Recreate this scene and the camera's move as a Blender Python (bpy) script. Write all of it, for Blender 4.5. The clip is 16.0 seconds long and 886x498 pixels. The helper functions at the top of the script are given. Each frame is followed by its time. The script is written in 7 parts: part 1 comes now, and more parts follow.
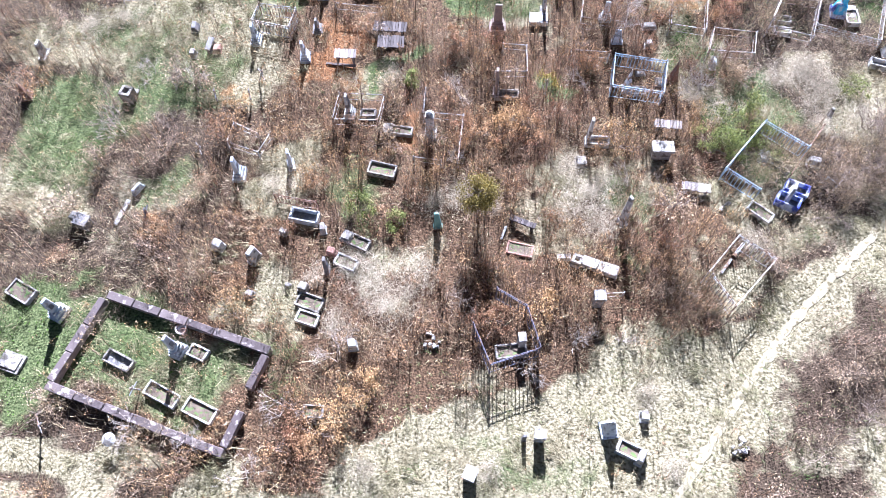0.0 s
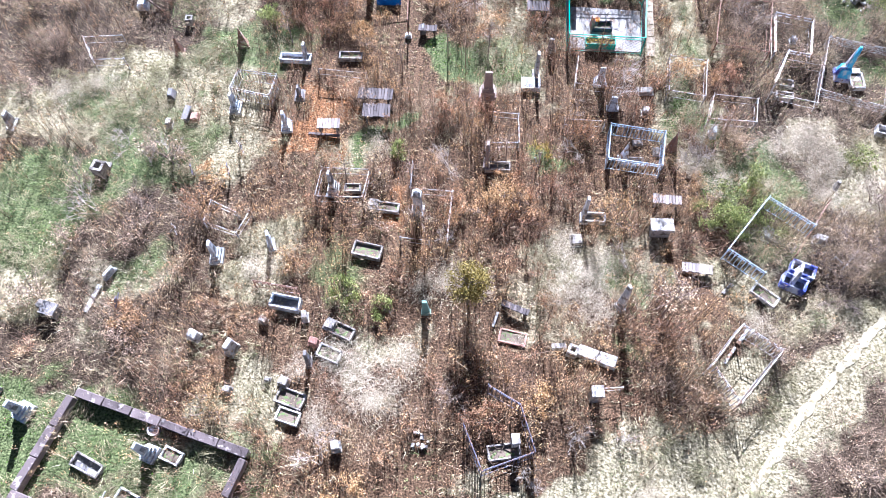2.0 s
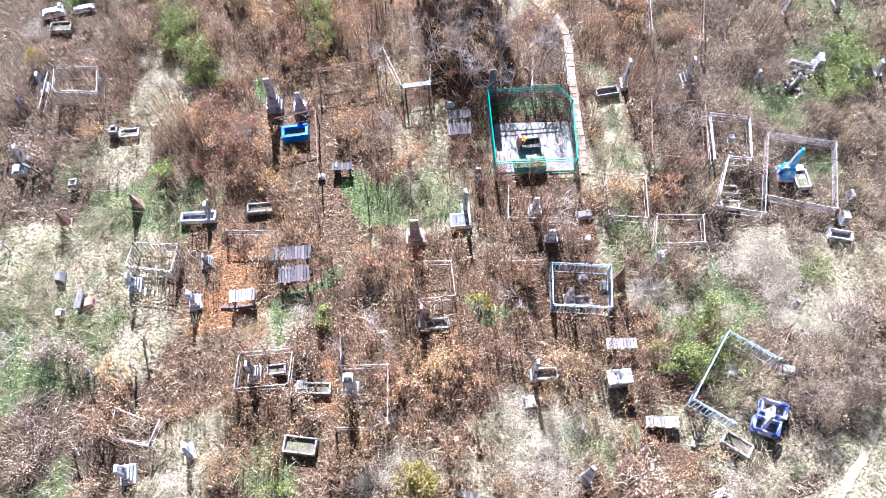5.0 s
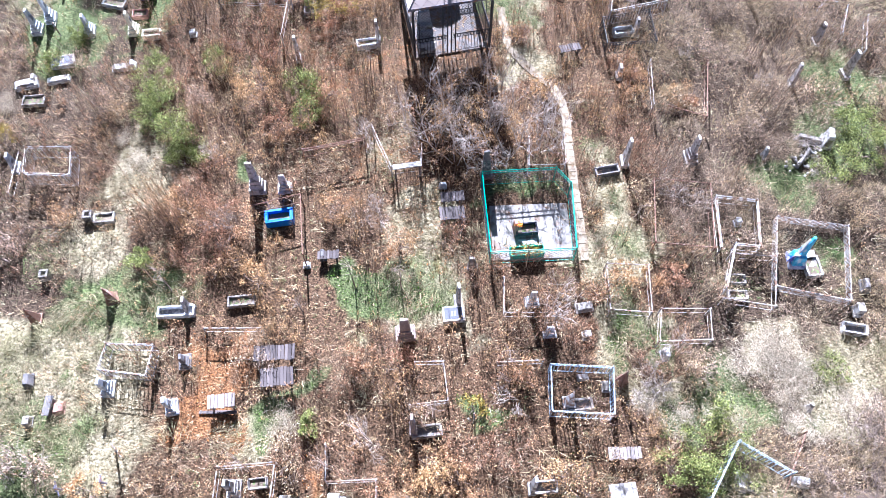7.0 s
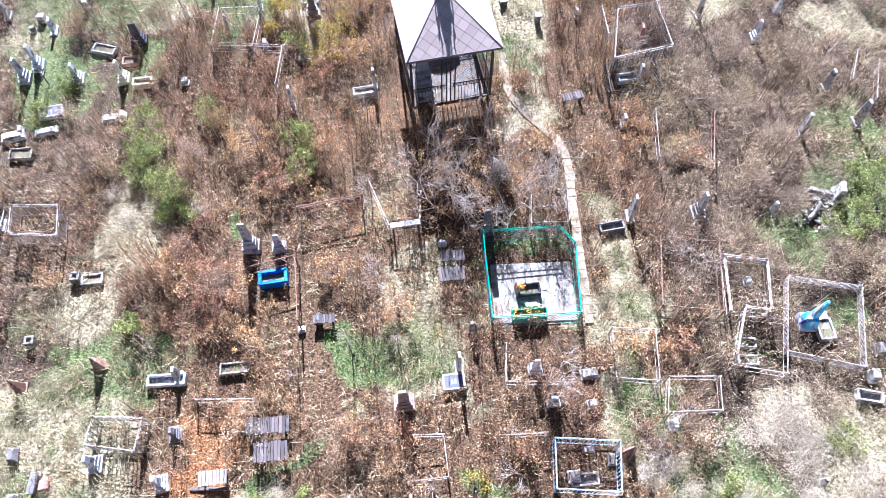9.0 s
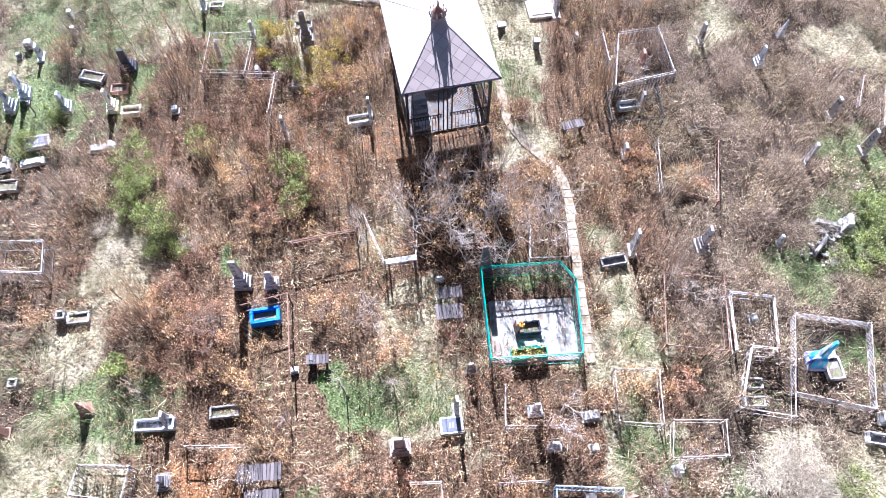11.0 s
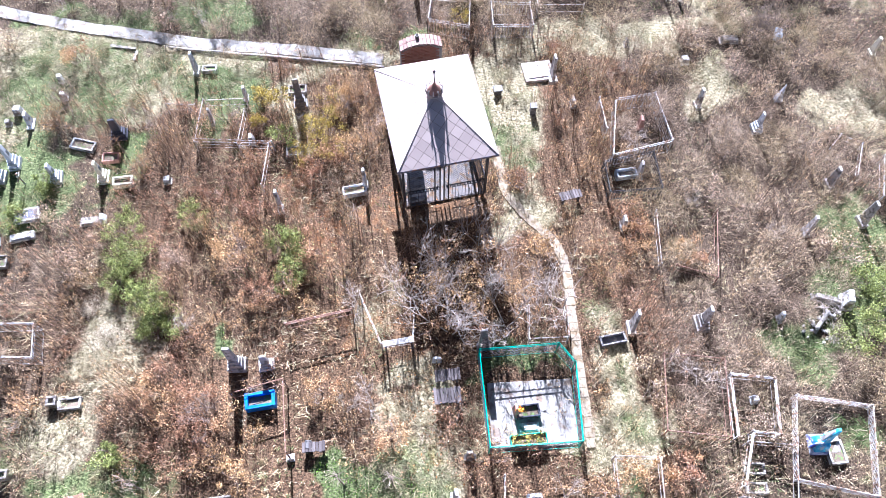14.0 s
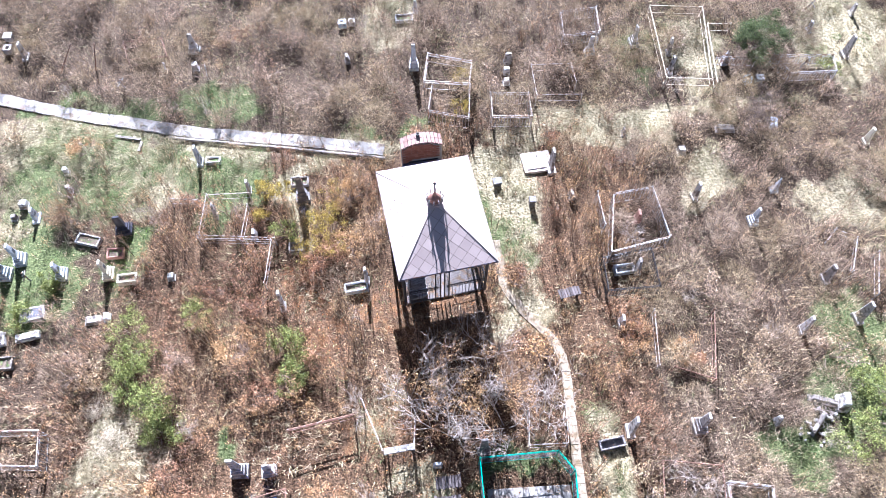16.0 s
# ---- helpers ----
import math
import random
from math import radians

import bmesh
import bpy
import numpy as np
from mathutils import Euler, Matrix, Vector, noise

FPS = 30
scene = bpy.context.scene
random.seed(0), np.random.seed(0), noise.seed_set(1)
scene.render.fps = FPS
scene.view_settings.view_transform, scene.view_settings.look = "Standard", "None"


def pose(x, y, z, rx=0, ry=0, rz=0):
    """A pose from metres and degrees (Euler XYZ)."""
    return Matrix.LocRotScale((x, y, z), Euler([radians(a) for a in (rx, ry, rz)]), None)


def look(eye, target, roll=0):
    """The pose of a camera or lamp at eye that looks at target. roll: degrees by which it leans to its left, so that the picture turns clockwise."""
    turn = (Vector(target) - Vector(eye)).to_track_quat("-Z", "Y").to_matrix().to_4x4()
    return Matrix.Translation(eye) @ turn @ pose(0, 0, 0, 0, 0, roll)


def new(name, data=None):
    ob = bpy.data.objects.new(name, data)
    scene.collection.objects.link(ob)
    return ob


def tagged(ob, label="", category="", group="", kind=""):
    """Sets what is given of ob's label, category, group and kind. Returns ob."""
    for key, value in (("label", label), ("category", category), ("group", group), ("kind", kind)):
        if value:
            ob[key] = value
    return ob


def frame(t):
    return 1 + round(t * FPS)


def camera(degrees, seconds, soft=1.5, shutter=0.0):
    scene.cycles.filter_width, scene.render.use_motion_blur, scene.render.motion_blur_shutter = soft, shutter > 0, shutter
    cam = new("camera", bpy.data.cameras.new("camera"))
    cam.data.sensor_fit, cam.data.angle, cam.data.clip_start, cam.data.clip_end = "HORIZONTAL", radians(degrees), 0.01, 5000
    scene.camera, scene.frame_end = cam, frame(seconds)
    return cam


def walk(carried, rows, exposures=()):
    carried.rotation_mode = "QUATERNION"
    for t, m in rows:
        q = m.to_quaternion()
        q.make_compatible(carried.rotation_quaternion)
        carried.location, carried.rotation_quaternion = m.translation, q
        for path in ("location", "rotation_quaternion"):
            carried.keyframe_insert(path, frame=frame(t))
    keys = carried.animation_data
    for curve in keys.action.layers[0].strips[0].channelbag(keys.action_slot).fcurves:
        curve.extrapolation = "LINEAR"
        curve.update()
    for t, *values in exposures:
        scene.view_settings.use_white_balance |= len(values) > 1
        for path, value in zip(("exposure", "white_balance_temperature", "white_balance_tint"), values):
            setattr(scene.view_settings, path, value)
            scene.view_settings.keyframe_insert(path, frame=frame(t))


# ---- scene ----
cam = camera(62.0, 16.0, soft=0.45)
PATH = [
    (0, (0.971, 0.694, 21.409), (0.903, 1.56, 19.607), -1.8),
    (0.5, (0.996, 1.348, 21.379), (0.929, 2.212, 19.577), -1.8),
    (1, (1.042, 1.934, 21.346), (0.978, 2.808, 19.548), -1.7),
    (1.5, (1.013, 2.683, 21.365), (0.955, 3.562, 19.569), -1.3),
    (2, (1.033, 3.551, 21.422), (0.979, 4.428, 19.625), -1.3),
    (2.5, (1.09, 4.468, 21.536), (1.059, 5.342, 19.737), -1.3),
    (3, (1.168, 5.376, 21.645), (1.187, 6.251, 19.847), -1.1),
    (3.5, (1.241, 6.273, 21.676), (1.288, 7.151, 19.879), -0.8),
    (4, (1.383, 7.197, 21.645), (1.445, 8.076, 19.85), -0.6),
    (4.5, (1.548, 8.184, 21.574), (1.62, 9.065, 19.779), -0.5),
    (5, (1.724, 9.117, 21.552), (1.798, 10.001, 19.759), -0.4),
    (5.2, (1.791, 9.467, 21.547), (1.867, 10.355, 19.757), -0.4),
    (7.3, (2.21, 12.506, 21.625), (2.294, 13.406, 19.841), -0.2),
    (7.5, (2.244, 12.726, 21.638), (2.327, 13.627, 19.854), -0.3),
    (8, (2.322, 13.257, 21.652), (2.403, 14.16, 19.869), -0.4),
    (8.5, (2.349, 13.745, 21.713), (2.431, 14.651, 19.932), -0.5),
    (9, (2.375, 14.193, 21.75), (2.459, 15.098, 19.969), -0.4),
    (11.5, (2.555, 15.787, 21.62), (2.65, 16.698, 19.842), -0.1),
    (12, (2.566, 16.177, 21.661), (2.668, 17.086, 19.883), 0.2),
    (12.5, (2.568, 16.553, 21.807), (2.672, 17.462, 20.029), 0.4),
    (13, (2.563, 16.922, 21.992), (2.67, 17.835, 20.215), 0.5),
    (13.5, (2.587, 17.338, 22.212), (2.695, 18.25, 20.435), 0.6),
    (14, (2.646, 17.774, 22.485), (2.755, 18.689, 20.71), 0.5),
    (14.5, (2.702, 18.338, 22.861), (2.814, 19.253, 21.087), 0.7),
    (15, (2.773, 18.954, 23.376), (2.883, 19.875, 21.604), 0.5),
    (15.5, (2.815, 19.575, 23.878), (2.926, 20.509, 22.112), 0.4),
    (16, (2.892, 20.23, 24.151), (3.005, 21.178, 22.394), 0.4),
]
walk(cam, [(t, look(eye, target, roll)) for t, eye, target, roll in PATH], [(0.0, 2.75, 5100, 15), (5.0, 2.9, 5100, 15), (16.0, 2.95, 5150, 15)])

# ---- light ----
world = bpy.data.worlds.new("world")
scene.world = world
world.use_nodes = True
SUN_EL, SUN_AZ = radians(32.0), radians(-1)
_n = world.node_tree.nodes
sky = _n.new("ShaderNodeTexSky")
sky.sky_type = "NISHITA"
sky.sun_disc = False
sky.sun_elevation = SUN_EL
sky.sun_rotation = SUN_AZ
_n["Background"].inputs[1].default_value = 0.013
world.node_tree.links.new(sky.outputs[0], _n["Background"].inputs[0])
sun_data = bpy.data.lights.new("sun", "SUN")
sun_data.energy, sun_data.angle, sun_data.color = 5.0, radians(0.53), (1.0, 0.95, 0.89)
sun = new("sun", sun_data)
_d = Vector((math.sin(SUN_AZ) * math.cos(SUN_EL), math.cos(SUN_AZ) * math.cos(SUN_EL), math.sin(SUN_EL)))
sun.matrix_world = look(_d * 60, (0, 0, 0))

rng = np.random.default_rng(11)
random.seed(11)


# ---- materials ----
def material(name, low, high, rough=0.8, metal=0.0, grain=8.0, stain=1.2, bump=0.15, island=0.0, obj=0.0, spots=None, thin=0.0, alt=None):
    """Two colours mixed by coarse stains and fine grain, with relief."""
    m = bpy.data.materials.new(name)
    m.use_nodes = True
    nt = m.node_tree
    n, l = nt.nodes, nt.links
    b = n["Principled BSDF"]
    b.inputs["Roughness"].default_value = rough
    b.inputs["Metallic"].default_value = metal
    b.inputs["Specular IOR Level"].default_value = 0.25
    geo = n.new("ShaderNodeNewGeometry")
    big = n.new("ShaderNodeTexNoise")
    big.inputs["Scale"].default_value, big.inputs["Detail"].default_value = stain, 5
    fine = n.new("ShaderNodeTexNoise")
    fine.inputs["Scale"].default_value, fine.inputs["Detail"].default_value = grain, 6
    for t in (big, fine):
        l.new(geo.outputs["Position"], t.inputs["Vector"])
    mix = n.new("ShaderNodeMath")
    mix.operation = "MULTIPLY_ADD"
    mix.inputs[1].default_value = 0.5
    l.new(big.outputs[0], mix.inputs[0])
    half = n.new("ShaderNodeMath")
    half.operation = "MULTIPLY"
    half.inputs[1].default_value = 0.5
    l.new(fine.outputs[0], half.inputs[0])
    l.new(half.outputs[0], mix.inputs[2])
    value = mix.outputs[0]
    for amount, source in ((island, geo.outputs["Random Per Island"]), (obj, None)):
        if amount:
            if source is None:
                source = n.new("ShaderNodeObjectInfo").outputs["Random"]
            add = n.new("ShaderNodeMix")
            add.inputs[0].default_value = amount
            l.new(value, add.inputs[2])
            l.new(source, add.inputs[3])
            value = add.outputs[0]
    ramp = n.new("ShaderNodeValToRGB")
    e = ramp.color_ramp.elements
    wide = 0.3 if not (island or obj) else 0.12
    e[0].position, e[1].position = wide, 1 - wide
    e[0].color, e[1].color = (*low, 1), (*high, 1)
    l.new(value, ramp.inputs[0])
    colour = ramp.outputs[0]
    if alt:
        # broad drifts of a second tone
        drift = n.new("ShaderNodeTexNoise")
        drift.inputs["Scale"].default_value, drift.inputs["Detail"].default_value = alt[2], 3
        l.new(geo.outputs["Position"], drift.inputs["Vector"])
        part_of = n.new("ShaderNodeMapRange")
        part_of.inputs["From Min"].default_value, part_of.inputs["From Max"].default_value = 0.42, 0.6
        l.new(drift.outputs[0], part_of.inputs["Value"])
        other = n.new("ShaderNodeValToRGB")
        e = other.color_ramp.elements
        e[0].position, e[1].position = wide, 1 - wide
        e[0].color, e[1].color = (*alt[0], 1), (*alt[1], 1)
        l.new(value, other.inputs[0])
        blend = n.new("ShaderNodeMix")
        blend.data_type = "RGBA"
        l.new(part_of.outputs[0], blend.inputs[0])
        l.new(colour, blend.inputs[6])
        l.new(other.outputs[0], blend.inputs[7])
        colour = blend.outputs[2]
    if spots:
        tone, amount, scale = spots
        dots = n.new("ShaderNodeTexNoise")
        dots.inputs["Scale"].default_value, dots.inputs["Detail"].default_value = scale, 4
        l.new(geo.outputs["Position"], dots.inputs["Vector"])
        cut = n.new("ShaderNodeMapRange")
        cut.inputs["From Min"].default_value, cut.inputs["From Max"].default_value = 0.62 - amount * 0.25, 0.7 - amount * 0.2
        l.new(dots.outputs[0], cut.inputs["Value"])
        over = n.new("ShaderNodeMix")
        over.data_type = "RGBA"
        l.new(cut.outputs[0], over.inputs[0])
        l.new(colour, over.inputs[6])
        over.inputs[7].default_value = (*tone, 1)
        colour = over.outputs[2]
    l.new(colour, b.inputs["Base Color"])
    if bump:
        bp = n.new("ShaderNodeBump")
        bp.inputs["Strength"].default_value, bp.inputs["Distance"].default_value = bump, 0.02
        l.new(fine.outputs[0], bp.inputs["Height"])
        l.new(bp.outputs[0], b.inputs["Normal"])
    if thin:
        tr = n.new("ShaderNodeBsdfTranslucent")
        l.new(colour, tr.inputs[0])
        ms = n.new("ShaderNodeMixShader")
        ms.inputs[0].default_value = thin
        l.new(b.outputs[0], ms.inputs[1])
        l.new(tr.outputs[0], ms.inputs[2])
        l.new(ms.outputs[0], n["Material Output"].inputs["Surface"])
    return m


STONE = dict(grain=14, stain=2.5, bump=0.25)
WHITEWASH = material("whitewash", (0.30, 0.29, 0.295), (0.56, 0.55, 0.55), 0.85, spots=((0.15, 0.13, 0.12), 0.45, 5), **STONE)
PALESTONE = material("pale stone", (0.26, 0.24, 0.24), (0.46, 0.43, 0.42), 0.8, spots=((0.14, 0.125, 0.12), 0.4, 6), **STONE)
CONCRETE = material("weathered concrete", (0.17, 0.15, 0.148), (0.36, 0.33, 0.31), 0.9, spots=((0.09, 0.078, 0.07), 0.45, 5), **STONE)
PINKCONCRETE = material("pinkish concrete", (0.50, 0.43, 0.41), (0.68, 0.60, 0.57), 0.9, spots=((0.3, 0.25, 0.22), 0.3, 4), **STONE)
BLUEGREY = material("blue-grey stone", (0.34, 0.36, 0.41), (0.55, 0.57, 0.62), 0.75, spots=((0.24, 0.24, 0.26), 0.35, 6), **STONE)
DARKSTONE = material("dark stone", (0.07, 0.065, 0.07), (0.17, 0.155, 0.16), 0.6, spots=((0.3, 0.27, 0.25), 0.2, 6), **STONE)
BLACKSTONE = material("black polished stone", (0.03, 0.03, 0.04), (0.07, 0.07, 0.09), 0.25, **STONE)
BROWNSTONE = material("brown stone", (0.16, 0.12, 0.11), (0.30, 0.24, 0.22), 0.8, **STONE)
REDSTONE = material("red-brown stone", (0.22, 0.11, 0.09), (0.38, 0.22, 0.18), 0.8, **STONE)
GREENSTONE = material("green painted stone", (0.12, 0.24, 0.22), (0.22, 0.36, 0.33), 0.7, **STONE)
CREAM = material("cream painted stone", (0.60, 0.56, 0.44), (0.78, 0.74, 0.62), 0.8, spots=((0.4, 0.36, 0.28), 0.3, 6), **STONE)
BLUEPAINT = material("bright blue paint", (0.006, 0.075, 0.36), (0.014, 0.16, 0.58), 0.5, **STONE)
AZURE = material("azure paint", (0.05, 0.36, 0.62), (0.14, 0.52, 0.76), 0.5, spots=((0.5, 0.6, 0.65), 0.3, 5), **STONE)
BLUEWHITE = material("whitewash over blue", (0.34, 0.38, 0.58), (0.60, 0.62, 0.74), 0.7, spots=((0.06, 0.08, 0.34), 0.6, 4), **STONE)
METAL = dict(grain=30, stain=4, bump=0.1)
WHITEMETAL = material("white painted iron", (0.26, 0.26, 0.275), (0.56, 0.55, 0.56), 0.5, spots=((0.2, 0.12, 0.08), 0.6, 7), **METAL)
CREAMMETAL = material("cream painted iron", (0.55, 0.48, 0.38), (0.75, 0.68, 0.56), 0.55, spots=((0.25, 0.14, 0.08), 0.4, 9), **METAL)
GREYMETAL = material("faded grey iron", (0.30, 0.28, 0.28), (0.50, 0.47, 0.46), 0.6, spots=((0.2, 0.11, 0.07), 0.5, 9), **METAL)
BLUEMETAL = material("pale blue painted iron", (0.28, 0.38, 0.52), (0.46, 0.56, 0.68), 0.5, spots=((0.2, 0.14, 0.1), 0.35, 9), **METAL)
GREENMETAL = material("green painted iron", (0.0, 0.22, 0.16), (0.02, 0.34, 0.25), 0.4, **METAL)
BLACKMETAL = material("black iron", (0.02, 0.02, 0.025), (0.06, 0.055, 0.06), 0.5, **METAL)
DARKMETAL = material("dark blue-grey iron", (0.06, 0.06, 0.09), (0.16, 0.15, 0.2), 0.6, spots=((0.16, 0.09, 0.06), 0.4, 9), **METAL)
RUST = material("rusty iron", (0.12, 0.06, 0.045), (0.26, 0.15, 0.11), 0.85, spots=((0.35, 0.28, 0.25), 0.25, 9), **METAL)
GREYWOOD = material("weathered boards", (0.035, 0.028, 0.03), (0.15, 0.125, 0.125), 0.9, grain=22, stain=3, bump=0.3, obj=0.5)
PALEWOOD = material("bleached boards", (0.11, 0.092, 0.09), (0.34, 0.295, 0.285), 0.9, grain=22, stain=3, bump=0.3, obj=0.5)
BARK = material("pale grey bark", (0.20, 0.165, 0.145), (0.50, 0.43, 0.39), 0.9, grain=40, stain=5, bump=0.2)
DARKBARK = material("brown bark", (0.12, 0.09, 0.075), (0.26, 0.20, 0.17), 0.9, grain=40, stain=5, bump=0.2)
SOIL = material("dark soil", (0.07, 0.05, 0.04), (0.17, 0.13, 0.1), 0.95, grain=25, stain=4, bump=0.5, spots=((0.1, 0.14, 0.05), 0.4, 8))
PANEL = material("dark blue-grey panel", (0.06, 0.065, 0.09), (0.13, 0.13, 0.16), 0.35, **STONE)
CAP = material("brown wall capping", (0.05, 0.038, 0.04), (0.135, 0.105, 0.105), 0.85, grain=18, stain=2, bump=0.3, obj=0.4, spots=((0.3, 0.26, 0.25), 0.15, 5))
BRICK = material("red brick", (0.26, 0.10, 0.07), (0.44, 0.21, 0.15), 0.85, grain=30, stain=5, bump=0.3, obj=0.5)
# grey lowered to hold the shade under the pavilion roof; brown spots are leaf stains
SLAB = material("leaf-stained slab toned down for shade", (0.07, 0.06, 0.06), (0.16, 0.145, 0.145), 0.9, spots=((0.10, 0.06, 0.035), 0.45, 5), **STONE)
TOPBRICK = material("pale weathered brick", (0.16, 0.09, 0.08), (0.30, 0.20, 0.18), 0.85, grain=30, stain=5, bump=0.3, obj=0.5)
MORTAR = material("grey mortar", (0.30, 0.27, 0.25), (0.48, 0.44, 0.41), 0.95, grain=30, stain=4, bump=0.3)
SHEET = material("mauve-brown sheet metal", (0.36, 0.285, 0.27), (0.46, 0.37, 0.35), 0.45, grain=12, stain=2, bump=0.05, obj=0.5)
SEAM = material("dark roof seam", (0.09, 0.065, 0.07), (0.14, 0.11, 0.115), 0.6, bump=0)
PAVING = material("pale concrete paving", (0.165, 0.15, 0.142), (0.28, 0.26, 0.25), 0.9, grain=12, stain=1.5, bump=0.2, spots=((0.15, 0.115, 0.095), 0.3, 3))
PATHDIRT = material("trodden pale path", (0.13, 0.10, 0.072), (0.29, 0.24, 0.185), 0.95, grain=9, stain=1.6, bump=0.5, spots=((0.14, 0.10, 0.06), 0.4, 4))
TRACK = material("flattened straw", (0.24, 0.20, 0.135), (0.44, 0.38, 0.27), 0.95, grain=14, stain=2.5, bump=0.5, spots=((0.16, 0.13, 0.075), 0.35, 6))
GOLD = material("copper-coloured sheet", (0.16, 0.085, 0.07), (0.3, 0.16, 0.13), 0.4, 0.2, **METAL)
FLOWER = material("orange and yellow petals", (0.7, 0.12, 0.02), (0.85, 0.6, 0.03), 0.7, island=0.8, bump=0)
# plants
LEAFBROWN = material("dry brown leaves", (0.05, 0.02, 0.012), (0.52, 0.285, 0.17), 0.75, island=0.6, bump=0, stain=0.35, thin=0.14, alt=((0.09, 0.045, 0.018), (0.74, 0.48, 0.235), 0.45))
LEAFGREY = material("dry grey-brown leaves", (0.065, 0.043, 0.034), (0.68, 0.50, 0.38), 0.8, island=0.7, bump=0, stain=0.4, thin=0.12, alt=((0.09, 0.06, 0.035), (0.72, 0.55, 0.34), 0.4))
LITTER = material("fallen leaves", (0.10, 0.05, 0.025), (0.52, 0.35, 0.21), 0.85, island=0.85, bump=0, stain=0.3)
ORANGE = material("orange fallen leaves", (0.08, 0.022, 0.006), (0.44, 0.165, 0.04), 0.8, island=0.8, bump=0)
STEM = material("dry stems", (0.04, 0.022, 0.018), (0.38, 0.26, 0.20), 0.9, island=0.8, bump=0, alt=((0.06, 0.038, 0.022), (0.50, 0.38, 0.26), 0.5))
STRAW = material("dry straw grass", (0.10, 0.08, 0.042), (0.46, 0.385, 0.245), 0.8, island=0.65, bump=0, stain=0.4, thin=0.15, alt=((0.08, 0.074, 0.035), (0.36, 0.325, 0.18), 0.7))
TANGRASS = material("tan dry grass", (0.17, 0.11, 0.06), (0.76, 0.59, 0.37), 0.8, island=0.7, bump=0, stain=0.4, thin=0.12, alt=((0.16, 0.145, 0.075), (0.72, 0.65, 0.44), 0.5))
PALEHAY = material("bleached weeds", (0.22, 0.175, 0.125), (0.64, 0.55, 0.43), 0.8, island=0.75, bump=0, stain=0.4, thin=0.2)
GRASS = material("green grass", (0.035, 0.052, 0.018), (0.30, 0.34, 0.14), 0.8, island=0.65, bump=0, stain=0.5, thin=0.18, alt=((0.015, 0.038, 0.009), (0.13, 0.20, 0.055), 0.6))
BRUSH = material("grey-brown bramble twigs", (0.055, 0.036, 0.026), (0.46, 0.345, 0.255), 0.85, island=0.7, bump=0, stain=0.4, thin=0.1, alt=((0.06, 0.042, 0.02), (0.50, 0.39, 0.24), 0.35))
LUSH = material("bright green herbs", (0.014, 0.036, 0.003), (0.10, 0.20, 0.014), 0.85, island=0.7, bump=0, thin=0.3)
LEAFGREEN = material("green shrub leaves", (0.03, 0.04, 0.009), (0.34, 0.37, 0.11), 0.6, island=0.8, bump=0, thin=0.18)
LEAFDARK = material("dark green tree leaves", (0.02, 0.03, 0.011), (0.14, 0.18, 0.065), 0.6, island=0.75, bump=0, thin=0.15)
LEAFOLIVE = material("olive-yellow needles", (0.07, 0.055, 0.012), (0.27, 0.205, 0.05), 0.7, island=0.75, bump=0, thin=0.2)
LEAFYELLOW = material("yellow autumn leaves", (0.09, 0.06, 0.012), (0.46, 0.35, 0.07), 0.7, island=0.75, bump=0, thin=0.2)


# ---- mesh helpers ----
def link_mesh(name, me, mat, parent=None, label="", at=None):
    me.materials.append(mat) if mat.name not in me.materials else None
    ob = new(name, me)
    if parent:
        ob.parent = parent
    if at is not None:
        ob.matrix_local = at
    if label:
        ob["label"] = label
    return ob


def part(name, bm, mat, parent, label="", at=None):
    me = bpy.data.meshes.new(name)
    bm.to_mesh(me)
    bm.free()
    return link_mesh(name, me, mat, parent, label, at)


def thing(name, x, y, rot, label, category, group="", z=0.0, kind=""):
    ob = new(name)
    ob.empty_display_size = 0.2
    ob.matrix_world = pose(x, y, z, 0, 0, rot)
    return tagged(ob, label, category, group, kind)


def add_box(bm, sx, sy, sz, c=(0, 0, 0), turn=0.0, top=(1.0, 1.0), shift=(0.0, 0.0), bevel=0.012, jitter=0.0):
    """A box standing on c, with its top scaled and shifted, edges rounded."""
    made = bmesh.ops.create_cube(bm, size=1.0)["verts"]
    rot = Matrix.Rotation(radians(turn), 3, "Z")
    for v in made:
        up = v.co.z > 0
        k = top if up else (1, 1)
        p = Vector((v.co.x * sx * k[0], v.co.y * sy * k[1], 0))
        if up:
            p += Vector((shift[0], shift[1], sz))
        p += Vector((random.uniform(-jitter, jitter), random.uniform(-jitter, jitter), random.uniform(-jitter, jitter) if up else 0))
        v.co = rot @ p + Vector(c)
    if bevel:
        edges = list({e for v in made for e in v.link_edges})
        bmesh.ops.bevel(bm, geom=edges, offset=min(bevel, 0.3 * min(sx * min(1, top[0]), sy * min(1, top[1]), sz)), segments=1, affect="EDGES")
    return bm


def box(*a, **k):
    return add_box(bmesh.new(), *a, **k)


def add_rod(bm, a, b, r, sides=6, r2=None):
    a, b = Vector(a), Vector(b)
    d = b - a
    q = d.to_track_quat("Z", "Y").to_matrix()
    rings = []
    for p, rad in ((a, r), (b, r if r2 is None else r2)):
        rings.append([bm.verts.new(p + q @ Vector((rad * math.cos(2 * math.pi * i / sides), rad * math.sin(2 * math.pi * i / sides), 0))) for i in range(sides)])
    for i in range(sides):
        bm.faces.new((rings[0][i], rings[0][(i + 1) % sides], rings[1][(i + 1) % sides], rings[1][i]))
    bm.faces.new(rings[1])
    bm.faces.new(rings[0][::-1])
    return bm


def rod(a, b, r, sides=6, r2=None):
    return add_rod(bmesh.new(), a, b, r, sides, r2)


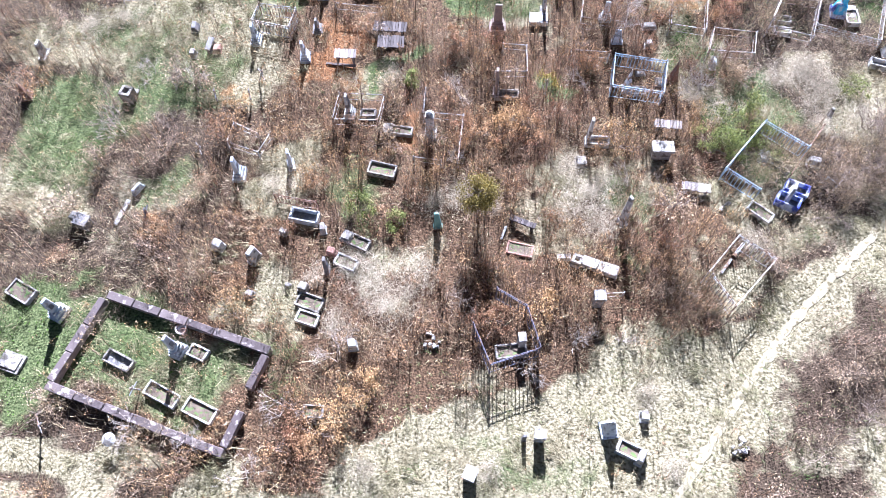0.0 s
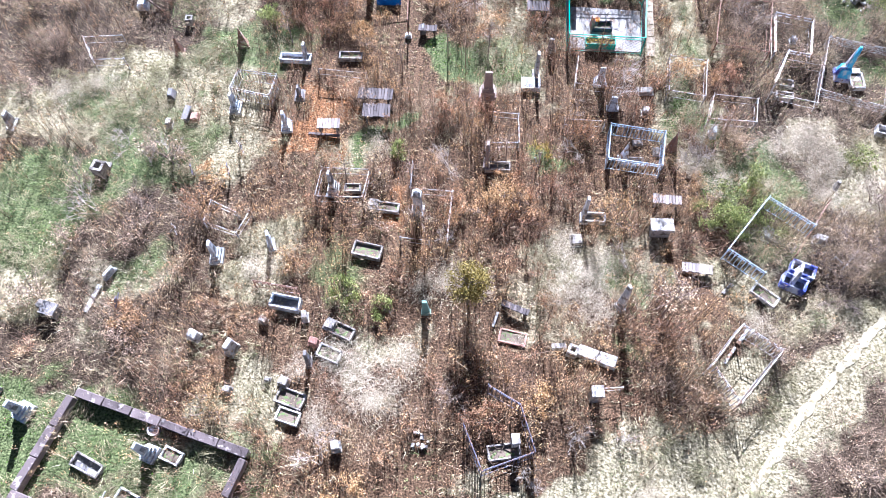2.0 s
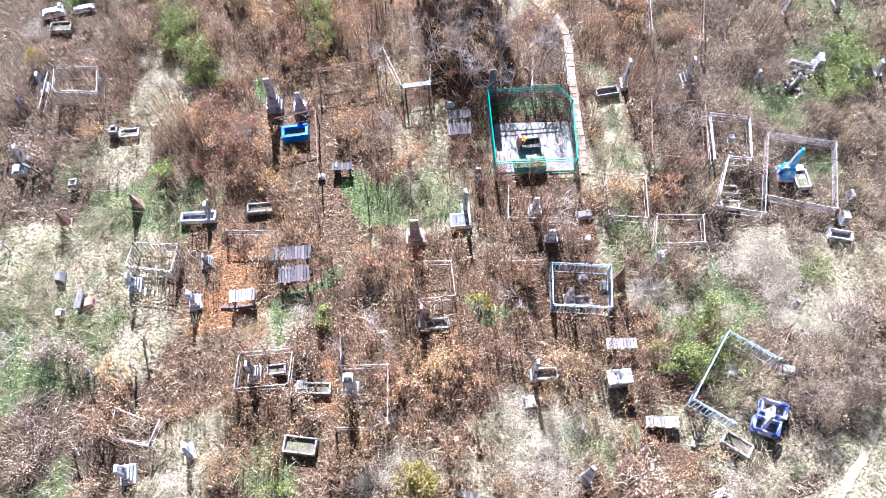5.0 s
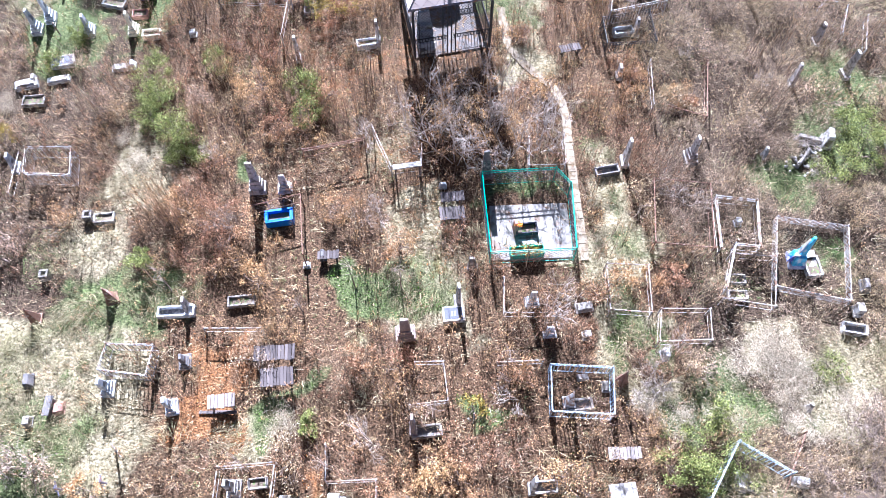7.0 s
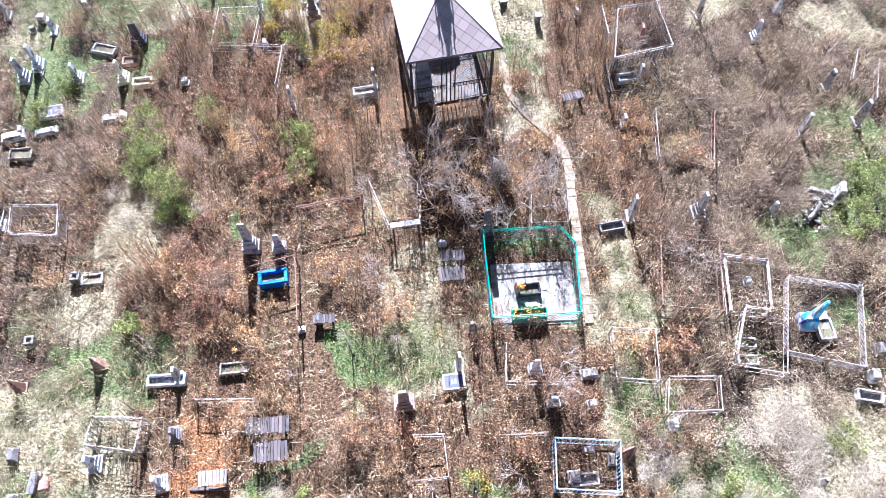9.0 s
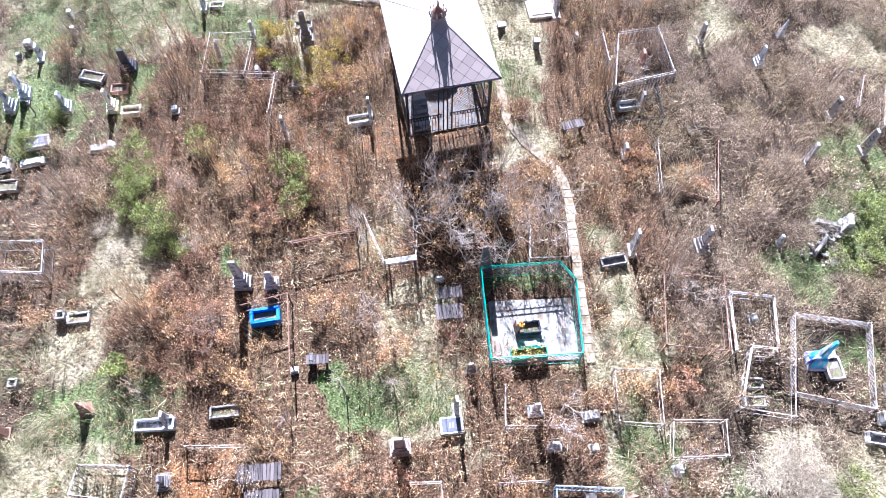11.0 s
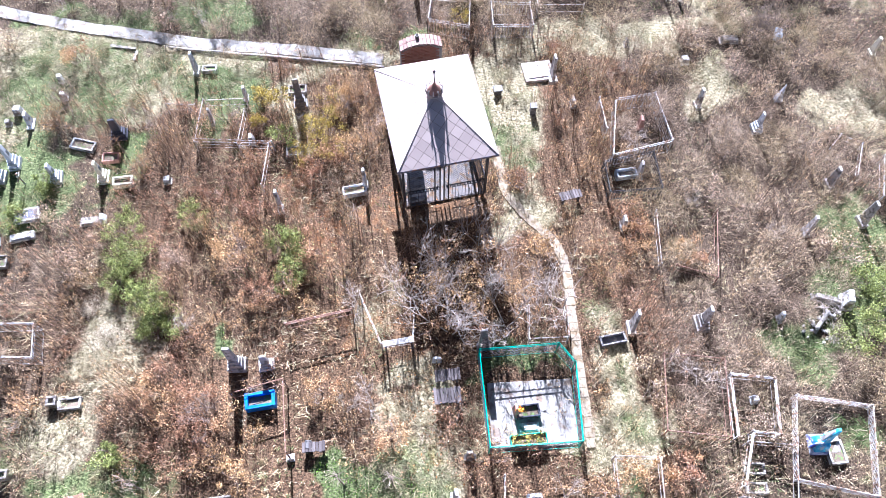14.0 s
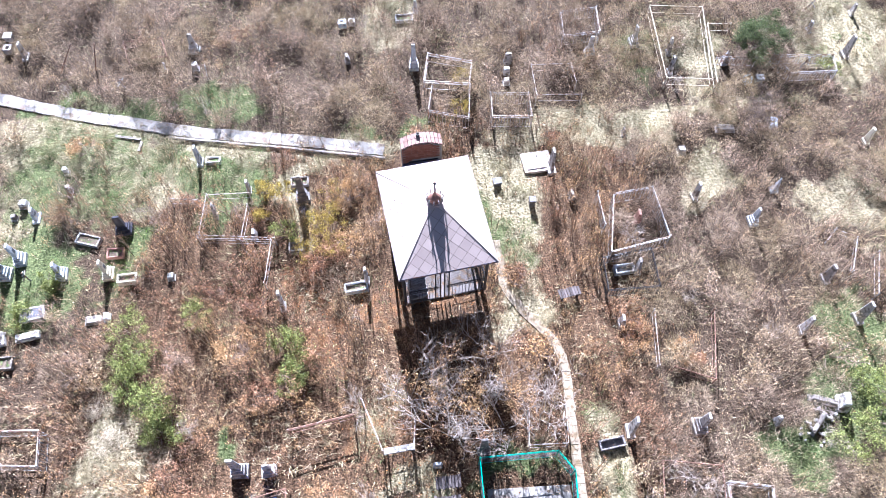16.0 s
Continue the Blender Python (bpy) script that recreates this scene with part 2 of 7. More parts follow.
def add_lathe(bm, profile, sides=16):
    rings = [[bm.verts.new((r * math.cos(2 * math.pi * i / sides), r * math.sin(2 * math.pi * i / sides), z)) for i in range(sides)] for r, z in profile]
    for k in range(len(rings) - 1):
        for i in range(sides):
            bm.faces.new((rings[k][i], rings[k][(i + 1) % sides], rings[k + 1][(i + 1) % sides], rings[k + 1][i]))
    bm.faces.new(rings[-1])
    bm.faces.new(rings[0][::-1])
    return bm


def quick_mesh(name, verts, quads):
    """A mesh from numpy arrays of places and four-cornered faces."""
    me = bpy.data.meshes.new(name)
    verts, quads = np.asarray(verts, np.float32), np.asarray(quads, np.int32)
    me.vertices.add(len(verts))
    me.vertices.foreach_set("co", verts.ravel())
    me.loops.add(quads.size)
    me.loops.foreach_set("vertex_index", quads.ravel())
    me.polygons.add(len(quads))
    me.polygons.foreach_set("loop_start", np.arange(0, quads.size, 4, dtype=np.int32))
    me.polygons.foreach_set("loop_total", np.full(len(quads), 4, np.int32))
    me.update(calc_edges=True)
    return me


# ---- the lie of the land: what grows where ----
ZONES, CLEAR = [], []


def zone(kind, x, y, rx, ry, amount=1.0):
    ZONES.append((kind, x, y, rx, ry, amount))


def clear(x, y, r):
    CLEAR.append((x, y, 0.8 * r))


def wobble(x, y, s, seed=0):
    """Smooth value noise from 0 to 1 over the plan."""
    def rnd(i, j):
        h = np.sin(i * 127.1 + j * 311.7 + seed * 74.7) * 43758.5453
        return h - np.floor(h)
    u, v = x / s, y / s
    i, j = np.floor(u), np.floor(v)
    a, b = u - i, v - j
    a, b = a * a * (3 - 2 * a), b * b * (3 - 2 * b)
    return (rnd(i, j) * (1 - a) + rnd(i + 1, j) * a) * (1 - b) + (rnd(i, j + 1) * (1 - a) + rnd(i + 1, j + 1) * a) * b


def clearing_edge(x):
    return np.interp(x, [-14, -11, -8, -5.6, -5.0, -4.2, -1.8, -0.6, 1.5, 3.3, 5.4, 7.5, 9.7, 11.1, 12.2, 14.8, 22.0], [6.2, 5.3, 4.5, 3.7, 3.2, 2.8, 4.6, 5.5, 6.6, 7.3, 8.0, 8.6, 9.2, 10.1, 11.4, 13.9, 22.0])


def cover(kind, x, y):
    """How much of one kind of growth there is at a place, 0 to 1."""
    w = np.zeros_like(x)
    wx = x + 1.8 * (wobble(x, y, 1.4, 3) - 0.5) + 0.9 * (wobble(x, y, 0.45, 5) - 0.5)
    wy = y + 1.8 * (wobble(x, y, 1.4, 4) - 0.5) + 0.9 * (wobble(x, y, 0.45, 6) - 0.5)
    for k, zx, zy, rx, ry, amount in ZONES:
        if k == kind:
            d = ((wx - zx) / rx) ** 2 + ((wy - zy) / ry) ** 2
            w = np.maximum(w, amount * np.clip(1.35 - 1.0 * d, 0, 1))
    if kind == "straw":
        w = np.maximum(w, np.clip((clearing_edge(wx) - wy) * 1.6, 0, 1) * (1 - cover("thicket", x, y)))
    return np.clip(w, 0, 1)


def openness(x, y):
    """0 on things and paths, 1 well away from them."""
    o = np.ones_like(x)
    for cx, cy, r in CLEAR:
        near = (np.abs(x - cx) < 2 * r) & (np.abs(y - cy) < 2 * r)
        d = np.sqrt((x[near] - cx) ** 2 + (y[near] - cy) ** 2)
        o[near] = np.minimum(o[near], np.clip((d - 0.6 * r) / (0.6 * r), 0, 1))
    return o


def grey_share(x, y):
    """The far north and the east are greyer, the middle browner."""
    g = np.clip((y - 37) / 3, 0, 1) + np.clip((x - 9 - 0.1 * (y - 15)) / 2, 0, 1) + np.clip((-6 - x) / 3, 0, 1) * 0.6
    return np.clip(g + 0.6 * (wobble(x, y, 3.0, 9) - 0.5), 0.08, 1)


zone('thicket', 12.2, 6.9, 2.13, 1.94, 1.0)
zone('thicket', 10.5, 4.3, 2.18, 1.26, 1.0)
zone('thicket', -11.3, 3.1, 1.76, 0.77, 1.0)
zone('thicket', -4.0, 4.1, 1.28, 1.44, 1.0)
zone('thicket', 13.7, 8.6, 1.35, 2.07, 1.0)
zone('thicket', -6.7, 3.8, 1.12, 0.62, 1.0)
zone('straw', -8.7, 17.9, 3.31, 1.44, 0.9)
zone('straw', -10.6, 20.4, 2.73, 1.69, 0.9)
zone('straw', -8.1, 20.5, 2.20, 1.93, 0.8)
zone('straw', -14.1, 12.9, 2.13, 2.06, 0.8)
zone('straw', -4.7, 13.8, 1.16, 1.15, 1.0)
zone('straw', -5.2, 8.6, 1.06, 1.14, 0.8)
zone('straw', -3.2, 18.0, 1.44, 0.73, 1.0)
zone('straw', -5.3, 13.9, 1.13, 1.15, 0.9)
zone('straw', 4.8, 13.3, 1.46, 0.98, 0.8)
zone('straw', 8.9, 23.4, 0.99, 2.97, 0.9)
zone('straw', 9.4, 25.1, 0.81, 1.54, 0.9)
zone('straw', 8.3, 22.0, 0.79, 2.13, 0.9)
zone('straw', 3.2, 23.2, 1.76, 1.43, 0.35)
zone('straw', 3.1, 21.6, 1.14, 0.89, 0.4)
zone('straw', -3.7, 38.6, 3.37, 0.71, 0.9)
zone('straw', 7.3, 35.8, 1.32, 2.44, 0.8)
zone('straw', 7.4, 33.4, 1.06, 2.00, 0.8)
zone('straw', 10.0, 38.1, 2.98, 0.71, 1.0)
zone('straw', 13.7, 38.7, 3.03, 0.82, 1.0)
zone('straw', 17.8, 38.8, 2.83, 0.65, 0.8)
zone('straw', 23.5, 42.1, 2.25, 3.09, 0.8)
zone('straw', 16.3, 41.9, 1.23, 2.33, 0.8)
zone('straw', 15.4, 35.4, 1.78, 0.80, 0.8)
zone('straw', 20.1, 33.3, 1.73, 1.78, 0.6)
zone('straw', 1.9, 38.0, 2.03, 0.56, 0.8)
zone('straw', -12.5, 19.5, 3.86, 1.69, 0.7)
zone('straw', 3.4, 45.0, 1.26, 1.77, 0.7)
zone('straw', -7.7, 24.5, 1.62, 1.86, 0.5)
zone('straw', -7.1, 27.4, 1.28, 1.15, 0.6)
zone('straw', -7.1, 6.5, 2.21, 1.24, 0.6)
zone('straw', 14.5, 17.1, 2.13, 0.77, 0.7)
zone('straw', 7.1, 30.2, 0.90, 1.10, 0.7)
zone('straw', 7.75, 21.2, 0.5, 1.6, 1.0)
zone('straw', 8.05, 19.6, 0.45, 1.0, 1.0)
zone('straw', 8.6, 18.2, 0.54, 1.20, 0.7)
zone('straw', -5.2, 37.4, 2.64, 1.66, 0.8)
zone('straw', -11.4, 39.7, 2.03, 2.37, 0.7)
zone('straw', -11.5, 36.0, 1.27, 1.56, 0.6)
zone('straw', 9.3, 12.8, 1.46, 0.96, 0.6)
zone('straw', 10.8, 14.1, 1.00, 0.85, 0.6)
zone('straw', 12.1, 11.9, 1.59, 0.77, 0.5)
zone('straw', 15.5, 18.0, 1.81, 1.20, 0.6)
zone('green', -3.9, 36.7, 1.96, 1.62, 0.7)
zone('green', 11.0, 14.1, 1.00, 0.85, 0.6)
zone('green', -13.4, 15.3, 2.21, 2.49, 0.9)
zone('green', -12.2, 7.4, 1.92, 1.67, 1.0)
zone('green', -10.6, 16.6, 2.86, 1.27, 0.7)
zone('green', -10.0, 18.3, 2.28, 1.17, 0.6)
zone('green', -9.3, 7.5, 1.91, 1.29, 0.7)
zone('green', -7.0, 6.3, 2.2, 1.3, 0.6)
zone('straw', -6.4, 6.2, 1.3, 1.1, 0.5)
zone('green', -9.0, 7.2, 1.4, 1.1, 0.9)
zone('green', -7.3, 21.9, 2.82, 1.34, 0.6)
zone('green', -9.2, 12.9, 1.15, 0.89, 0.5)
zone('green', -10.5, 34.0, 1.23, 2.21, 0.9)
zone('green', -3.4, 36.4, 1.09, 1.33, 0.8)
zone('green', -10.8, 38.6, 1.33, 2.59, 0.6)
zone('green', 6.6, 34.3, 0.86, 1.53, 0.6)
zone('green', 3.3, 4.6, 2.39, 0.80, 0.4)
zone('green', 17.7, 27.1, 1.16, 2.47, 0.7)
zone('green', 15.5, 24.7, 1.65, 0.90, 0.7)
zone('green', 18.9, 28.9, 1.00, 1.29, 0.7)
zone('green', -5.9, 38.3, 1.34, 1.12, 0.6)
zone('green', -3.8, 40.9, 0.70, 1.23, 0.6)
zone('green', 14.0, 42.1, 0.74, 1.99, 0.5)
zone('green', 10.5, 17.1, 1.06, 1.15, 0.6)
zone('green', 6.4, 12.9, 0.56, 0.65, 0.6)
zone('green', 12.9, 16.7, 1.23, 0.47, 0.6)
zone('green', -2.6, 12.6, 1.13, 0.87, 0.5)
zone('green', -10.8, 41.7, 2.56, 0.55, 0.8)
zone('green', -4.9, 40.8, 2.79, 0.45, 0.8)
zone('green', 3.1, 39.0, 3.22, 0.35, 0.6)
zone('green', -9.5, 17.2, 1.24, 1.56, 0.6)
zone('green', -3.2, 26.8, 0.55, 0.56, 0.8)
zone('green', 15.3, 21.4, 0.77, 0.90, 0.6)
zone('lush', -12.3, 7.6, 1.5, 1.6, 0.45)
zone('lush', -8.6, 6.6, 1.3, 0.8, 0.3)
zone('lush', 0.8, 21.5, 1.51, 0.66, 1.0)
zone('lush', -2.2, 18.4, 0.80, 0.69, 1.0)
zone('lush', -1.2, 19.1, 0.63, 0.91, 1.0)
zone('lush', 8.6, 19.8, 0.56, 0.95, 0.9)
zone('lush', 6.1, 25.3, 1.12, 0.47, 0.8)
zone('lush', 11.1, 16.8, 0.59, 0.61, 0.8)
zone('lush', -3.4, 26.8, 0.64, 0.33, 0.8)
zone('lush', 3.6, 17.3, 0.70, 0.47, 0.8)
zone('lush', 13.1, 16.7, 0.70, 0.34, 0.8)
zone('lush', 8.9, 17.0, 0.44, 1.14, 0.7)
zone('lush', -6.9, 34.8, 0.84, 0.75, 0.7)
zone('lush', -8.1, 33.9, 0.64, 1.13, 0.6)
zone('lush', -13.0, 14.7, 0.80, 0.71, 0.5)
zone('orange', -4.1, 19.8, 0.75, 1.5, 0.6)
zone('orange', -4.4, 18.4, 1.06, 0.98, 1.0)
zone('orange', -1.2, 15.4, 0.42, 1.42, 0.6)
zone('orange', 3.3, 23.5, 1.77, 2.19, 0.2)
zone('orange', 3.1, 31.1, 2.41, 1.35, 0.3)
zone('orange', -0.3, 31.9, 1.21, 2.84, 0.3)
zone('orange', -3.6, 44.9, 1.11, 1.03, 0.3)
zone('orange', 3.3, 41.4, 0.95, 2.57, 0.15)
zone('orange', 1.8, 26.8, 1.11, 1.14, 0.4)
zone('bare', -1.1, 22.0, 0.34, 4.80, 0.9)
zone('bare', 3.5, 23.0, 1.36, 2.15, 0.7)
zone('bare', 3.3, 21.2, 1.55, 1.47, 0.7)
zone('bare', -1.1, 15.2, 0.33, 2.14, 0.6)
zone('bare', 2.0, 26.7, 0.92, 1.14, 0.8)
zone('bare', 3.7, 30.6, 1.80, 1.10, 0.9)
zone('bare', 1.8, 32.9, 0.62, 1.44, 0.5)
zone('bare', 6.8, 28.6, 1.16, 1.88, 0.7)
zone('bare', -0.4, 21.2, 1.50, 0.98, 0.8)

zone('hay', 4.7, 13.2, 1.09, 1.47, 1.0)
zone('straw', 6.4, 13.7, 0.61, 1.88, 0.6)
zone('green', 6.1, 10.3, 0.74, 0.66, 0.5)
zone('straw', 9.0, 12.6, 0.69, 0.90, 0.6)
zone('straw', 9.6, 10.3, 0.90, 0.99, 0.9)
zone('straw', 3.5, 11.9, 1.44, 0.79, 0.5)
zone('hay', -10.0, 12.4, 1.28, 0.98, 0.8)
zone('hay', -10.6, 10.5, 1.07, 1.15, 0.7)
zone('straw', -5.1, 13.1, 1.13, 0.82, 0.8)
zone('hay', -1.4, 10.0, 1.06, 1.29, 1.0)
zone('hay', -4.5, 9.2, 0.80, 0.70, 0.9)
zone('straw', 3.2, 21.7, 1.21, 1.63, 0.7)
zone('green', 2.9, 22.0, 1.12, 1.39, 0.5)
zone('green', 10.4, 17.6, 1.41, 1.30, 0.6)
zone('straw', 8.8, 23.8, 0.84, 1.74, 0.9)
zone('green', 9.0, 24.1, 0.84, 1.49, 0.6)
zone('hay', 12.9, 18.4, 0.86, 0.79, 0.9)
zone('hay', 13.9, 16.9, 0.93, 0.74, 0.8)
zone('green', -12.5, 19.6, 1.17, 1.04, 0.6)
zone('straw', 3.1, 24.6, 1.06, 0.96, 0.8)
zone('hay', 0.4, 12.8, 0.60, 0.72, 0.6)
zone('hay', 8.1, 23.6, 0.63, 0.93, 0.7)
zone('hay', -6.4, 26.6, 0.71, 1.47, 0.8)
zone('straw', 1.8, 26.9, 0.73, 1.11, 0.6)
zone('straw', -0.9, 36.0, 0.85, 2.35, 0.7)
zone('straw', 7.4, 34.1, 0.84, 2.92, 0.7)
zone('green', 7.2, 33.0, 0.82, 1.14, 0.6)
zone('straw', 8.9, 23.5, 1.04, 1.44, 0.6)
zone('straw', 3.2, 22.7, 0.92, 1.03, 0.6)
zone('green', 2.7, 22.7, 0.50, 0.94, 0.5)
zone('straw', 1.4, 21.2, 1.30, 0.96, 0.5)
zone('straw', 14.6, 35.0, 1.29, 0.83, 0.6)
zone('green', 18.7, 28.0, 0.46, 1.53, 0.6)
zone('green', -10.3, 32.8, 0.99, 1.34, 0.7)
zone('green', -8.2, 37.2, 1.70, 1.42, 0.6)
zone('green', -4.1, 41.2, 0.58, 1.06, 0.8)
zone('straw', 12.3, 38.0, 2.29, 0.70, 0.8)
zone('straw', -9.3, 39.6, 3.37, 1.43, 0.8)
zone('green', -9.0, 39.2, 3.12, 1.83, 0.5)
zone('straw', 0.9, 37.9, 1.90, 0.83, 0.6)
zone('straw', 16.0, 41.5, 1.09, 1.11, 0.7)
zone('straw', 23.6, 41.2, 1.20, 1.91, 0.8)
zone('green', -6.6, 41.4, 2.90, 0.91, 0.5)


# ---- ground ----
def ground_height(x, y):
    return 0.05 * (wobble(x, y, 1.7, 1) - 0.5) + 0.03 * (wobble(x, y, 0.5, 2) - 0.5)


def build_ground():
    xs = np.concatenate([[-900, -400, -150, -60, -30], np.arange(-20, 30.01, 0.3), [36, 60, 150, 400, 900]])
    ys = np.concatenate([[-900, -400, -150, -50, -15, -5], np.arange(0, 60.01, 0.3), [66, 90, 180, 400, 900]])
    gx, gy = np.meshgrid(xs, ys)
    gz = ground_height(gx, gy)
    verts = np.stack([gx.ravel(), gy.ravel(), gz.ravel()], 1)
    w = len(xs)
    i = np.arange(len(ys) - 1)[:, None] * w + np.arange(w - 1)[None, :]
    i = i.ravel()
    me = quick_mesh("ground", verts, np.stack([i, i + 1, i + w + 1, i + w], 1))
    for kind in ("wild", "straw", "green", "orange"):
        att = me.attributes.new(kind, "FLOAT", "POINT")
        vx, vy = verts[:, 0].astype(np.float64), verts[:, 1].astype(np.float64)
        amount = cover(kind, vx, vy) if kind != "wild" else grey_share(vx, vy)
        if kind == "straw":
            amount = np.maximum(amount, 0.6 * cover("hay", vx, vy))
        if kind == "green":
            amount = np.maximum(amount, cover("lush", vx, vy))
        att.data.foreach_set("value", amount.astype(np.float32))
    m = bpy.data.materials.new("ground cover")
    m.use_nodes = True
    n, l = m.node_tree.nodes, m.node_tree.links
    b = n["Principled BSDF"]
    b.inputs["Roughness"].default_value = 0.95
    b.inputs["Specular IOR Level"].default_value = 0.1
    geo = n.new("ShaderNodeNewGeometry")

    def noise_ramp(scale, c0, c1, lo=0.35, hi=0.65, detail=7):
        t = n.new("ShaderNodeTexNoise")
        t.inputs["Scale"].default_value, t.inputs["Detail"].default_value = scale, detail
        l.new(geo.outputs["Position"], t.inputs["Vector"])
        r = n.new("ShaderNodeValToRGB")
        e = r.color_ramp.elements
        e[0].position, e[1].position, e[0].color, e[1].color = lo, hi, (*c0, 1), (*c1, 1)
        l.new(t.outputs[0], r.inputs[0])
        return r.outputs[0], t.outputs[0]
    colour, height = noise_ramp(16, (0.02, 0.012, 0.008), (0.13, 0.08, 0.048))
    for kind, scale, c0, c1 in (("wild", 16, (0.018, 0.012, 0.009), (0.10, 0.07, 0.048)), ("straw", 11, (0.08, 0.065, 0.036), (0.34, 0.295, 0.20)), ("green", 14, (0.025, 0.035, 0.012), (0.13, 0.145, 0.065)), ("orange", 18, (0.06, 0.028, 0.014), (0.26, 0.13, 0.06))):
        a = n.new("ShaderNodeAttribute")
        a.attribute_name = kind
        add = n.new("ShaderNodeMath")
        add.operation = "MULTIPLY_ADD"
        t = n.new("ShaderNodeTexNoise")
        t.inputs["Scale"].default_value, t.inputs["Detail"].default_value = 2.5, 5
        l.new(geo.outputs["Position"], t.inputs["Vector"])
        l.new(a.outputs["Fac"], add.inputs[0])
        add.inputs[1].default_value = 1.0
        l.new(t.outputs[0], add.inputs[2])
        cut = n.new("ShaderNodeMapRange")
        cut.inputs["From Min"].default_value, cut.inputs["From Max"].default_value = 0.7, 1.1
        l.new(add.outputs[0], cut.inputs["Value"])
        mx = n.new("ShaderNodeMix")
        mx.data_type = "RGBA"
        l.new(cut.outputs[0], mx.inputs[0])
        l.new(colour, mx.inputs[6])
        l.new(noise_ramp(scale, c0, c1)[0], mx.inputs[7])
        colour = mx.outputs[2]
    l.new(colour, b.inputs["Base Color"])
    bp = n.new("ShaderNodeBump")
    bp.inputs["Strength"].default_value, bp.inputs["Distance"].default_value = 0.8, 0.06
    l.new(height, bp.inputs["Height"])
    l.new(bp.outputs[0], b.inputs["Normal"])
    return tagged(link_mesh("ground", me, m), "uneven ground under dry grass and leaf litter", "ground", kind="structure")


build_ground()


def ribbon_path(name, label, line, width, mat, lift=0.05, edge=0.06, seed=0, keep=0.9):
    """A worn path along a line of places, with an uneven rim and thickness."""
    pts = []
    for (x0, y0), (x1, y1) in zip(line, line[1:]):
        k = max(2, int(math.hypot(x1 - x0, y1 - y0) / 0.15))
        pts += [(x0 + (x1 - x0) * i / k, y0 + (y1 - y0) * i / k) for i in range(k)]
    pts.append(line[-1])
    for _ in range(6):
        pts = [pts[0]] + [((a[0] + 2 * b[0] + c[0]) / 4, (a[1] + 2 * b[1] + c[1]) / 4) for a, b, c in zip(pts, pts[1:], pts[2:])] + [pts[-1]]
    bm = bmesh.new()
    rows = []
    for i, (x, y) in enumerate(pts):
        a, b = pts[max(0, i - 1)], pts[min(len(pts) - 1, i + 1)]
        d = Vector((b[0] - a[0], b[1] - a[1])).normalized()
        nx, ny = -d.y, d.x
        row = []
        for s, z in ((-1, -0.03), (-0.92, lift), (0, lift + 0.01), (0.92, lift), (1, -0.03)):
            w = width / 2 * s + (edge * (noise.noise((x * 3, y * 3, seed + s)) if abs(s) > 0.5 else 0))
            px, py = x + nx * w, y + ny * w
            row.append(bm.verts.new((px, py, z + float(ground_height(np.array(px), np.array(py))))))
        rows.append(row)
        clear(x, y, width * keep)
    for r, q in zip(rows, rows[1:]):
        for k in range(4):
            bm.faces.new((r[k], q[k], q[k + 1], r[k + 1]))
    bmesh.ops.recalc_face_normals(bm, faces=bm.faces)
    return tagged(part(name, bm, mat, None), label, "path", kind="structure")


ribbon_path("path", "narrow trodden footpath winding between the graves", [(6.45, 33.4), (6.45, 32.4), (6.5, 31.3), (7.07, 30.34), (7.97, 29.16), (8.11, 28.01), (7.95, 26.46), (7.85, 24.6), (7.75, 22.4)], 0.34, PATHDIRT, 0.035, 0.05)
ribbon_path("path_north", "pale concrete walk along the upper graves", [(-24, 46.5), (-13.15, 42.35), (-9.54, 41.06), (-5.1, 39.75), (-0.77, 38.84), (2.6, 38.0)], 0.6, PAVING, 0.05, 0.05, 9, 0.7)
ribbon_path("track", "flattened pale wheel track across the dry clearing", [(4.6, 1.0), (7.0, 3.6), (9.1, 6.6), (10.9, 8.9), (14.6, 12.7), (19.0, 17.0)], 0.26, TRACK, 0.02, 0.1, 21, 0.12)
ribbon_path("path_kerb", "thin stone edging beside the concrete walk", [(-6.0, 39.55), (-0.9, 38.40), (2.6, 37.56)], 0.09, CONCRETE, 0.12, 0.01, 3)


def pavers():
    """Stone slabs set along the footpath beside the green railing."""
    base = thing("pavement_strip", 0, 0, 0, "strip of small concrete paving slabs beside the railing", "pavement", kind="structure")
    shared = []
    for k in range(4):
        bm = box(0.27, 0.3, 0.03, (0, 0, 0), bevel=0.008, jitter=0.008)
        me = bpy.data.meshes.new("paver")
        bm.to_mesh(me)
        bm.free()
        me.materials.append(PATHDIRT)
        shared.append(me)
    for i in range(21):
        y = 22.3 + i * 0.31
        x = float(np.interp(y, [22.3, 24.6, 26.5, 28.0, 28.8], [7.73, 7.85, 7.95, 8.08, 8.08]))
        ob = link_mesh("paver", shared[i % 4], PATHDIRT, base)
        ob.matrix_local = pose(x, y, 0.028 + float(ground_height(np.array(x), np.array(y))), random.uniform(-1, 1), random.uniform(-1, 1), random.uniform(-3, 3) - 3)


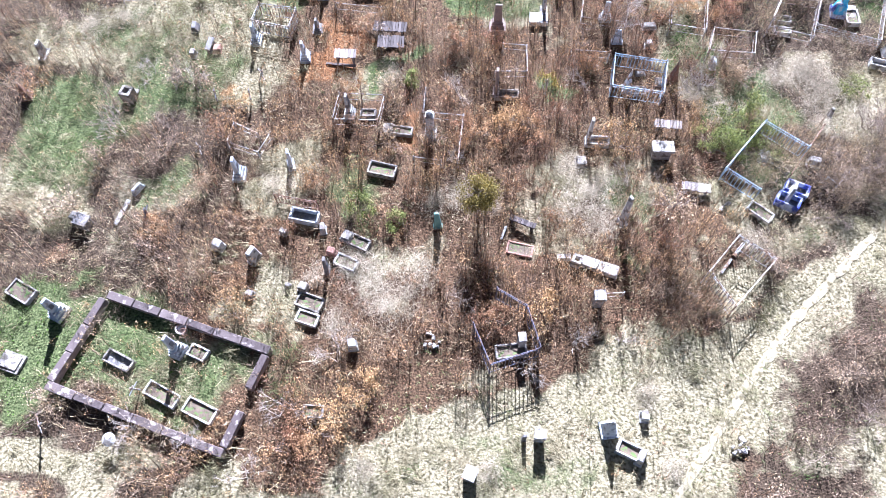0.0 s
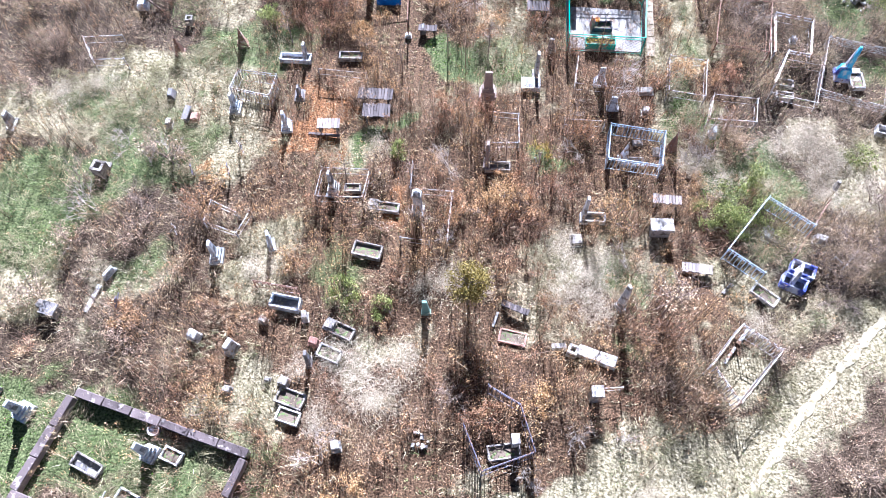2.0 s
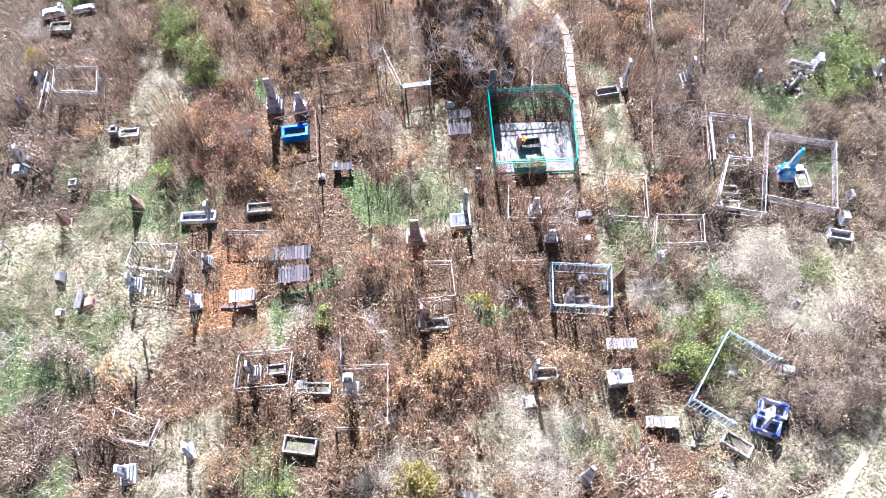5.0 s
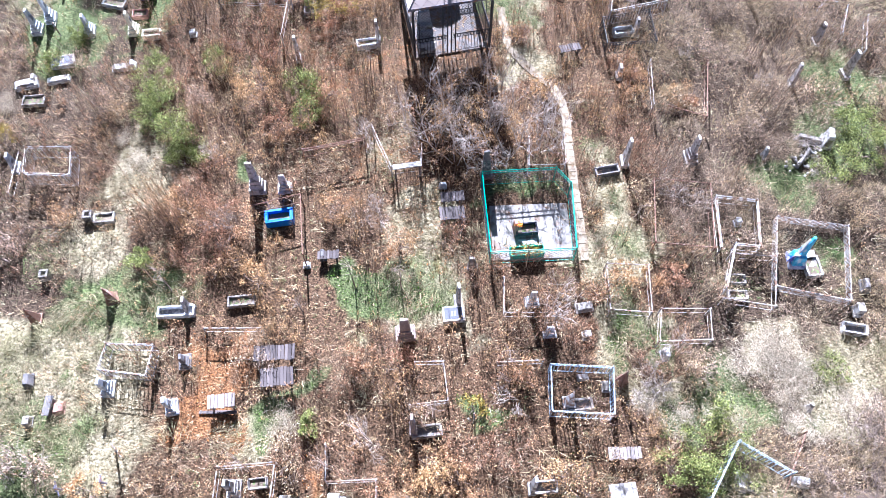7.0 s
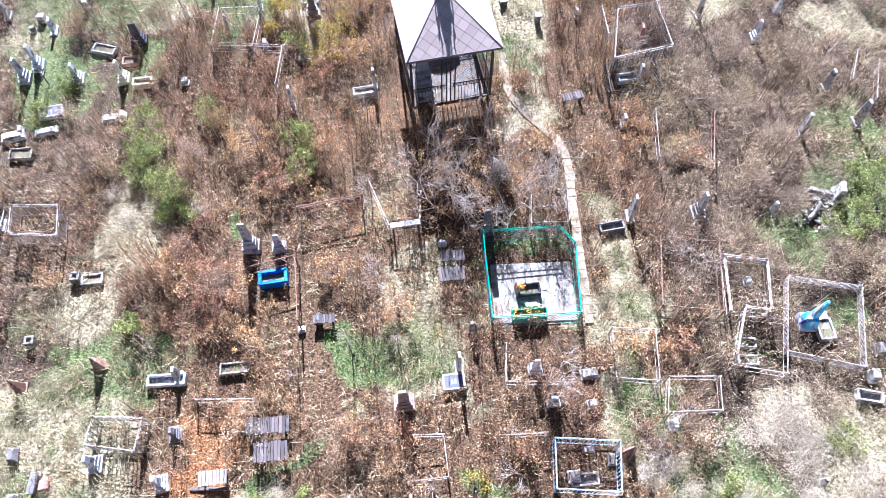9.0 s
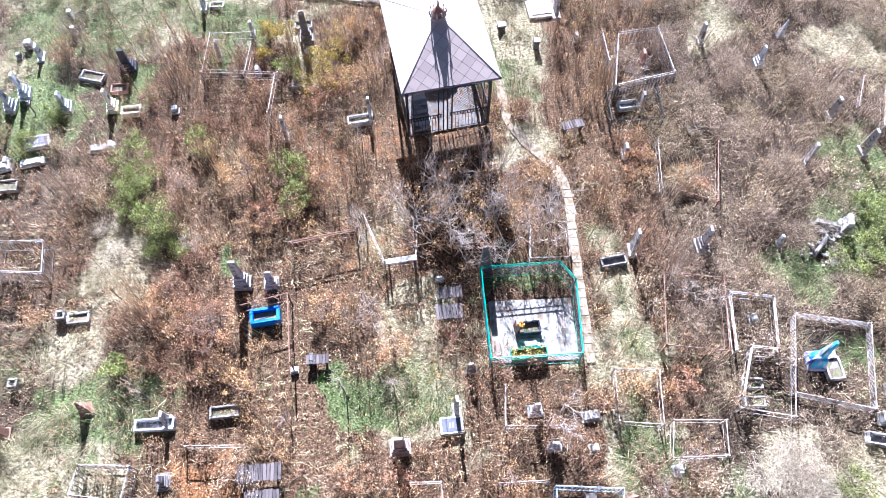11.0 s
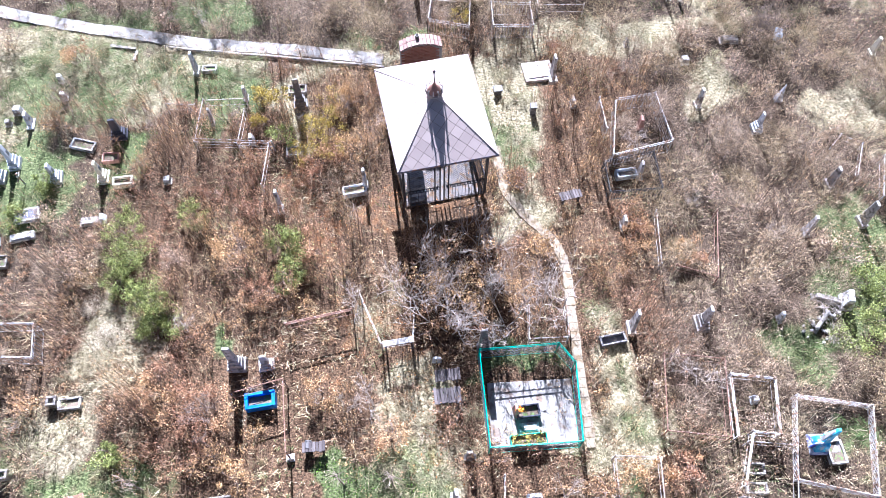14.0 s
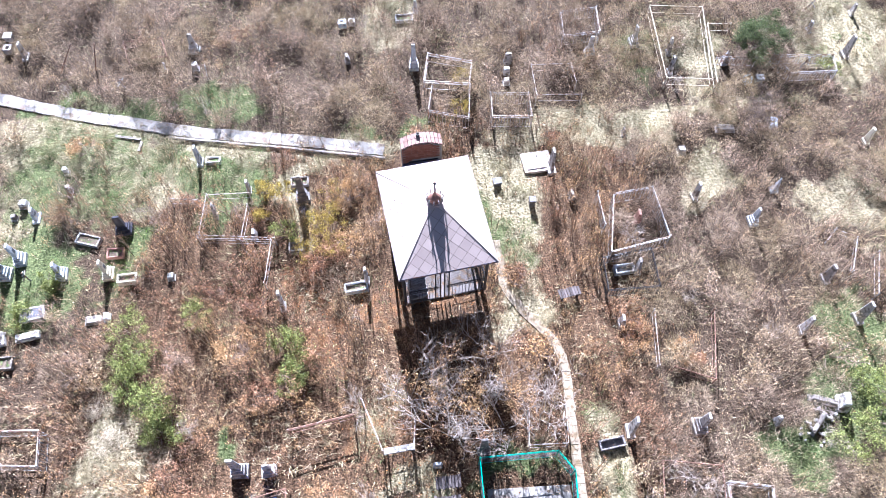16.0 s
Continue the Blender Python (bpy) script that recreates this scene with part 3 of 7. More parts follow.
# ---- things: makers ----
def short_label(mat):
    return {WHITEWASH.name: "whitewashed stone", PALESTONE.name: "pale grey stone", CONCRETE.name: "weathered grey concrete", BLUEGREY.name: "blue-grey stone", DARKSTONE.name: "dark grey stone",
            BLACKSTONE.name: "black polished stone", BROWNSTONE.name: "brown stone", REDSTONE.name: "red-brown stone", GREENSTONE.name: "green painted stone", CREAM.name: "cream painted stone", BLUEPAINT.name: "bright blue painted concrete",
            BLUEWHITE.name: "blue and white concrete", PINKCONCRETE.name: "pinkish concrete", WHITEMETAL.name: "white painted iron", CREAMMETAL.name: "cream painted iron", GREYMETAL.name: "faded grey iron",
            BLUEMETAL.name: "pale blue painted iron", GREENMETAL.name: "bright green painted iron", BLACKMETAL.name: "black iron", DARKMETAL.name: "dark blue-grey iron", RUST.name: "rusty brown iron", GREYWOOD.name: "weathered grey boards"}[mat.name]


def stele(x, y, h, w, style, mat, rot=0):
    """A gravestone: thickness along its own x, width along y."""
    words = {"stepped": "tapering gravestone on a stepped plinth", "slab": "upright gravestone slab with a slanted top", "plate": "low leaning gravestone plate", "column": "tall columnar monument with a carved head block"}[style]
    g = thing("gravestone", x, y, rot + random.uniform(-5, 5), short_label(mat) + " " + words, "gravestone", "gravestones")
    lean = random.uniform(-2, 2)
    if style == "stepped":
        part("plinth", box(w * 0.95, w * 1.25, h * 0.16, bevel=0.015, jitter=0.006), mat, g)
        part("step", box(w * 0.72, w * 1.0, h * 0.14, (0, 0, h * 0.16), bevel=0.015), mat, g)
        part("step", box(w * 0.52, w * 0.82, h * 0.1, (0, 0, h * 0.30), bevel=0.012), mat, g)
        part("shaft", box(w * 0.36, w * 0.66, h * 0.6, (0, 0, h * 0.40), top=(0.55, 0.72), shift=(-0.02, 0), bevel=0.018), mat, g)
        part("inscription_plate", box(0.012, w * 0.3, h * 0.2, (w * 0.165, 0, h * 0.55), bevel=0.003), PANEL, g, "dark oval inscription plate")
    elif style == "slab":
        part("plinth", box(w * 0.65, w * 1.2, h * 0.14, bevel=0.015, jitter=0.006), mat, g)
        part("shaft", box(0.13, w, h * 0.86, (0, 0, h * 0.14), top=(0.7, 0.55), shift=(lean * 0.01, w * 0.12), bevel=0.018), mat, g)
        part("inscription_plate", box(0.012, w * 0.36, h * 0.18, (0.062, 0, h * 0.5), bevel=0.003), PANEL, g, "dark inscription plate")
    elif style == "plate":
        part("plinth", box(w * 0.7, w * 1.15, h * 0.22, bevel=0.015, jitter=0.006), mat, g)
        part("shaft", box(w * 0.7, w, h * 0.6, (0.02, 0, h * 0.22), top=(0.5, 0.85), shift=(-w * 0.1, 0), bevel=0.02), mat, g)
    else:
        part("plinth", box(w * 1.15, w * 1.15, h * 0.12, bevel=0.015), mat, g)
        part("shaft", box(w * 0.8, w * 0.8, h * 0.62, (0, 0, h * 0.12), top=(0.82, 0.82), bevel=0.02), BLUEGREY, g)
        part("head_block", box(w * 0.9, w * 0.9, h * 0.14, (0, 0, h * 0.74), top=(0.9, 0.9), bevel=0.03), mat, g)
        part("finial", add_lathe(bmesh.new(), [(w * 0.28, h * 0.88), (w * 0.36, h * 0.93), (w * 0.2, h * 0.98), (w * 0.05, h)], 10), mat, g)
    clear(x, y, w * 0.9)
    return g


def bed(x, y, L, W, rot, mat, h=0.2, fill="soil"):
    """A kerbed grave bed."""
    what = {"soil": "kerbed grave bed filled with soil and weeds", "dark": "kerbed grave bed with a dark middle", "panel": "kerbed grave bed with a dark lid panel"}[fill]
    g = thing("grave_bed", x, y, rot + random.uniform(-2, 2), short_label(mat) + " " + what, "grave bed", "grave beds")
    k = 0.055 if mat is not BLUEPAINT else 0.1
    for s in (-1, 1):
        part("long_kerb", box(L, k, h, (0, s * (W - k) / 2, -0.02), bevel=0.01, jitter=0.008), mat, g)
    for s in (-1, 1):
        part("end_kerb", box(k + 0.01, W - 2 * k, h - 0.006, (s * (L - k) / 2, 0, -0.02), bevel=0.01, jitter=0.006), mat, g)
    if fill == "panel":
        part("lid_panel", box(L - 2 * k, W - 2 * k, h * 0.9, bevel=0.006), PANEL, g, "dark blue-grey lid panel")
        for i in range(2):
            part("writing_bar", box(0.05, W * 0.3, 0.006, (0.04 - 0.09 * i, 0, h * 0.9), bevel=0), WHITEWASH, g, "pale unreadable lettering bar")
    else:
        part("filling", box(L - 2 * k, W - 2 * k, h * (0.35 if fill == "dark" else 0.6), bevel=0.01, jitter=0.02), SOIL if fill == "soil" else DARKSTONE, g, "dark soil with weeds" if fill == "soil" else "dark sunken slab")
    n = max(1, round(L / 0.45))
    for i in range(n):
        clear(x + math.cos(radians(rot)) * L * ((i + 0.5) / n - 0.5), y + math.sin(radians(rot)) * L * ((i + 0.5) / n - 0.5) - 0.1, W * 0.75)
    return g


def block(x, y, L, W, h, rot, mat, style="block"):
    words = {"block": "squat stone block", "lid": "squat pedestal with a projecting cap slab", "hollow": "hollow cast block with an open square top", "framed": "low slab with a raised border"}[style]
    g = thing("stone_block" if style != "framed" else "grave_slab", x, y, rot + random.uniform(-4, 4), short_label(mat) + " " + words, "grave slab" if style == "framed" else "stone block", "stone blocks")
    if style == "lid":
        part("pedestal", box(L * 0.82, W * 0.82, h * 0.82, bevel=0.012, top=(0.94, 0.94)), mat, g)
        part("cap_slab", box(L, W, h * 0.18, (0, 0, h * 0.82), bevel=0.012, jitter=0.008), mat, g)
    elif style == "hollow":
        k = L * 0.24
        for s in (-1, 1):
            part("side_wall", box(L, k, h, (0, s * (W - k) / 2, 0), bevel=0.012), mat, g)
            part("end_wall", box(k, W - 2 * k, h - 0.008, (s * (L - k) / 2, 0, 0), bevel=0.006), mat, g)
        part("core", box(L - 2 * k, W - 2 * k, h * 0.5, bevel=0), SOIL, g, "dark hollow")
    elif style == "framed":
        part("slab", box(L, W, h * 0.75, bevel=0.012, jitter=0.008), mat, g)
        part("raised_panel", box(L * 0.78, W * 0.72, h * 0.25, (0, 0, h * 0.75), bevel=0.01), mat, g)
    else:
        part("foot", box(L * 1.15, W * 1.15, h * 0.2, bevel=0.012, jitter=0.008), mat, g)
        part("body", box(L, W, h * 0.8, (0, 0, h * 0.2), top=(0.86, 0.86), bevel=0.025, jitter=0.012), mat, g)
    clear(x, y, max(L, W) * 0.75)
    return g


def plank_table(x, y, L, W, h, rot, mat):
    g = thing("plank_bench", x, y, rot + random.uniform(-3, 3), "weathered grey plank bench standing between graves" if mat is GREYWOOD else "bleached pinkish-grey plank bench standing between graves", "bench", "plank benches")
    n = max(4, round(L / 0.1))
    for i in range(n):
        part("board", box(L / n * 0.88, W * random.uniform(0.92, 1.05), 0.03, ((i + 0.5) * L / n - L / 2, random.uniform(-0.012, 0.012), h - 0.03), turn=random.uniform(-1.2, 1.2), bevel=0.005, jitter=0.006), mat, g)
    for sx in (-1, 1):
        part("batten", box(L * 0.94, 0.05, 0.04, (0, sx * W * 0.34, h - 0.072), bevel=0.004), mat, g)
        for sy in (-1, 1):
            part("leg", box(0.06, 0.06, h - 0.072, (sx * L * 0.36, sy * W * 0.34, 0), bevel=0.004), mat, g)
    clear(x, y, L * 0.5)
    return g


ROD_MESHES = {}


def rod_mesh(length, r, mat):
    key = (round(length, 2), r, mat.name)
    if key not in ROD_MESHES:
        me = bpy.data.meshes.new("bar")
        bm = rod((0, 0, 0), (0, 0, length), r, 5)
        bm.to_mesh(me)
        bm.free()
        me.materials.append(mat)
        ROD_MESHES[key] = me
    return ROD_MESHES[key]


def fence(pts, h, mat, style="rail", closed=False, z0=0.0):
    """An iron grave railing through the places given."""
    words = {"rail": "grave railing of thin posts and top rails", "double": "grave railing of doubled flat rails", "bars": "grave railing with upright bars", "lace": "lacy wrought grave railing", "lattice": "low latticed grave border", "mesh": "grave railing filled with wire mesh", "wire": "grave railing with thin wire netting"}[style]
    cx, cy = sum(p[0] for p in pts) / len(pts), sum(p[1] for p in pts) / len(pts)
    g = thing("grave_railing", cx, cy, 0, short_label(mat) + " " + words, "railing", "grave railings")
    loc = [Vector((p[0] - cx, p[1] - cy, 0)) for p in pts]
    up = Vector((0, 0, 1))
    for p in loc:
        tip = p + Vector((random.uniform(-0.02, 0.02), random.uniform(-0.02, 0.02), h + 0.05))
        part("post", rod(p - up * 0.05, tip, 0.023, 6), mat, g)
    pairs = list(zip(loc, loc[1:])) + ([(loc[-1], loc[0])] if closed else [])
    rr = 0.017 if style != "double" else 0.025
    for a, b in pairs:
        d = b - a
        L = d.length
        sag = random.uniform(-0.03, 0.01)
        part("top_rail", rod(a + up * (h + 0.01), b + up * (h + sag), rr, 5), mat, g)
        low = 0.12 if style in ("bars", "mesh", "lattice", "lace", "wire") else h * 0.45
        part("lower_rail", rod(a + up * low, b + up * (low + sag), rr * (0.8 if style in ("bars", "lace", "lattice") else 0.5), 5), mat, g)
        if style in ("double", "wire"):
            part("middle_rail", rod(a + up * (h - 0.11), b + up * (h - 0.11 + sag), rr * 0.8, 5), mat, g)
        if style in ("bars", "lace"):
            part("middle_rail", rod(a + up * (h - 0.1), b + up * (h - 0.1 + sag), rr * 0.8, 5), mat, g)
            n = max(2, int(L / 0.115))
            me = rod_mesh(h - 0.12, 0.013, mat)
            for i in range(1, n):
                if random.random() < 0.05:
                    continue
                q = a + d * (i / n)
                ob = new("bar", me)
                ob.parent = g
                ob.matrix_local = pose(q.x, q.y, 0.12, random.uniform(-1, 1), random.uniform(-1, 1), 0)
            if style == "lace":
                bm = bmesh.new()
                for i in range(n):
                    q, q2 = a + d * (i / n), a + d * ((i + 1) / n)
                    m = (q + q2) / 2
                    add_rod(bm, q + up * (h - 0.1), m + up * h, 0.006, 4)
                    add_rod(bm, m + up * h, q2 + up * (h - 0.1), 0.006, 4)
                part("scroll_band", bm, mat, g)
        if style in ("lattice", "mesh", "wire"):
            step = {"lattice": 0.13, "mesh": 0.1, "wire": 0.16}[style]
            rad = {"lattice": 0.014, "mesh": 0.007, "wire": 0.005}[style]
            H = h - low
            n = int((L + H) / step)
            bm = bmesh.new()
            for i in range(n + 1):
                for flip in (0, 1):
                    s0 = i * step - (H if not flip else 0)
                    s1 = s0 + H if not flip else s0 - H
                    lo, hi = min(s0, s1), max(s0, s1)
                    if hi < 0 or lo > L:
                        continue
                    t0 = max(0.0, (0 - lo) / (hi - lo))
                    t1 = min(1.0, (L - lo) / (hi - lo))
                    if t1 - t0 < 0.05:
                        continue
                    za, zb = (low + H * t0, low + H * t1) if s1 > s0 else (low + H * (1 - t0), low + H * (1 - t1))
                    u = d.normalized()
                    add_rod(bm, a + u * (lo + (hi - lo) * t0) + up * za, a + u * (lo + (hi - lo) * t1) + up * zb, rad, 3)
            part("lattice_panel" if style == "lattice" else "mesh_panel", bm, DARKMETAL if style == "wire" else mat, g)
    return g


def cross(x, y, h, mat, rot=0, lean=0):
    g = thing("grave_cross", x, y, rot, short_label(mat) + " grave cross leaning among the weeds", "cross", "grave crosses")
    g.matrix_world = pose(x, y, -0.03, lean, lean * 0.6, rot)
    part("upright", box(0.04, 0.05, h, bevel=0.006), mat, g)
    part("crossbar", box(0.03, h * 0.55, 0.045, (0, 0, h * 0.68), bevel=0.006), mat, g)
    part("short_bar", box(0.03, h * 0.25, 0.04, (0, 0, h * 0.86), bevel=0.006), mat, g)
    clear(x, y, 0.25)
    return g


def sheet_obelisk(x, y, h, w, mat, rot=0):
    """A welded sheet-iron pyramid marker."""
    g = thing("pyramid_marker", x, y, rot, short_label(mat) + " welded pyramid grave marker", "grave marker", "pyramid markers")
    part("base", box(w, w, h * 0.1, bevel=0.01), mat, g)
    part("shaft", box(w * 0.8, w * 0.8, h * 0.86, (0, 0, h * 0.1), top=(0.12, 0.12), bevel=0.008), mat, g)
    part("star", box(0.012, 0.07, 0.07, (0, 0, h * 0.96), bevel=0.003), mat, g)
    clear(x, y, w)
    return g


def loose_plank(x0, y0, x1, y1, w, mat):
    L, rot = math.hypot(x1 - x0, y1 - y0), math.degrees(math.atan2(y1 - y0, x1 - x0))
    g = tagged(part("loose_plank", box(L, w, 0.05, bevel=0.008, jitter=0.01), mat, None), short_label(mat) + " strip lying on the ground", "plank", "loose planks")
    g.matrix_world = pose((x0 + x1) / 2, (y0 + y1) / 2, 0.03, 2, -2, rot)
    for k in (0.2, 0.5, 0.8):
        clear(x0 + (x1 - x0) * k, y0 + (y1 - y0) * k, 0.25)


def loose_slab(x0, y0, x1, y1, w, mat):
    L, rot = math.hypot(x1 - x0, y1 - y0), math.degrees(math.atan2(y1 - y0, x1 - x0))
    g = tagged(part("fallen_slab", box(L, w, 0.16, bevel=0.02, top=(0.98, 0.9), jitter=0.02), mat, None), short_label(mat) + " toppled gravestone lying flat", "gravestone", "fallen slabs")
    g.matrix_world = pose((x0 + x1) / 2, (y0 + y1) / 2, 0.03, 2, -3, rot)
    for k in (0.15, 0.5, 0.85):
        clear(x0 + (x1 - x0) * k, y0 + (y1 - y0) * k, 0.35)


def loose_log(x0, y0, x1, y1, r, z=0.3):
    tagged(part("broken_log", rod((x0, y0, z), (x1, y1, 0.02), r, 7, r * 0.7), DARKBARK, None), "dark broken log leaning on a gravestone", "log")


def loose_pole(x0, y0, x1, y1, z):
    tagged(part("leaning_pole", rod((x0, y0, 0), (x1, y1, z), 0.025, 6, 0.02), RUST, None), "rusty pole leaning over the weeds", "pole", "leaning poles")


def loose_board(x0, y0, x1, y1, z):
    L, rot = math.hypot(x1 - x0, y1 - y0), math.degrees(math.atan2(y1 - y0, x1 - x0))
    g = thing("plank_bench", (x0 + x1) / 2, (y0 + y1) / 2, rot, "narrow pale board bench on two posts beside a railing", "bench")
    part("board", box(L, 0.2, 0.04, (0, 0, z - 0.04), bevel=0.006, jitter=0.006), PALESTONE, g)
    for s in (-1, 1):
        part("post", box(0.05, 0.05, z - 0.04, (s * L * 0.42, 0, 0), bevel=0.004), GREYWOOD, g)


def short_posts(x, y, mat):
    g = thing("marker_posts", x, y, 0, "pair of thin white leaning marker posts", "post")
    part("post", rod((0, 0, 0), (0.02, 0.1, 0.7), 0.022, 6), mat, g)
    part("post", rod((-0.02, 0, 0), (-0.16, 0.02, 0.5), 0.022, 6), mat, g)
    clear(x, y, 0.3)


def rubble(x, y, r, mat):
    g = thing("rubble_heap", x, y, 0, "small heap of broken pale stones", "rubble")
    for i in range(14):
        a, d = random.uniform(0, 6.28), r * random.random() ** 0.6
        s = random.uniform(0.06, 0.14)
        part("stone", box(s, s * 0.8, s * 0.7, (d * math.cos(a), d * math.sin(a), max(0, 0.1 * (1 - d / r))), turn=random.uniform(0, 90), bevel=0.015, jitter=0.015), mat, g)
    clear(x, y, r * 1.2)


# ---- the walled plot ----
def plot_wall():
    g = thing("wall_plot", 0, 0, 0, "low dark stone wall with brown capping round a grave plot", "wall", kind="structure")
    runs = [((-10.27, 8.70), (-11.17, 6.02)), ((-11.26, 5.90), (-5.70, 4.18)), ((-5.72, 4.34), (-5.40, 5.40)), ((-5.30, 6.08), (-4.93, 7.10)), ((-4.84, 7.24), (-10.16, 8.82))]
    for (x0, y0), (x1, y1) in runs:
        L, rot = math.hypot(x1 - x0, y1 - y0), math.degrees(math.atan2(y1 - y0, x1 - x0))
        part("wall_body", box(L, 0.19, 0.29, bevel=0.02, jitter=0.01), BROWNSTONE, g, at=pose((x0 + x1) / 2, (y0 + y1) / 2, -0.02, 0, 0, rot))
        n = max(1, round(L / 0.95))
        for i in range(n):
            k = (i + 0.5) / n
            part("cap_stone", box(L / n * random.uniform(0.985, 1.0) - 0.012, 0.25 * random.uniform(0.92, 1.08), 0.07, bevel=0.016, jitter=0.012), CAP, g,
                 at=pose(x0 + (x1 - x0) * k, y0 + (y1 - y0) * k, 0.272, random.uniform(-1, 1), random.uniform(-1, 1), rot + random.uniform(-1.2, 1.2)))
        for i in range(int(L / 0.3) + 1):
            k = i * 0.3 / L
            clear(x0 + (x1 - x0) * min(1, k), y0 + (y1 - y0) * min(1, k), 0.33)


plot_wall()


def round_sign(x, y):
    g = thing("round_sign", x, y, 0, "white round disc sign on a short dark pole", "sign")
    part("pole", rod((0, 0, -0.05), (0, 0.02, 0.42), 0.02, 6), DARKMETAL, g)
    disc = add_lathe(bmesh.new(), [(0.17, 0), (0.195, 0.012), (0.195, 0.03), (0.15, 0.042), (0.03, 0.05)], 24)
    part("disc", disc, WHITEWASH, g, "white enamel disc", at=pose(0, 0.02, 0.42, 14, 0, 0))
    clear(x, y, 0.35)


round_sign(-8.96, 4.38)


def flower_pot(x, y):
    g = thing("metal_bucket", x, y, 0, "dull grey tapering bucket standing by the wall", "bucket")
    part("body", add_lathe(bmesh.new(), [(0.13, 0), (0.17, 0.26), (0.18, 0.28), (0.155, 0.28), (0.13, 0.2)], 14), GREYMETAL, g)
    part("handle", rod((-0.17, 0, 0.28), (0.17, 0, 0.3), 0.006, 5), DARKMETAL, g)
    clear(x, y, 0.25)


flower_pot(-7.66, 7.82)


# ---- the pavilion ----
def clip_poly(poly, a, b):
    """Keep the part of a flat polygon that lies left of the line from a to b."""
    out = []
    side = lambda p: (b[0] - a[0]) * (p[1] - a[1]) - (b[1] - a[1]) * (p[0] - a[0])
    for i, p in enumerate(poly):
        q = poly[(i + 1) % len(poly)]
        sp, sq = side(p), side(q)
        if sp >= 0:
            out.append(p)
        if sp * sq < 0:
            t = sp / (sp - sq)
            out.append((p[0] + (q[0] - p[0]) * t, p[1] + (q[1] - p[1]) * t))
    return out


def pavilion():
    g = thing("pavilion", 4.13, 32.95, 6.0, "open grave pavilion with a mauve metal pyramid roof and onion finial", "pavilion")
    hw, hd, eave, apex = 1.63, 2.13, 3.0, 3.95
    # floor
    part("floor_slab", box(2 * hw - 0.44, 2 * hd - 0.9, 0.06, bevel=0.015), SLAB, g, "leaf-stained grey floor slab, toned down for roof shade")
    # posts and beams
    ph, pd = hw - 0.2, hd - 0.42
    for sx in (-1, 1):
        for sy in (-1, 1):
            post = part("post", box(0.09, 0.09, eave - 0.16, (sx * ph, sy * pd, 0.12), bevel=0.008), BLACKMETAL, g, "black iron post")
            bm = bmesh.new()
            for i in range(14):
                z = 0.3 + i * 0.18
                x0 = sx * ph - sx * 0.05
                add_rod(bm, (x0, sy * pd, z), (x0 - sx * 0.16, sy * pd, z + 0.09), 0.008, 4)
                add_rod(bm, (x0 - sx * 0.16, sy * pd, z + 0.09), (x0, sy * pd, z + 0.18), 0.008, 4)
            add_rod(bm, (sx * ph - sx * 0.21, sy * pd, 0.12), (sx * ph - sx * 0.21, sy * pd, eave - 0.1), 0.014, 5)
            part("post_lattice", bm, BLACKMETAL, post)
    for s in (-1, 1):
        part("beam", box(2 * ph + 0.09, 0.08, 0.1, (0, s * pd, eave - 0.14), bevel=0.006), BLACKMETAL, g)
        part("beam", box(0.08, 2 * pd - 0.09, 0.1, (s * ph, 0, eave - 0.14), bevel=0.006), BLACKMETAL, g)
    # railings on three sides and a gate in front
    def rail_panel(a, b, h):
        a, b = Vector(a), Vector(b)
        panel = part("railing_panel", rod(a + Vector((0, 0, h)), b + Vector((0, 0, h)), 0.022, 5), BLACKMETAL, g, "black wrought-iron railing panel")
        for z in (0.2, h - 0.16):
            part("rail", rod(a + Vector((0, 0, z)), b + Vector((0, 0, z)), 0.014, 5), BLACKMETAL, panel)
        n = int((b - a).length / 0.11)
        me = rod_mesh(h - 0.12, 0.009, BLACKMETAL)
        for i in range(1, n):
            q = a + (b - a) * (i / n)
            ob = new("bar", me)
            ob.parent = panel
            ob.matrix_local = pose(q.x, q.y, 0.12)
        bm = bmesh.new()
        for i in range(n):
            q = a + (b - a) * ((i + 0.5) / n)
            add_lathe(bm, [(0.004, h - 0.14), (0.03, h - 0.1), (0.03, h - 0.06), (0.004, h - 0.02)], 5)
            for v in list(bm.verts)[-20:]:
                v.co.x += q.x
                v.co.y += q.y
        tagged(part("scroll_band", bm, BLACKMETAL, panel), kind="stuff")
    rail_panel((-ph, -pd, 0), (-0.22, -pd, 0), 1.05)
    rail_panel((0.02, -pd, 0), (ph, -pd, 0), 1.05)
    rail_panel((-ph, pd, 0), (ph, pd, 0), 1.05)
    rail_panel((-ph, -pd, 0), (-ph, pd, 0), 1.05)
    rail_panel((ph, -pd, 0), (ph, pd, 0), 1.05)
    for x in (-0.36, -0.18, -0.04, 0.12):
        part("gate_post", box(0.045, 0.045, eave - 0.25, (x, -pd, 0.12), bevel=0.004), BLACKMETAL, g)
    bm = bmesh.new()
    for x0, x1 in ((-0.36, -0.18), (-0.04, 0.12)):
        for i in range(15):
            z = 0.25 + i * 0.17
            add_rod(bm, (x0, -pd, z), (x1, -pd, z + 0.085), 0.008, 4)
            add_rod(bm, (x1, -pd, z + 0.085), (x0, -pd, z + 0.17), 0.008, 4)
    tagged(part("gate_lattice", bm, BLACKMETAL, g), kind="stuff")
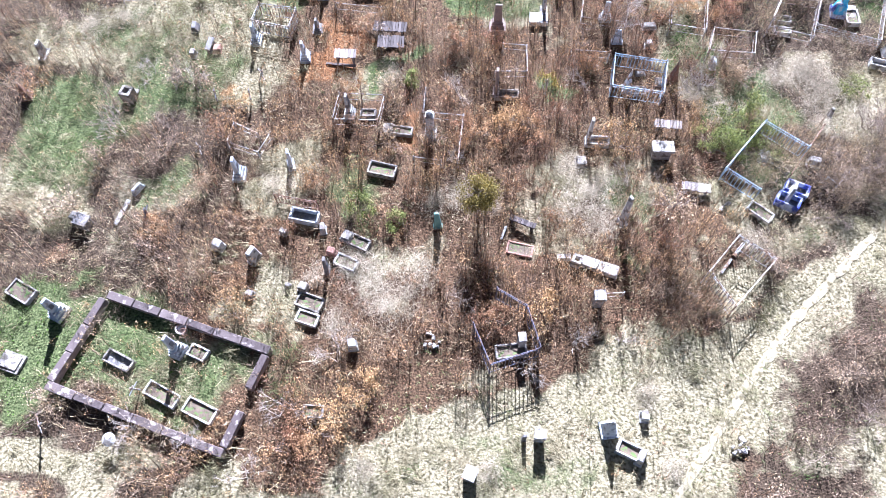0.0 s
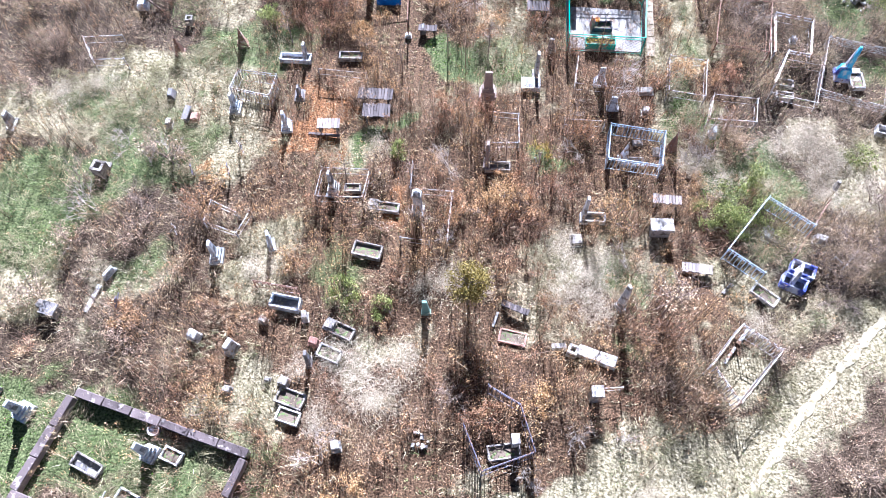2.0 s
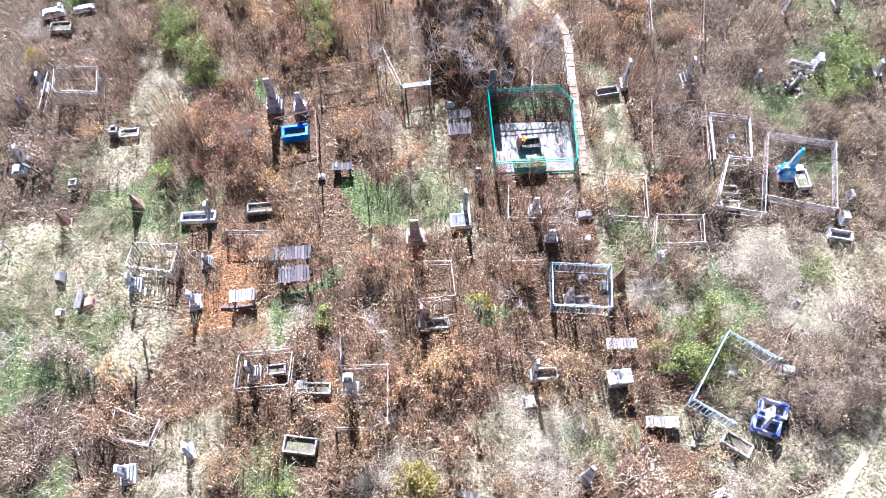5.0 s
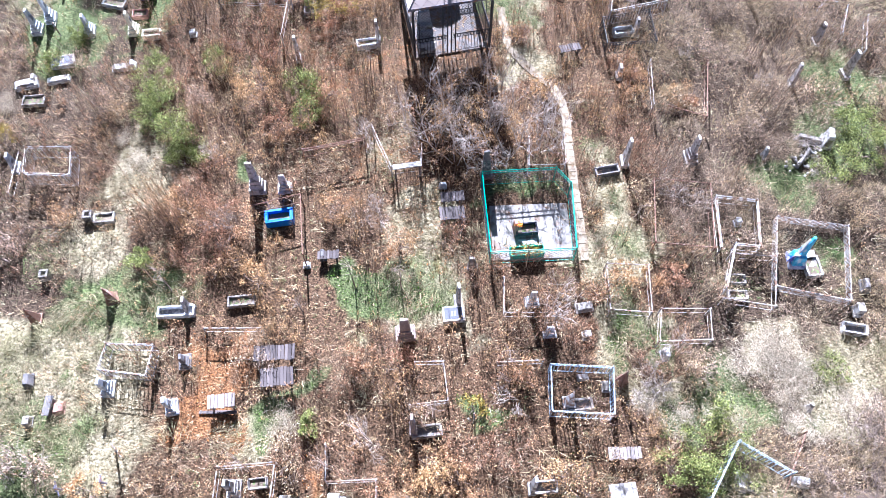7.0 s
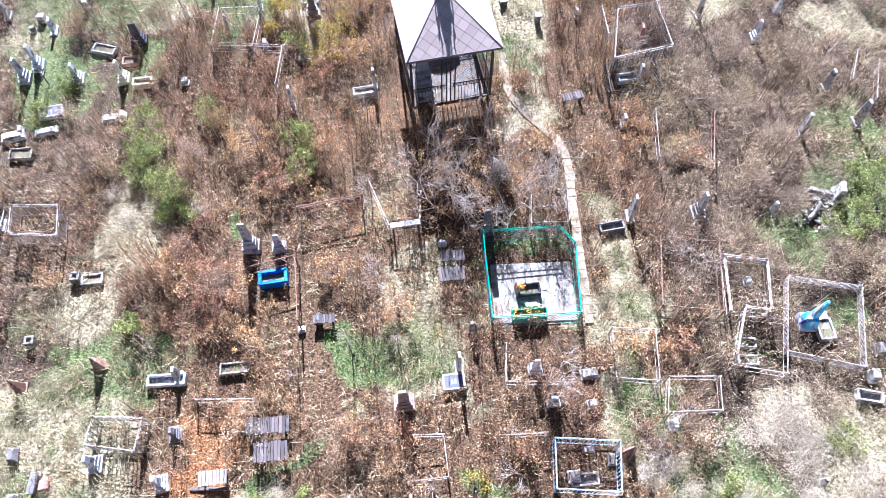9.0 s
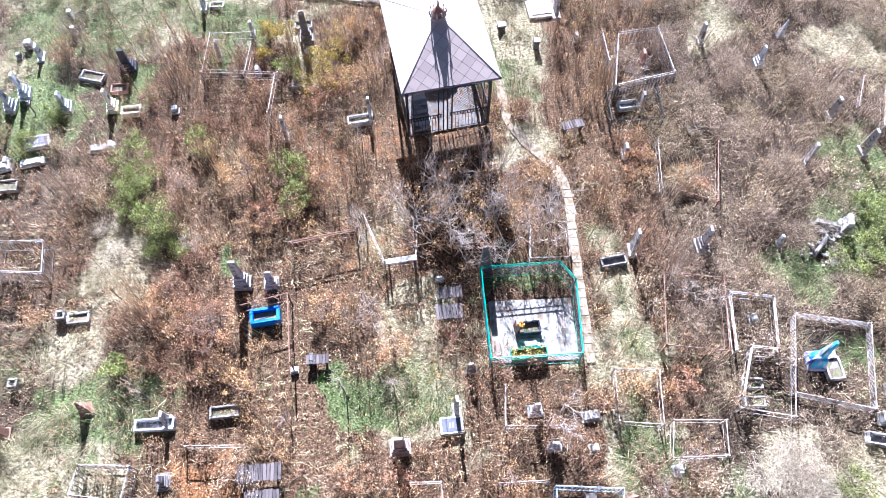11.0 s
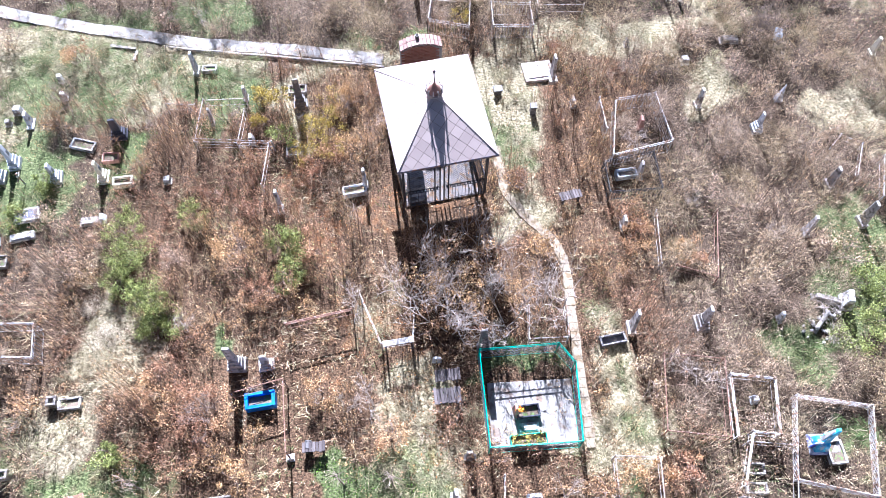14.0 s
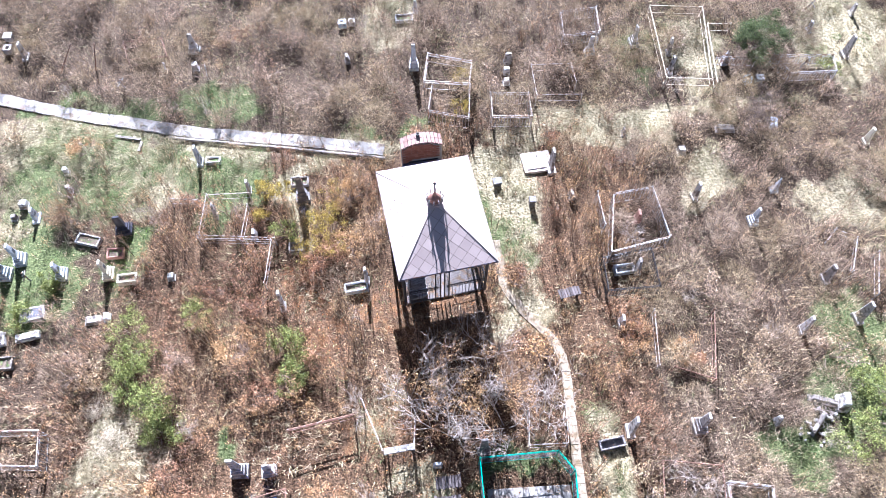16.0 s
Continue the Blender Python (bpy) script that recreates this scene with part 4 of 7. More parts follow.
    # diamond mesh screens in the front openings
    for x0, x1 in ((-ph + 0.22, -0.4), (0.16, ph - 0.22)):
        bm = bmesh.new()
        z0, z1, step = 1.1, eave - 0.2, 0.13
        w, h = x1 - x0, z1 - z0
        for i in range(-int(h / step), int(w / step) + 1):
            a0, b0 = max(0, -i * step), min(h, w - i * step)
            if b0 > a0 + 0.02:
                add_rod(bm, (x0 + i * step + a0, -pd, z0 + a0), (x0 + i * step + b0, -pd, z0 + b0), 0.006, 3)
                add_rod(bm, (x1 - i * step - a0, -pd + 0.01, z0 + a0), (x1 - i * step - b0, -pd + 0.01, z0 + b0), 0.006, 3)
        tagged(part("mesh_screen", bm, BLACKMETAL, g, "black diamond wire screen"), kind="stuff")
    # roof: four slopes of sheet-metal lozenges over a boarded deck
    corners = [Vector((-hw, -hd, eave)), Vector((hw, -hd, eave)), Vector((hw, hd, eave)), Vector((-hw, hd, eave))]
    top = Vector((0, 0, apex))
    bm = bmesh.new()
    vs = [bm.verts.new(c) for c in corners] + [bm.verts.new(top)] + [bm.verts.new(c - Vector((0, 0, 0.05))) for c in corners]
    for i in range(4):
        j = (i + 1) % 4
        bm.faces.new((vs[i], vs[j], vs[4]))
        bm.faces.new((vs[i], vs[5 + i], vs[5 + j], vs[j]))
    bm.faces.new((vs[8], vs[7], vs[6], vs[5]))
    roof = part("roof", bm, SEAM, g, "mauve-brown metal pyramid roof")
    for i in range(4):
        a, b = corners[i], corners[(i + 1) % 4]
        u = (b - a).normalized()
        mid = (a + b) / 2
        v = (top - mid).normalized()
        n = u.cross(v)
        W, H = (b - a).length, (top - mid).length
        tri = [(-W / 2, 0), (W / 2, 0), (0, H)]
        s = 0.235
        for r in range(-1, int(H / s) + 2):
            for c in range(-int(W / s) - 2, int(W / s) + 3):
                if (r + c) % 2:
                    continue
                x, y = c * s, r * s
                k = s - 0.008
                poly = [(x, y - k), (x + k, y), (x, y + k), (x - k, y)]
                for p, q in zip(tri, tri[1:] + tri[:1]):
                    poly = clip_poly(poly, p, q) if len(poly) > 2 else []
                if len(poly) < 3:
                    continue
                area = abs(sum(p[0] * q[1] - q[0] * p[1] for p, q in zip(poly, poly[1:] + poly[:1]))) / 2
                if area < 0.002:
                    continue
                bm = bmesh.new()
                tilt = random.uniform(0.0, 0.005)
                lo = [bm.verts.new(mid + u * p[0] + v * p[1] + n * 0.002) for p in poly]
                hi = [bm.verts.new(mid + u * p[0] + v * p[1] + n * (0.012 + tilt * (p[1] - y) / s + 0.006 * (y + s - p[1]) / (2 * s))) for p in poly]
                bm.faces.new(hi)
                for m in range(len(poly)):
                    bm.faces.new((lo[m], lo[(m + 1) % len(poly)], hi[(m + 1) % len(poly)], hi[m]))
                part("roof_sheet", bm, SHEET, roof)
        part("hip_cap", rod(a + n * 0.012, top, 0.022, 6), SHEET, roof)
        part("fascia", box(W + 0.04, 0.03, 0.1, bevel=0.004), DARKMETAL, roof, at=Matrix.Translation(mid - Vector((0, 0, 0.085)) - (n * 0.0)) @ Matrix.Rotation(math.atan2(u.y, u.x), 4, "Z"))
    # finial
    z = apex - 0.16
    part("finial_drum", add_lathe(bmesh.new(), [(0.27, z - 0.06), (0.26, z + 0.06), (0.2, z + 0.09), (0.2, z + 0.13), (0.27, z + 0.15), (0.27, z + 0.18)], 10), SHEET, g, "small octagonal drum under the dome")
    z += 0.16
    part("onion_dome", add_lathe(bmesh.new(), [(0.17, z), (0.22, z + 0.06), (0.225, z + 0.14), (0.17, z + 0.24), (0.08, z + 0.33), (0.04, z + 0.42), (0.022, z + 0.5)], 12), GOLD, g, "copper-coloured onion dome")
    bm = bmesh.new()
    for i in range(10):
        a = i * math.pi / 5
        pts = [(0.19, 0.0), (0.27, 0.08), (0.29, 0.17), (0.24, 0.26), (0.28, 0.31)]
        for (r0, z0), (r1, z1) in zip(pts, pts[1:]):
            add_rod(bm, (r0 * math.cos(a), r0 * math.sin(a), z + z0), (r1 * math.cos(a), r1 * math.sin(a), z + z1), 0.022, 4)
    part("rib_crown", bm, PALESTONE, g, "pale curled metal ribs round the dome")
    part("finial_rod", rod((0, 0, z + 0.4), (0, 0, z + 0.93), 0.024, 6), DARKMETAL, g)
    part("finial_knob", add_lathe(bmesh.new(), [(0.02, z + 0.9), (0.055, z + 0.94), (0.055, z + 0.99), (0.02, z + 1.04)], 8), DARKMETAL, g)
    for i in range(12):
        clear(4.13 + 1.3 * math.cos(i * 0.52), 32.95 + 1.7 * math.sin(i * 0.52), 1.0)
    clear(4.13, 32.95, 1.8)
    # the tomb inside
    stone = thing("tomb", 3.35, 31.62, 6.0, "pale stepped tomb with a patterned white and blue face", "tomb", z=0.12)
    for i in range(5):
        part("tomb_step", box(0.62 - 0.02 * i, 0.72 - 0.11 * i, 0.2, (0, 0.05 * i, 0.2 * i), bevel=0.015), BLUEGREY if i % 2 else WHITEWASH, stone)
    part("headstone", box(0.5, 0.14, 0.5, (0, 0.3, 1.0), top=(0.8, 0.8), bevel=0.02), BLUEGREY, stone)


pavilion()


def brick_niche():
    """An arched brick vault end behind the pavilion."""
    g = thing("brick_vault", 4.0, 36.62, 3.0, "arched red-brick vault with a black-filled opening", "vault")
    W, D, H, rise = 1.5, 0.46, 2.2, 0.24
    arc = lambda x: H + rise * (1 - (2 * x / W) ** 2)
    bm = bmesh.new()
    n = 14
    ring = []
    for y in (-D / 2, D / 2):
        row = [bm.verts.new((-W / 2 + W * i / n, y, arc(-W / 2 + W * i / n) - 0.03)) for i in range(n + 1)]
        base = [bm.verts.new((-W / 2 + W * i / n, y, 0)) for i in range(n + 1)]
        ring.append((row, base))
    (r0, b0), (r1, b1) = ring
    for i in range(n):
        bm.faces.new((r0[i], r0[i + 1], r1[i + 1], r1[i]))
        bm.faces.new((b0[i], b0[i + 1], r0[i + 1], r0[i]))
        bm.faces.new((b1[i + 1], b1[i], r1[i], r1[i + 1]))
    bm.faces.new((b0[0], r0[0], r1[0], b1[0]))
    bm.faces.new((b0[n], b1[n], r1[n], r0[n]))
    body = part("masonry_core", bm, MORTAR, g, "mortared masonry core")
    # face bricks over a low arch that is filled with black
    bl, bh = 0.235, 0.07
    shared = bpy.data.meshes.new("brick")
    b2 = box(bl - 0.014, 0.05, bh - 0.012, bevel=0.005)
    b2.to_mesh(shared)
    b2.free()
    shared.materials.append(BRICK)
    for r in range(36):
        z = r * bh
        for c in range(9):
            x = -W / 2 + bl / 2 + c * bl - (bl / 2 if r % 2 else 0)
            if x - bl / 2 < -W / 2 - 0.02 or x + bl / 2 > W / 2 + 0.02 or z + bh > arc(x) - 0.02:
                continue
            if abs(x) < 0.6 and z < 1.42 + 0.12 * (1 - (x / 0.6) ** 2):
                continue
            ob = new("brick", shared)
            ob.parent = body
            ob.matrix_local = pose(x, -D / 2 - 0.022, z, 0, random.uniform(-0.6, 0.6), random.uniform(-0.6, 0.6))
    # flat black sheet paints the shade of an opening; nothing is hollowed out
    part("dark_opening", box(1.2, 0.02, 1.4, (0, -D / 2 - 0.012, 0), bevel=0.004), BLACKSTONE, g, "flat black panel for the shade in the opening")
    part("roof_ledge", box(1.5, 0.5, 0.05, (0, -D / 2 - 0.3, 1.32), bevel=0.01), DARKMETAL, g, "dark sheet ledge")
    # rounded brick top course with a small round vent
    for i in range(11):
        x = -W / 2 + 0.07 + i * (W - 0.14) / 10
        slope = math.degrees(math.atan(-8 * rise * x / W ** 2))
        for j in range(2):
            part("top_brick", box(0.125, 0.24, 0.06, (0, 0, 0), bevel=0.006), TOPBRICK, body, at=pose(x, -0.13 + j * 0.25, arc(x) - 0.03, 0, -slope, 0))
    part("vent", add_lathe(bmesh.new(), [(0.07, 0), (0.07, 0.12), (0.05, 0.12), (0.05, 0.05)], 10), BLACKMETAL, g, "black round vent pipe", at=pose(-0.1, 0.1, arc(0) + 0.02))
    clear(4.0, 36.7, 1.0)
    clear(3.4, 36.7, 0.8)
    clear(4.6, 36.7, 0.8)


brick_niche()


# ---- the green railed plot ----
def green_plot():
    bm = bmesh.new()
    add_box(bm, 2.62, 2.05, 0.09, (6.12, 23.38, 0), turn=-3, bevel=0.01)
    tagged(part("pavement", bm, PAVING, None), "pale concrete paving inside the green railing", "pavement", kind="structure")
    for i in range(5):
        for j in range(6):
            clear(5.1 + i * 0.55, 22.6 + j * 0.36, 0.45)
    fence([(4.70, 25.30), (7.17, 25.25), (7.58, 24.60), (7.34, 22.20), (4.62, 22.32)], 0.95, GREENMETAL, "wire", True)
    bed(5.98, 23.42, 0.72, 0.40, 0, BLACKSTONE, 0.3, "soil")
    s = stele(5.60, 23.45, 0.62, 0.34, "slab", REDSTONE, 0)
    block(5.95, 22.96, 0.62, 0.28, 0.14, 0, WHITEWASH, "framed")
    g = thing("flower_planter", 5.85, 22.55, 0, "bright green bench planter full of yellow flowers", "planter")
    for sy in (-1, 1):
        part("side_board", box(1.1, 0.025, 0.28, (0, sy * 0.15, 0.09), bevel=0.004), GREENMETAL, g)
    for sx in (-1, 1):
        part("end_board", box(0.025, 0.275, 0.28, (sx * 0.54, 0, 0.09), bevel=0.004), GREENMETAL, g)
    part("soil", box(1.04, 0.27, 0.2, (0, 0, 0.09), bevel=0.0), SOIL, g)
    n = 260
    c = np.stack([rng.uniform(-0.55, 0.5, n), rng.uniform(-0.2, 0.2, n), rng.uniform(0.3, 0.5, n)], 1)
    tagged(link_mesh("bloom", leaf_mesh("bloom", c, 0.03, 0.05), LEAFYELLOW, g, "yellow and green flower heads"), kind="stuff")
    v = thing("flower_vase", 5.72, 23.40, 0, "small dark vase of orange artificial flowers", "vase", z=0.0)
    part("vase", add_lathe(bmesh.new(), [(0.05, 0.28), (0.07, 0.36), (0.045, 0.44), (0.06, 0.48)], 10), DARKSTONE, v)
    c = np.stack([rng.normal(0, 0.05, 90), rng.normal(0, 0.05, 90), rng.uniform(0.46, 0.62, 90)], 1)
    tagged(link_mesh("bouquet", leaf_mesh("bouquet", c, 0.025, 0.04), FLOWER, v, "orange petals"), kind="stuff")


def leaf_mesh(name, c, s0, s1, flat=0.0):
    """Small four-cornered leaves at the places c, turned at random."""
    n = len(c)
    a = rng.normal(size=(n, 3))
    if flat:
        a[:, 2] *= 1 - flat
    a /= np.linalg.norm(a, axis=1, keepdims=True)
    b = rng.normal(size=(n, 3))
    if flat:
        b[:, 2] *= 1 - flat
    b -= a * (a * b).sum(1, keepdims=True)
    b /= np.linalg.norm(b, axis=1, keepdims=True) + 1e-9
    s = rng.uniform(s0, s1, (n, 1))
    v = np.stack([c - a * s, c - b * s * 0.45, c + a * s, c + b * s * 0.45], 1).reshape(-1, 3)
    return quick_mesh(name, v, np.arange(4 * n).reshape(-1, 4))


green_plot()


def star_monument(x, y):
    """The azure monument with a slender fin, and a whitened bed beside it."""
    g = thing("azure_monument", x, y, -6, "bright azure monument with a slender rising fin", "monument")
    part("plinth", box(0.56, 0.62, 0.16, bevel=0.02, top=(0.95, 0.95)), BLUEWHITE, g, "chipped pale blue plinth")
    part("block", box(0.44, 0.48, 0.34, (0, -0.02, 0.16), top=(0.8, 0.7), shift=(0.0, 0.04), bevel=0.02), AZURE, g, "azure painted block")
    part("fin", box(0.2, 0.26, 0.95, (0.04, 0.06, 0.48), top=(0.42, 0.4), shift=(0.03, 0.05), bevel=0.015), AZURE, g, "azure tapering fin")
    part("wing", box(0.34, 0.05, 0.42, (-0.2, -0.1, 0.16), top=(0.7, 0.8), shift=(0.06, 0.03), bevel=0.01), BLUEWHITE, g, "pale blue side wing")
    # white plate paints the sunlit side of the fin
    part("fin_edge", box(0.03, 0.14, 0.8, (-0.075, 0.06, 0.5), top=(0.9, 0.5), shift=(0.06, 0.05), bevel=0.008), WHITEWASH, g, "white plate for the fin's sunlit edge")
    part("side_slab", box(0.36, 0.62, 0.12, (0.48, 0.05, 0.0), bevel=0.02), WHITEWASH, g, "whitewashed slab")
    clear(x, y, 0.55)
    clear(x + 0.4, y, 0.55)


# graves by the walled plot
stele(-11.62, 8.22, 1.10, 0.45, 'stepped', BLUEGREY, -25)
block(-12.65, 6.60, 0.75, 0.60, 0.15, -15, CONCRETE, 'framed')
bed(-13.01, 8.86, 0.90, 0.55, -25, CONCRETE, 0.20, 'soil')
stele(-7.65, 7.16, 1.34, 0.40, 'stepped', BLUEGREY, -20)
bed(-7.04, 7.14, 0.60, 0.40, -22, WHITEWASH, 0.20, 'soil')
bed(-9.39, 6.78, 0.95, 0.42, -22, CONCRETE, 0.20, 'dark')
bed(-7.86, 5.82, 1.10, 0.45, -22, WHITEWASH, 0.20, 'soil')
bed(-6.65, 5.40, 1.00, 0.50, -22, WHITEWASH, 0.20, 'soil')
cross(-8.59, 5.96, 0.80, WHITEMETAL, -20, 10)
cross(-11.28, 4.86, 0.90, WHITEMETAL, 30, 25)
# slope beside the walled plot
block(-7.07, 10.71, 0.34, 0.30, 0.40, -20, WHITEWASH, 'block')
stele(-5.84, 10.34, 0.84, 0.40, 'plate', WHITEWASH, -20)
block(-11.63, 11.33, 0.50, 0.42, 0.45, -20, DARKSTONE, 'lid')
block(-11.93, 11.51, 0.30, 0.30, 0.40, -20, CONCRETE, 'block')
loose_plank(-10.66, 11.40, -10.41, 12.31, 0.14, WHITEWASH)
block(-11.36, 16.48, 0.42, 0.42, 0.50, -15, CONCRETE, 'hollow')
loose_plank(-11.32, 16.42, -11.24, 16.88, 0.3, CONCRETE)
sheet_obelisk(-15.12, 16.42, 0.74, 0.40, RUST, 10)
stele(-15.05, 18.34, 0.66, 0.45, 'slab', WHITEWASH, 0)
cross(-9.54, 11.72, 0.90, DARKMETAL, 0, 10)
cross(-8.21, 16.49, 0.80, DARKMETAL, 20, 8)
cross(-6.99, 16.54, 0.80, DARKMETAL, 20, 8)
cross(-8.60, 14.32, 0.80, WHITEMETAL, 40, 30)
block(-10.19, 12.71, 0.45, 0.12, 0.30, 60, BLUEGREY, 'block')
stele(-6.85, 13.43, 1.08, 0.45, 'stepped', BLUEGREY, 0)
stele(-5.17, 13.91, 0.84, 0.40, 'slab', BLUEGREY, 20)
fence([(-6.37, 14.84), (-7.26, 15.27), (-7.38, 14.47), (-6.24, 14.11), (-5.94, 14.92)], 0.50, WHITEMETAL, 'rail', False)
bed(-4.42, 11.89, 0.95, 0.45, -10, BLUEGREY, 0.30, 'dark')
fence([(-5.42, 12.42), (-4.00, 12.22)], 0.60, RUST, 'bars', False)
bed(-2.56, 11.05, 0.72, 0.42, -22, CONCRETE, 0.20, 'soil')
block(-2.95, 11.23, 0.36, 0.40, 0.25, -22, CONCRETE, 'framed')
bed(-2.89, 10.32, 0.75, 0.42, -22, WHITEWASH, 0.20, 'soil')
block(-3.40, 10.66, 0.30, 0.24, 0.30, -15, REDSTONE, 'block')
bed(-3.88, 8.92, 0.85, 0.50, -18, CONCRETE, 0.20, 'soil')
bed(-3.88, 8.38, 0.70, 0.42, -18, WHITEWASH, 0.20, 'soil')
block(-4.14, 9.40, 0.30, 0.30, 0.30, -20, CONCRETE, 'block')
block(-4.65, 9.46, 0.16, 0.16, 0.20, -10, CONCRETE, 'block')
stele(-3.47, 10.04, 0.86, 0.30, 'slab', DARKSTONE, 0)
block(-3.77, 11.47, 0.20, 0.30, 0.35, 10, WHITEWASH, 'block')
block(-5.05, 11.31, 0.24, 0.20, 0.25, -20, CONCRETE, 'block')
block(-5.81, 9.12, 0.26, 0.22, 0.20, -20, CONCRETE, 'block')
bed(-2.03, 13.79, 0.95, 0.50, -10, CONCRETE, 0.25, 'soil')
stele(-3.37, 16.02, 1.24, 0.42, 'stepped', WHITEWASH, 0)
fence([(-3.75, 16.58), (-2.16, 16.57), (-2.30, 15.49), (-3.86, 15.50)], 0.60, WHITEMETAL, 'rail', True)
bed(-2.72, 16.12, 0.55, 0.32, 0, CONCRETE, 0.20, 'soil')
bed(-1.59, 15.43, 0.95, 0.36, -6, CONCRETE, 0.20, 'soil')
block(-1.99, 15.55, 0.32, 0.34, 0.20, -6, CONCRETE, 'framed')
stele(-0.49, 15.33, 1.42, 0.36, 'column', WHITEWASH, 90)
fence([(-0.74, 16.92), (-0.77, 15.90), (0.63, 15.83), (0.51, 14.04)], 0.60, WHITEMETAL, 'rail', False)
fence([(-0.99, 14.13), (-0.06, 14.05)], 0.50, WHITEMETAL, 'rail', False)
plank_table(-3.77, 18.51, 0.80, 0.42, 0.42, 0, PALEWOOD)
plank_table(-2.14, 19.06, 0.98, 0.58, 0.50, 0, GREYWOOD)
plank_table(-2.24, 19.85, 1.25, 0.48, 0.42, 0, GREYWOOD)
loose_plank(-4.50, 18.33, -3.38, 18.22, 0.1, GREYWOOD)
# open grass with old graves
fence([(-11.75, 22.04), (-13.22, 21.94), (-12.60, 20.87), (-11.45, 20.96)], 0.60, WHITEMETAL, 'rail', False)
fence([(-4.38, 20.78), (-2.61, 20.61)], 0.55, GREYMETAL, 'rail', False)
fence([(-7.20, 20.51), (-5.77, 20.34), (-5.93, 19.41), (-7.35, 19.73)], 0.70, WHITEMETAL, 'bars', True)
stele(-7.22, 19.29, 0.90, 0.42, 'stepped', BLUEGREY, 0)
stele(-5.29, 18.55, 0.92, 0.40, 'stepped', BLUEGREY, 10)
stele(-5.00, 19.93, 0.58, 0.40, 'stepped', DARKSTONE, 0)
block(-8.87, 18.89, 0.22, 0.60, 0.30, -10, DARKSTONE, 'lid')
block(-8.62, 18.84, 0.30, 0.34, 0.18, 0, REDSTONE, 'block')
stele(-9.63, 19.77, 0.36, 0.40, 'plate', DARKSTONE, 0)
block(-9.45, 18.51, 0.20, 0.30, 0.30, 0, CONCRETE, 'block')
cross(-6.86, 17.42, 0.90, WHITEMETAL, 40, 20)
sheet_obelisk(-9.72, 21.78, 0.88, 0.36, RUST, 0)
sheet_obelisk(-7.44, 22.26, 0.88, 0.40, RUST, 20)
block(-9.62, 23.24, 0.28, 0.28, 0.32, 0, CONCRETE, 'hollow')
bed(-5.35, 21.58, 1.15, 0.36, 0, BLUEGREY, 0.25, 'dark')
stele(-5.00, 21.64, 0.82, 0.36, 'slab', WHITEWASH, 0)
bed(-3.34, 21.77, 0.85, 0.36, 0, CONCRETE, 0.20, 'soil')
bed(-2.14, 24.65, 0.92, 0.50, 2, BLUEPAINT, 0.36, 'soil')
clear(-2.14, 24.6, 0.7)
stele(-2.88, 25.90, 1.70, 0.45, 'stepped', PALESTONE, 90)
stele(-1.97, 25.82, 0.94, 0.40, 'stepped', PALESTONE, 90)
fence([(-2.88, 24.76), (-1.33, 25.05), (-1.28, 22.82)], 0.90, RUST, 'rail', False)
fence([(-10.67, 27.89), (-9.11, 27.75), (-9.02, 26.60), (-10.57, 26.82)], 0.80, WHITEMETAL, 'bars', True)
stele(-11.26, 27.57, 0.82, 0.40, 'slab', BLUEGREY, 0)
fence([(-10.96, 27.91), (-11.05, 26.23)], 0.60, WHITEMETAL, 'rail', False)
cross(-11.87, 26.68, 1.00, DARKMETAL, 0, 15)
block(-8.50, 25.32, 0.30, 0.30, 0.32, 0, CONCRETE, 'hollow')
bed(-7.99, 25.22, 0.68, 0.36, 0, WHITEWASH, 0.20, 'soil')
stele(-11.46, 24.39, 0.94, 0.40, 'slab', WHITEWASH, 0)
block(-11.58, 24.00, 0.42, 0.40, 0.30, 0, BLUEGREY, 'framed')
loose_log(-11.43, 24.11, -10.90, 23.89, 0.05, 0.35)
plank_table(3.58, 24.12, 0.85, 0.50, 0.45, 0, GREYWOOD)
plank_table(3.66, 24.78, 0.80, 0.38, 0.40, 0, GREYWOOD)
stele(4.06, 22.27, 0.70, 0.30, 'slab', DARKSTONE, 90)
stele(3.39, 25.40, 0.35, 0.25, 'plate', BLUEGREY, 90)
stele(3.47, 21.08, 1.26, 0.40, 'slab', PALESTONE, 0)
bed(3.28, 20.66, 0.68, 0.50, 0, WHITEWASH, 0.25, 'panel')
stele(1.74, 20.18, 1.34, 0.50, 'stepped', BROWNSTONE, 90)
stele(-0.74, 23.13, 0.38, 0.30, 'plate', DARKSTONE, 0)
plank_table(-0.55, 23.05, 0.70, 0.30, 0.30, 0, GREYWOOD)
block(-1.28, 22.85, 0.22, 0.20, 0.15, 0, WHITEWASH, 'block')
# beside the green railed plot
fence([(1.15, 27.61), (1.71, 25.88), (2.69, 25.93), (2.80, 26.70)], 0.80, GREYMETAL, 'rail', False)
loose_board(1.75, 25.84, 2.72, 25.90, 0.83)
fence([(-1.25, 26.87), (0.84, 27.14)], 0.80, RUST, 'double', False)
stele(4.92, 25.67, 1.56, 0.35, 'slab', DARKSTONE, 90)
fence([(6.50, 26.68), (6.33, 25.57), (7.58, 25.49), (7.73, 26.77)], 0.70, GREYMETAL, 'rail', False)
fence([(4.96, 21.56), (4.81, 20.39), (6.44, 20.24)], 0.60, GREYMETAL, 'rail', False)
stele(5.77, 20.85, 0.94, 0.36, 'stepped', BLUEGREY, 90)
stele(6.17, 19.75, 0.70, 0.36, 'slab', BLUEGREY, 90)
block(7.41, 20.55, 0.50, 0.30, 0.15, 0, CONCRETE, 'block')
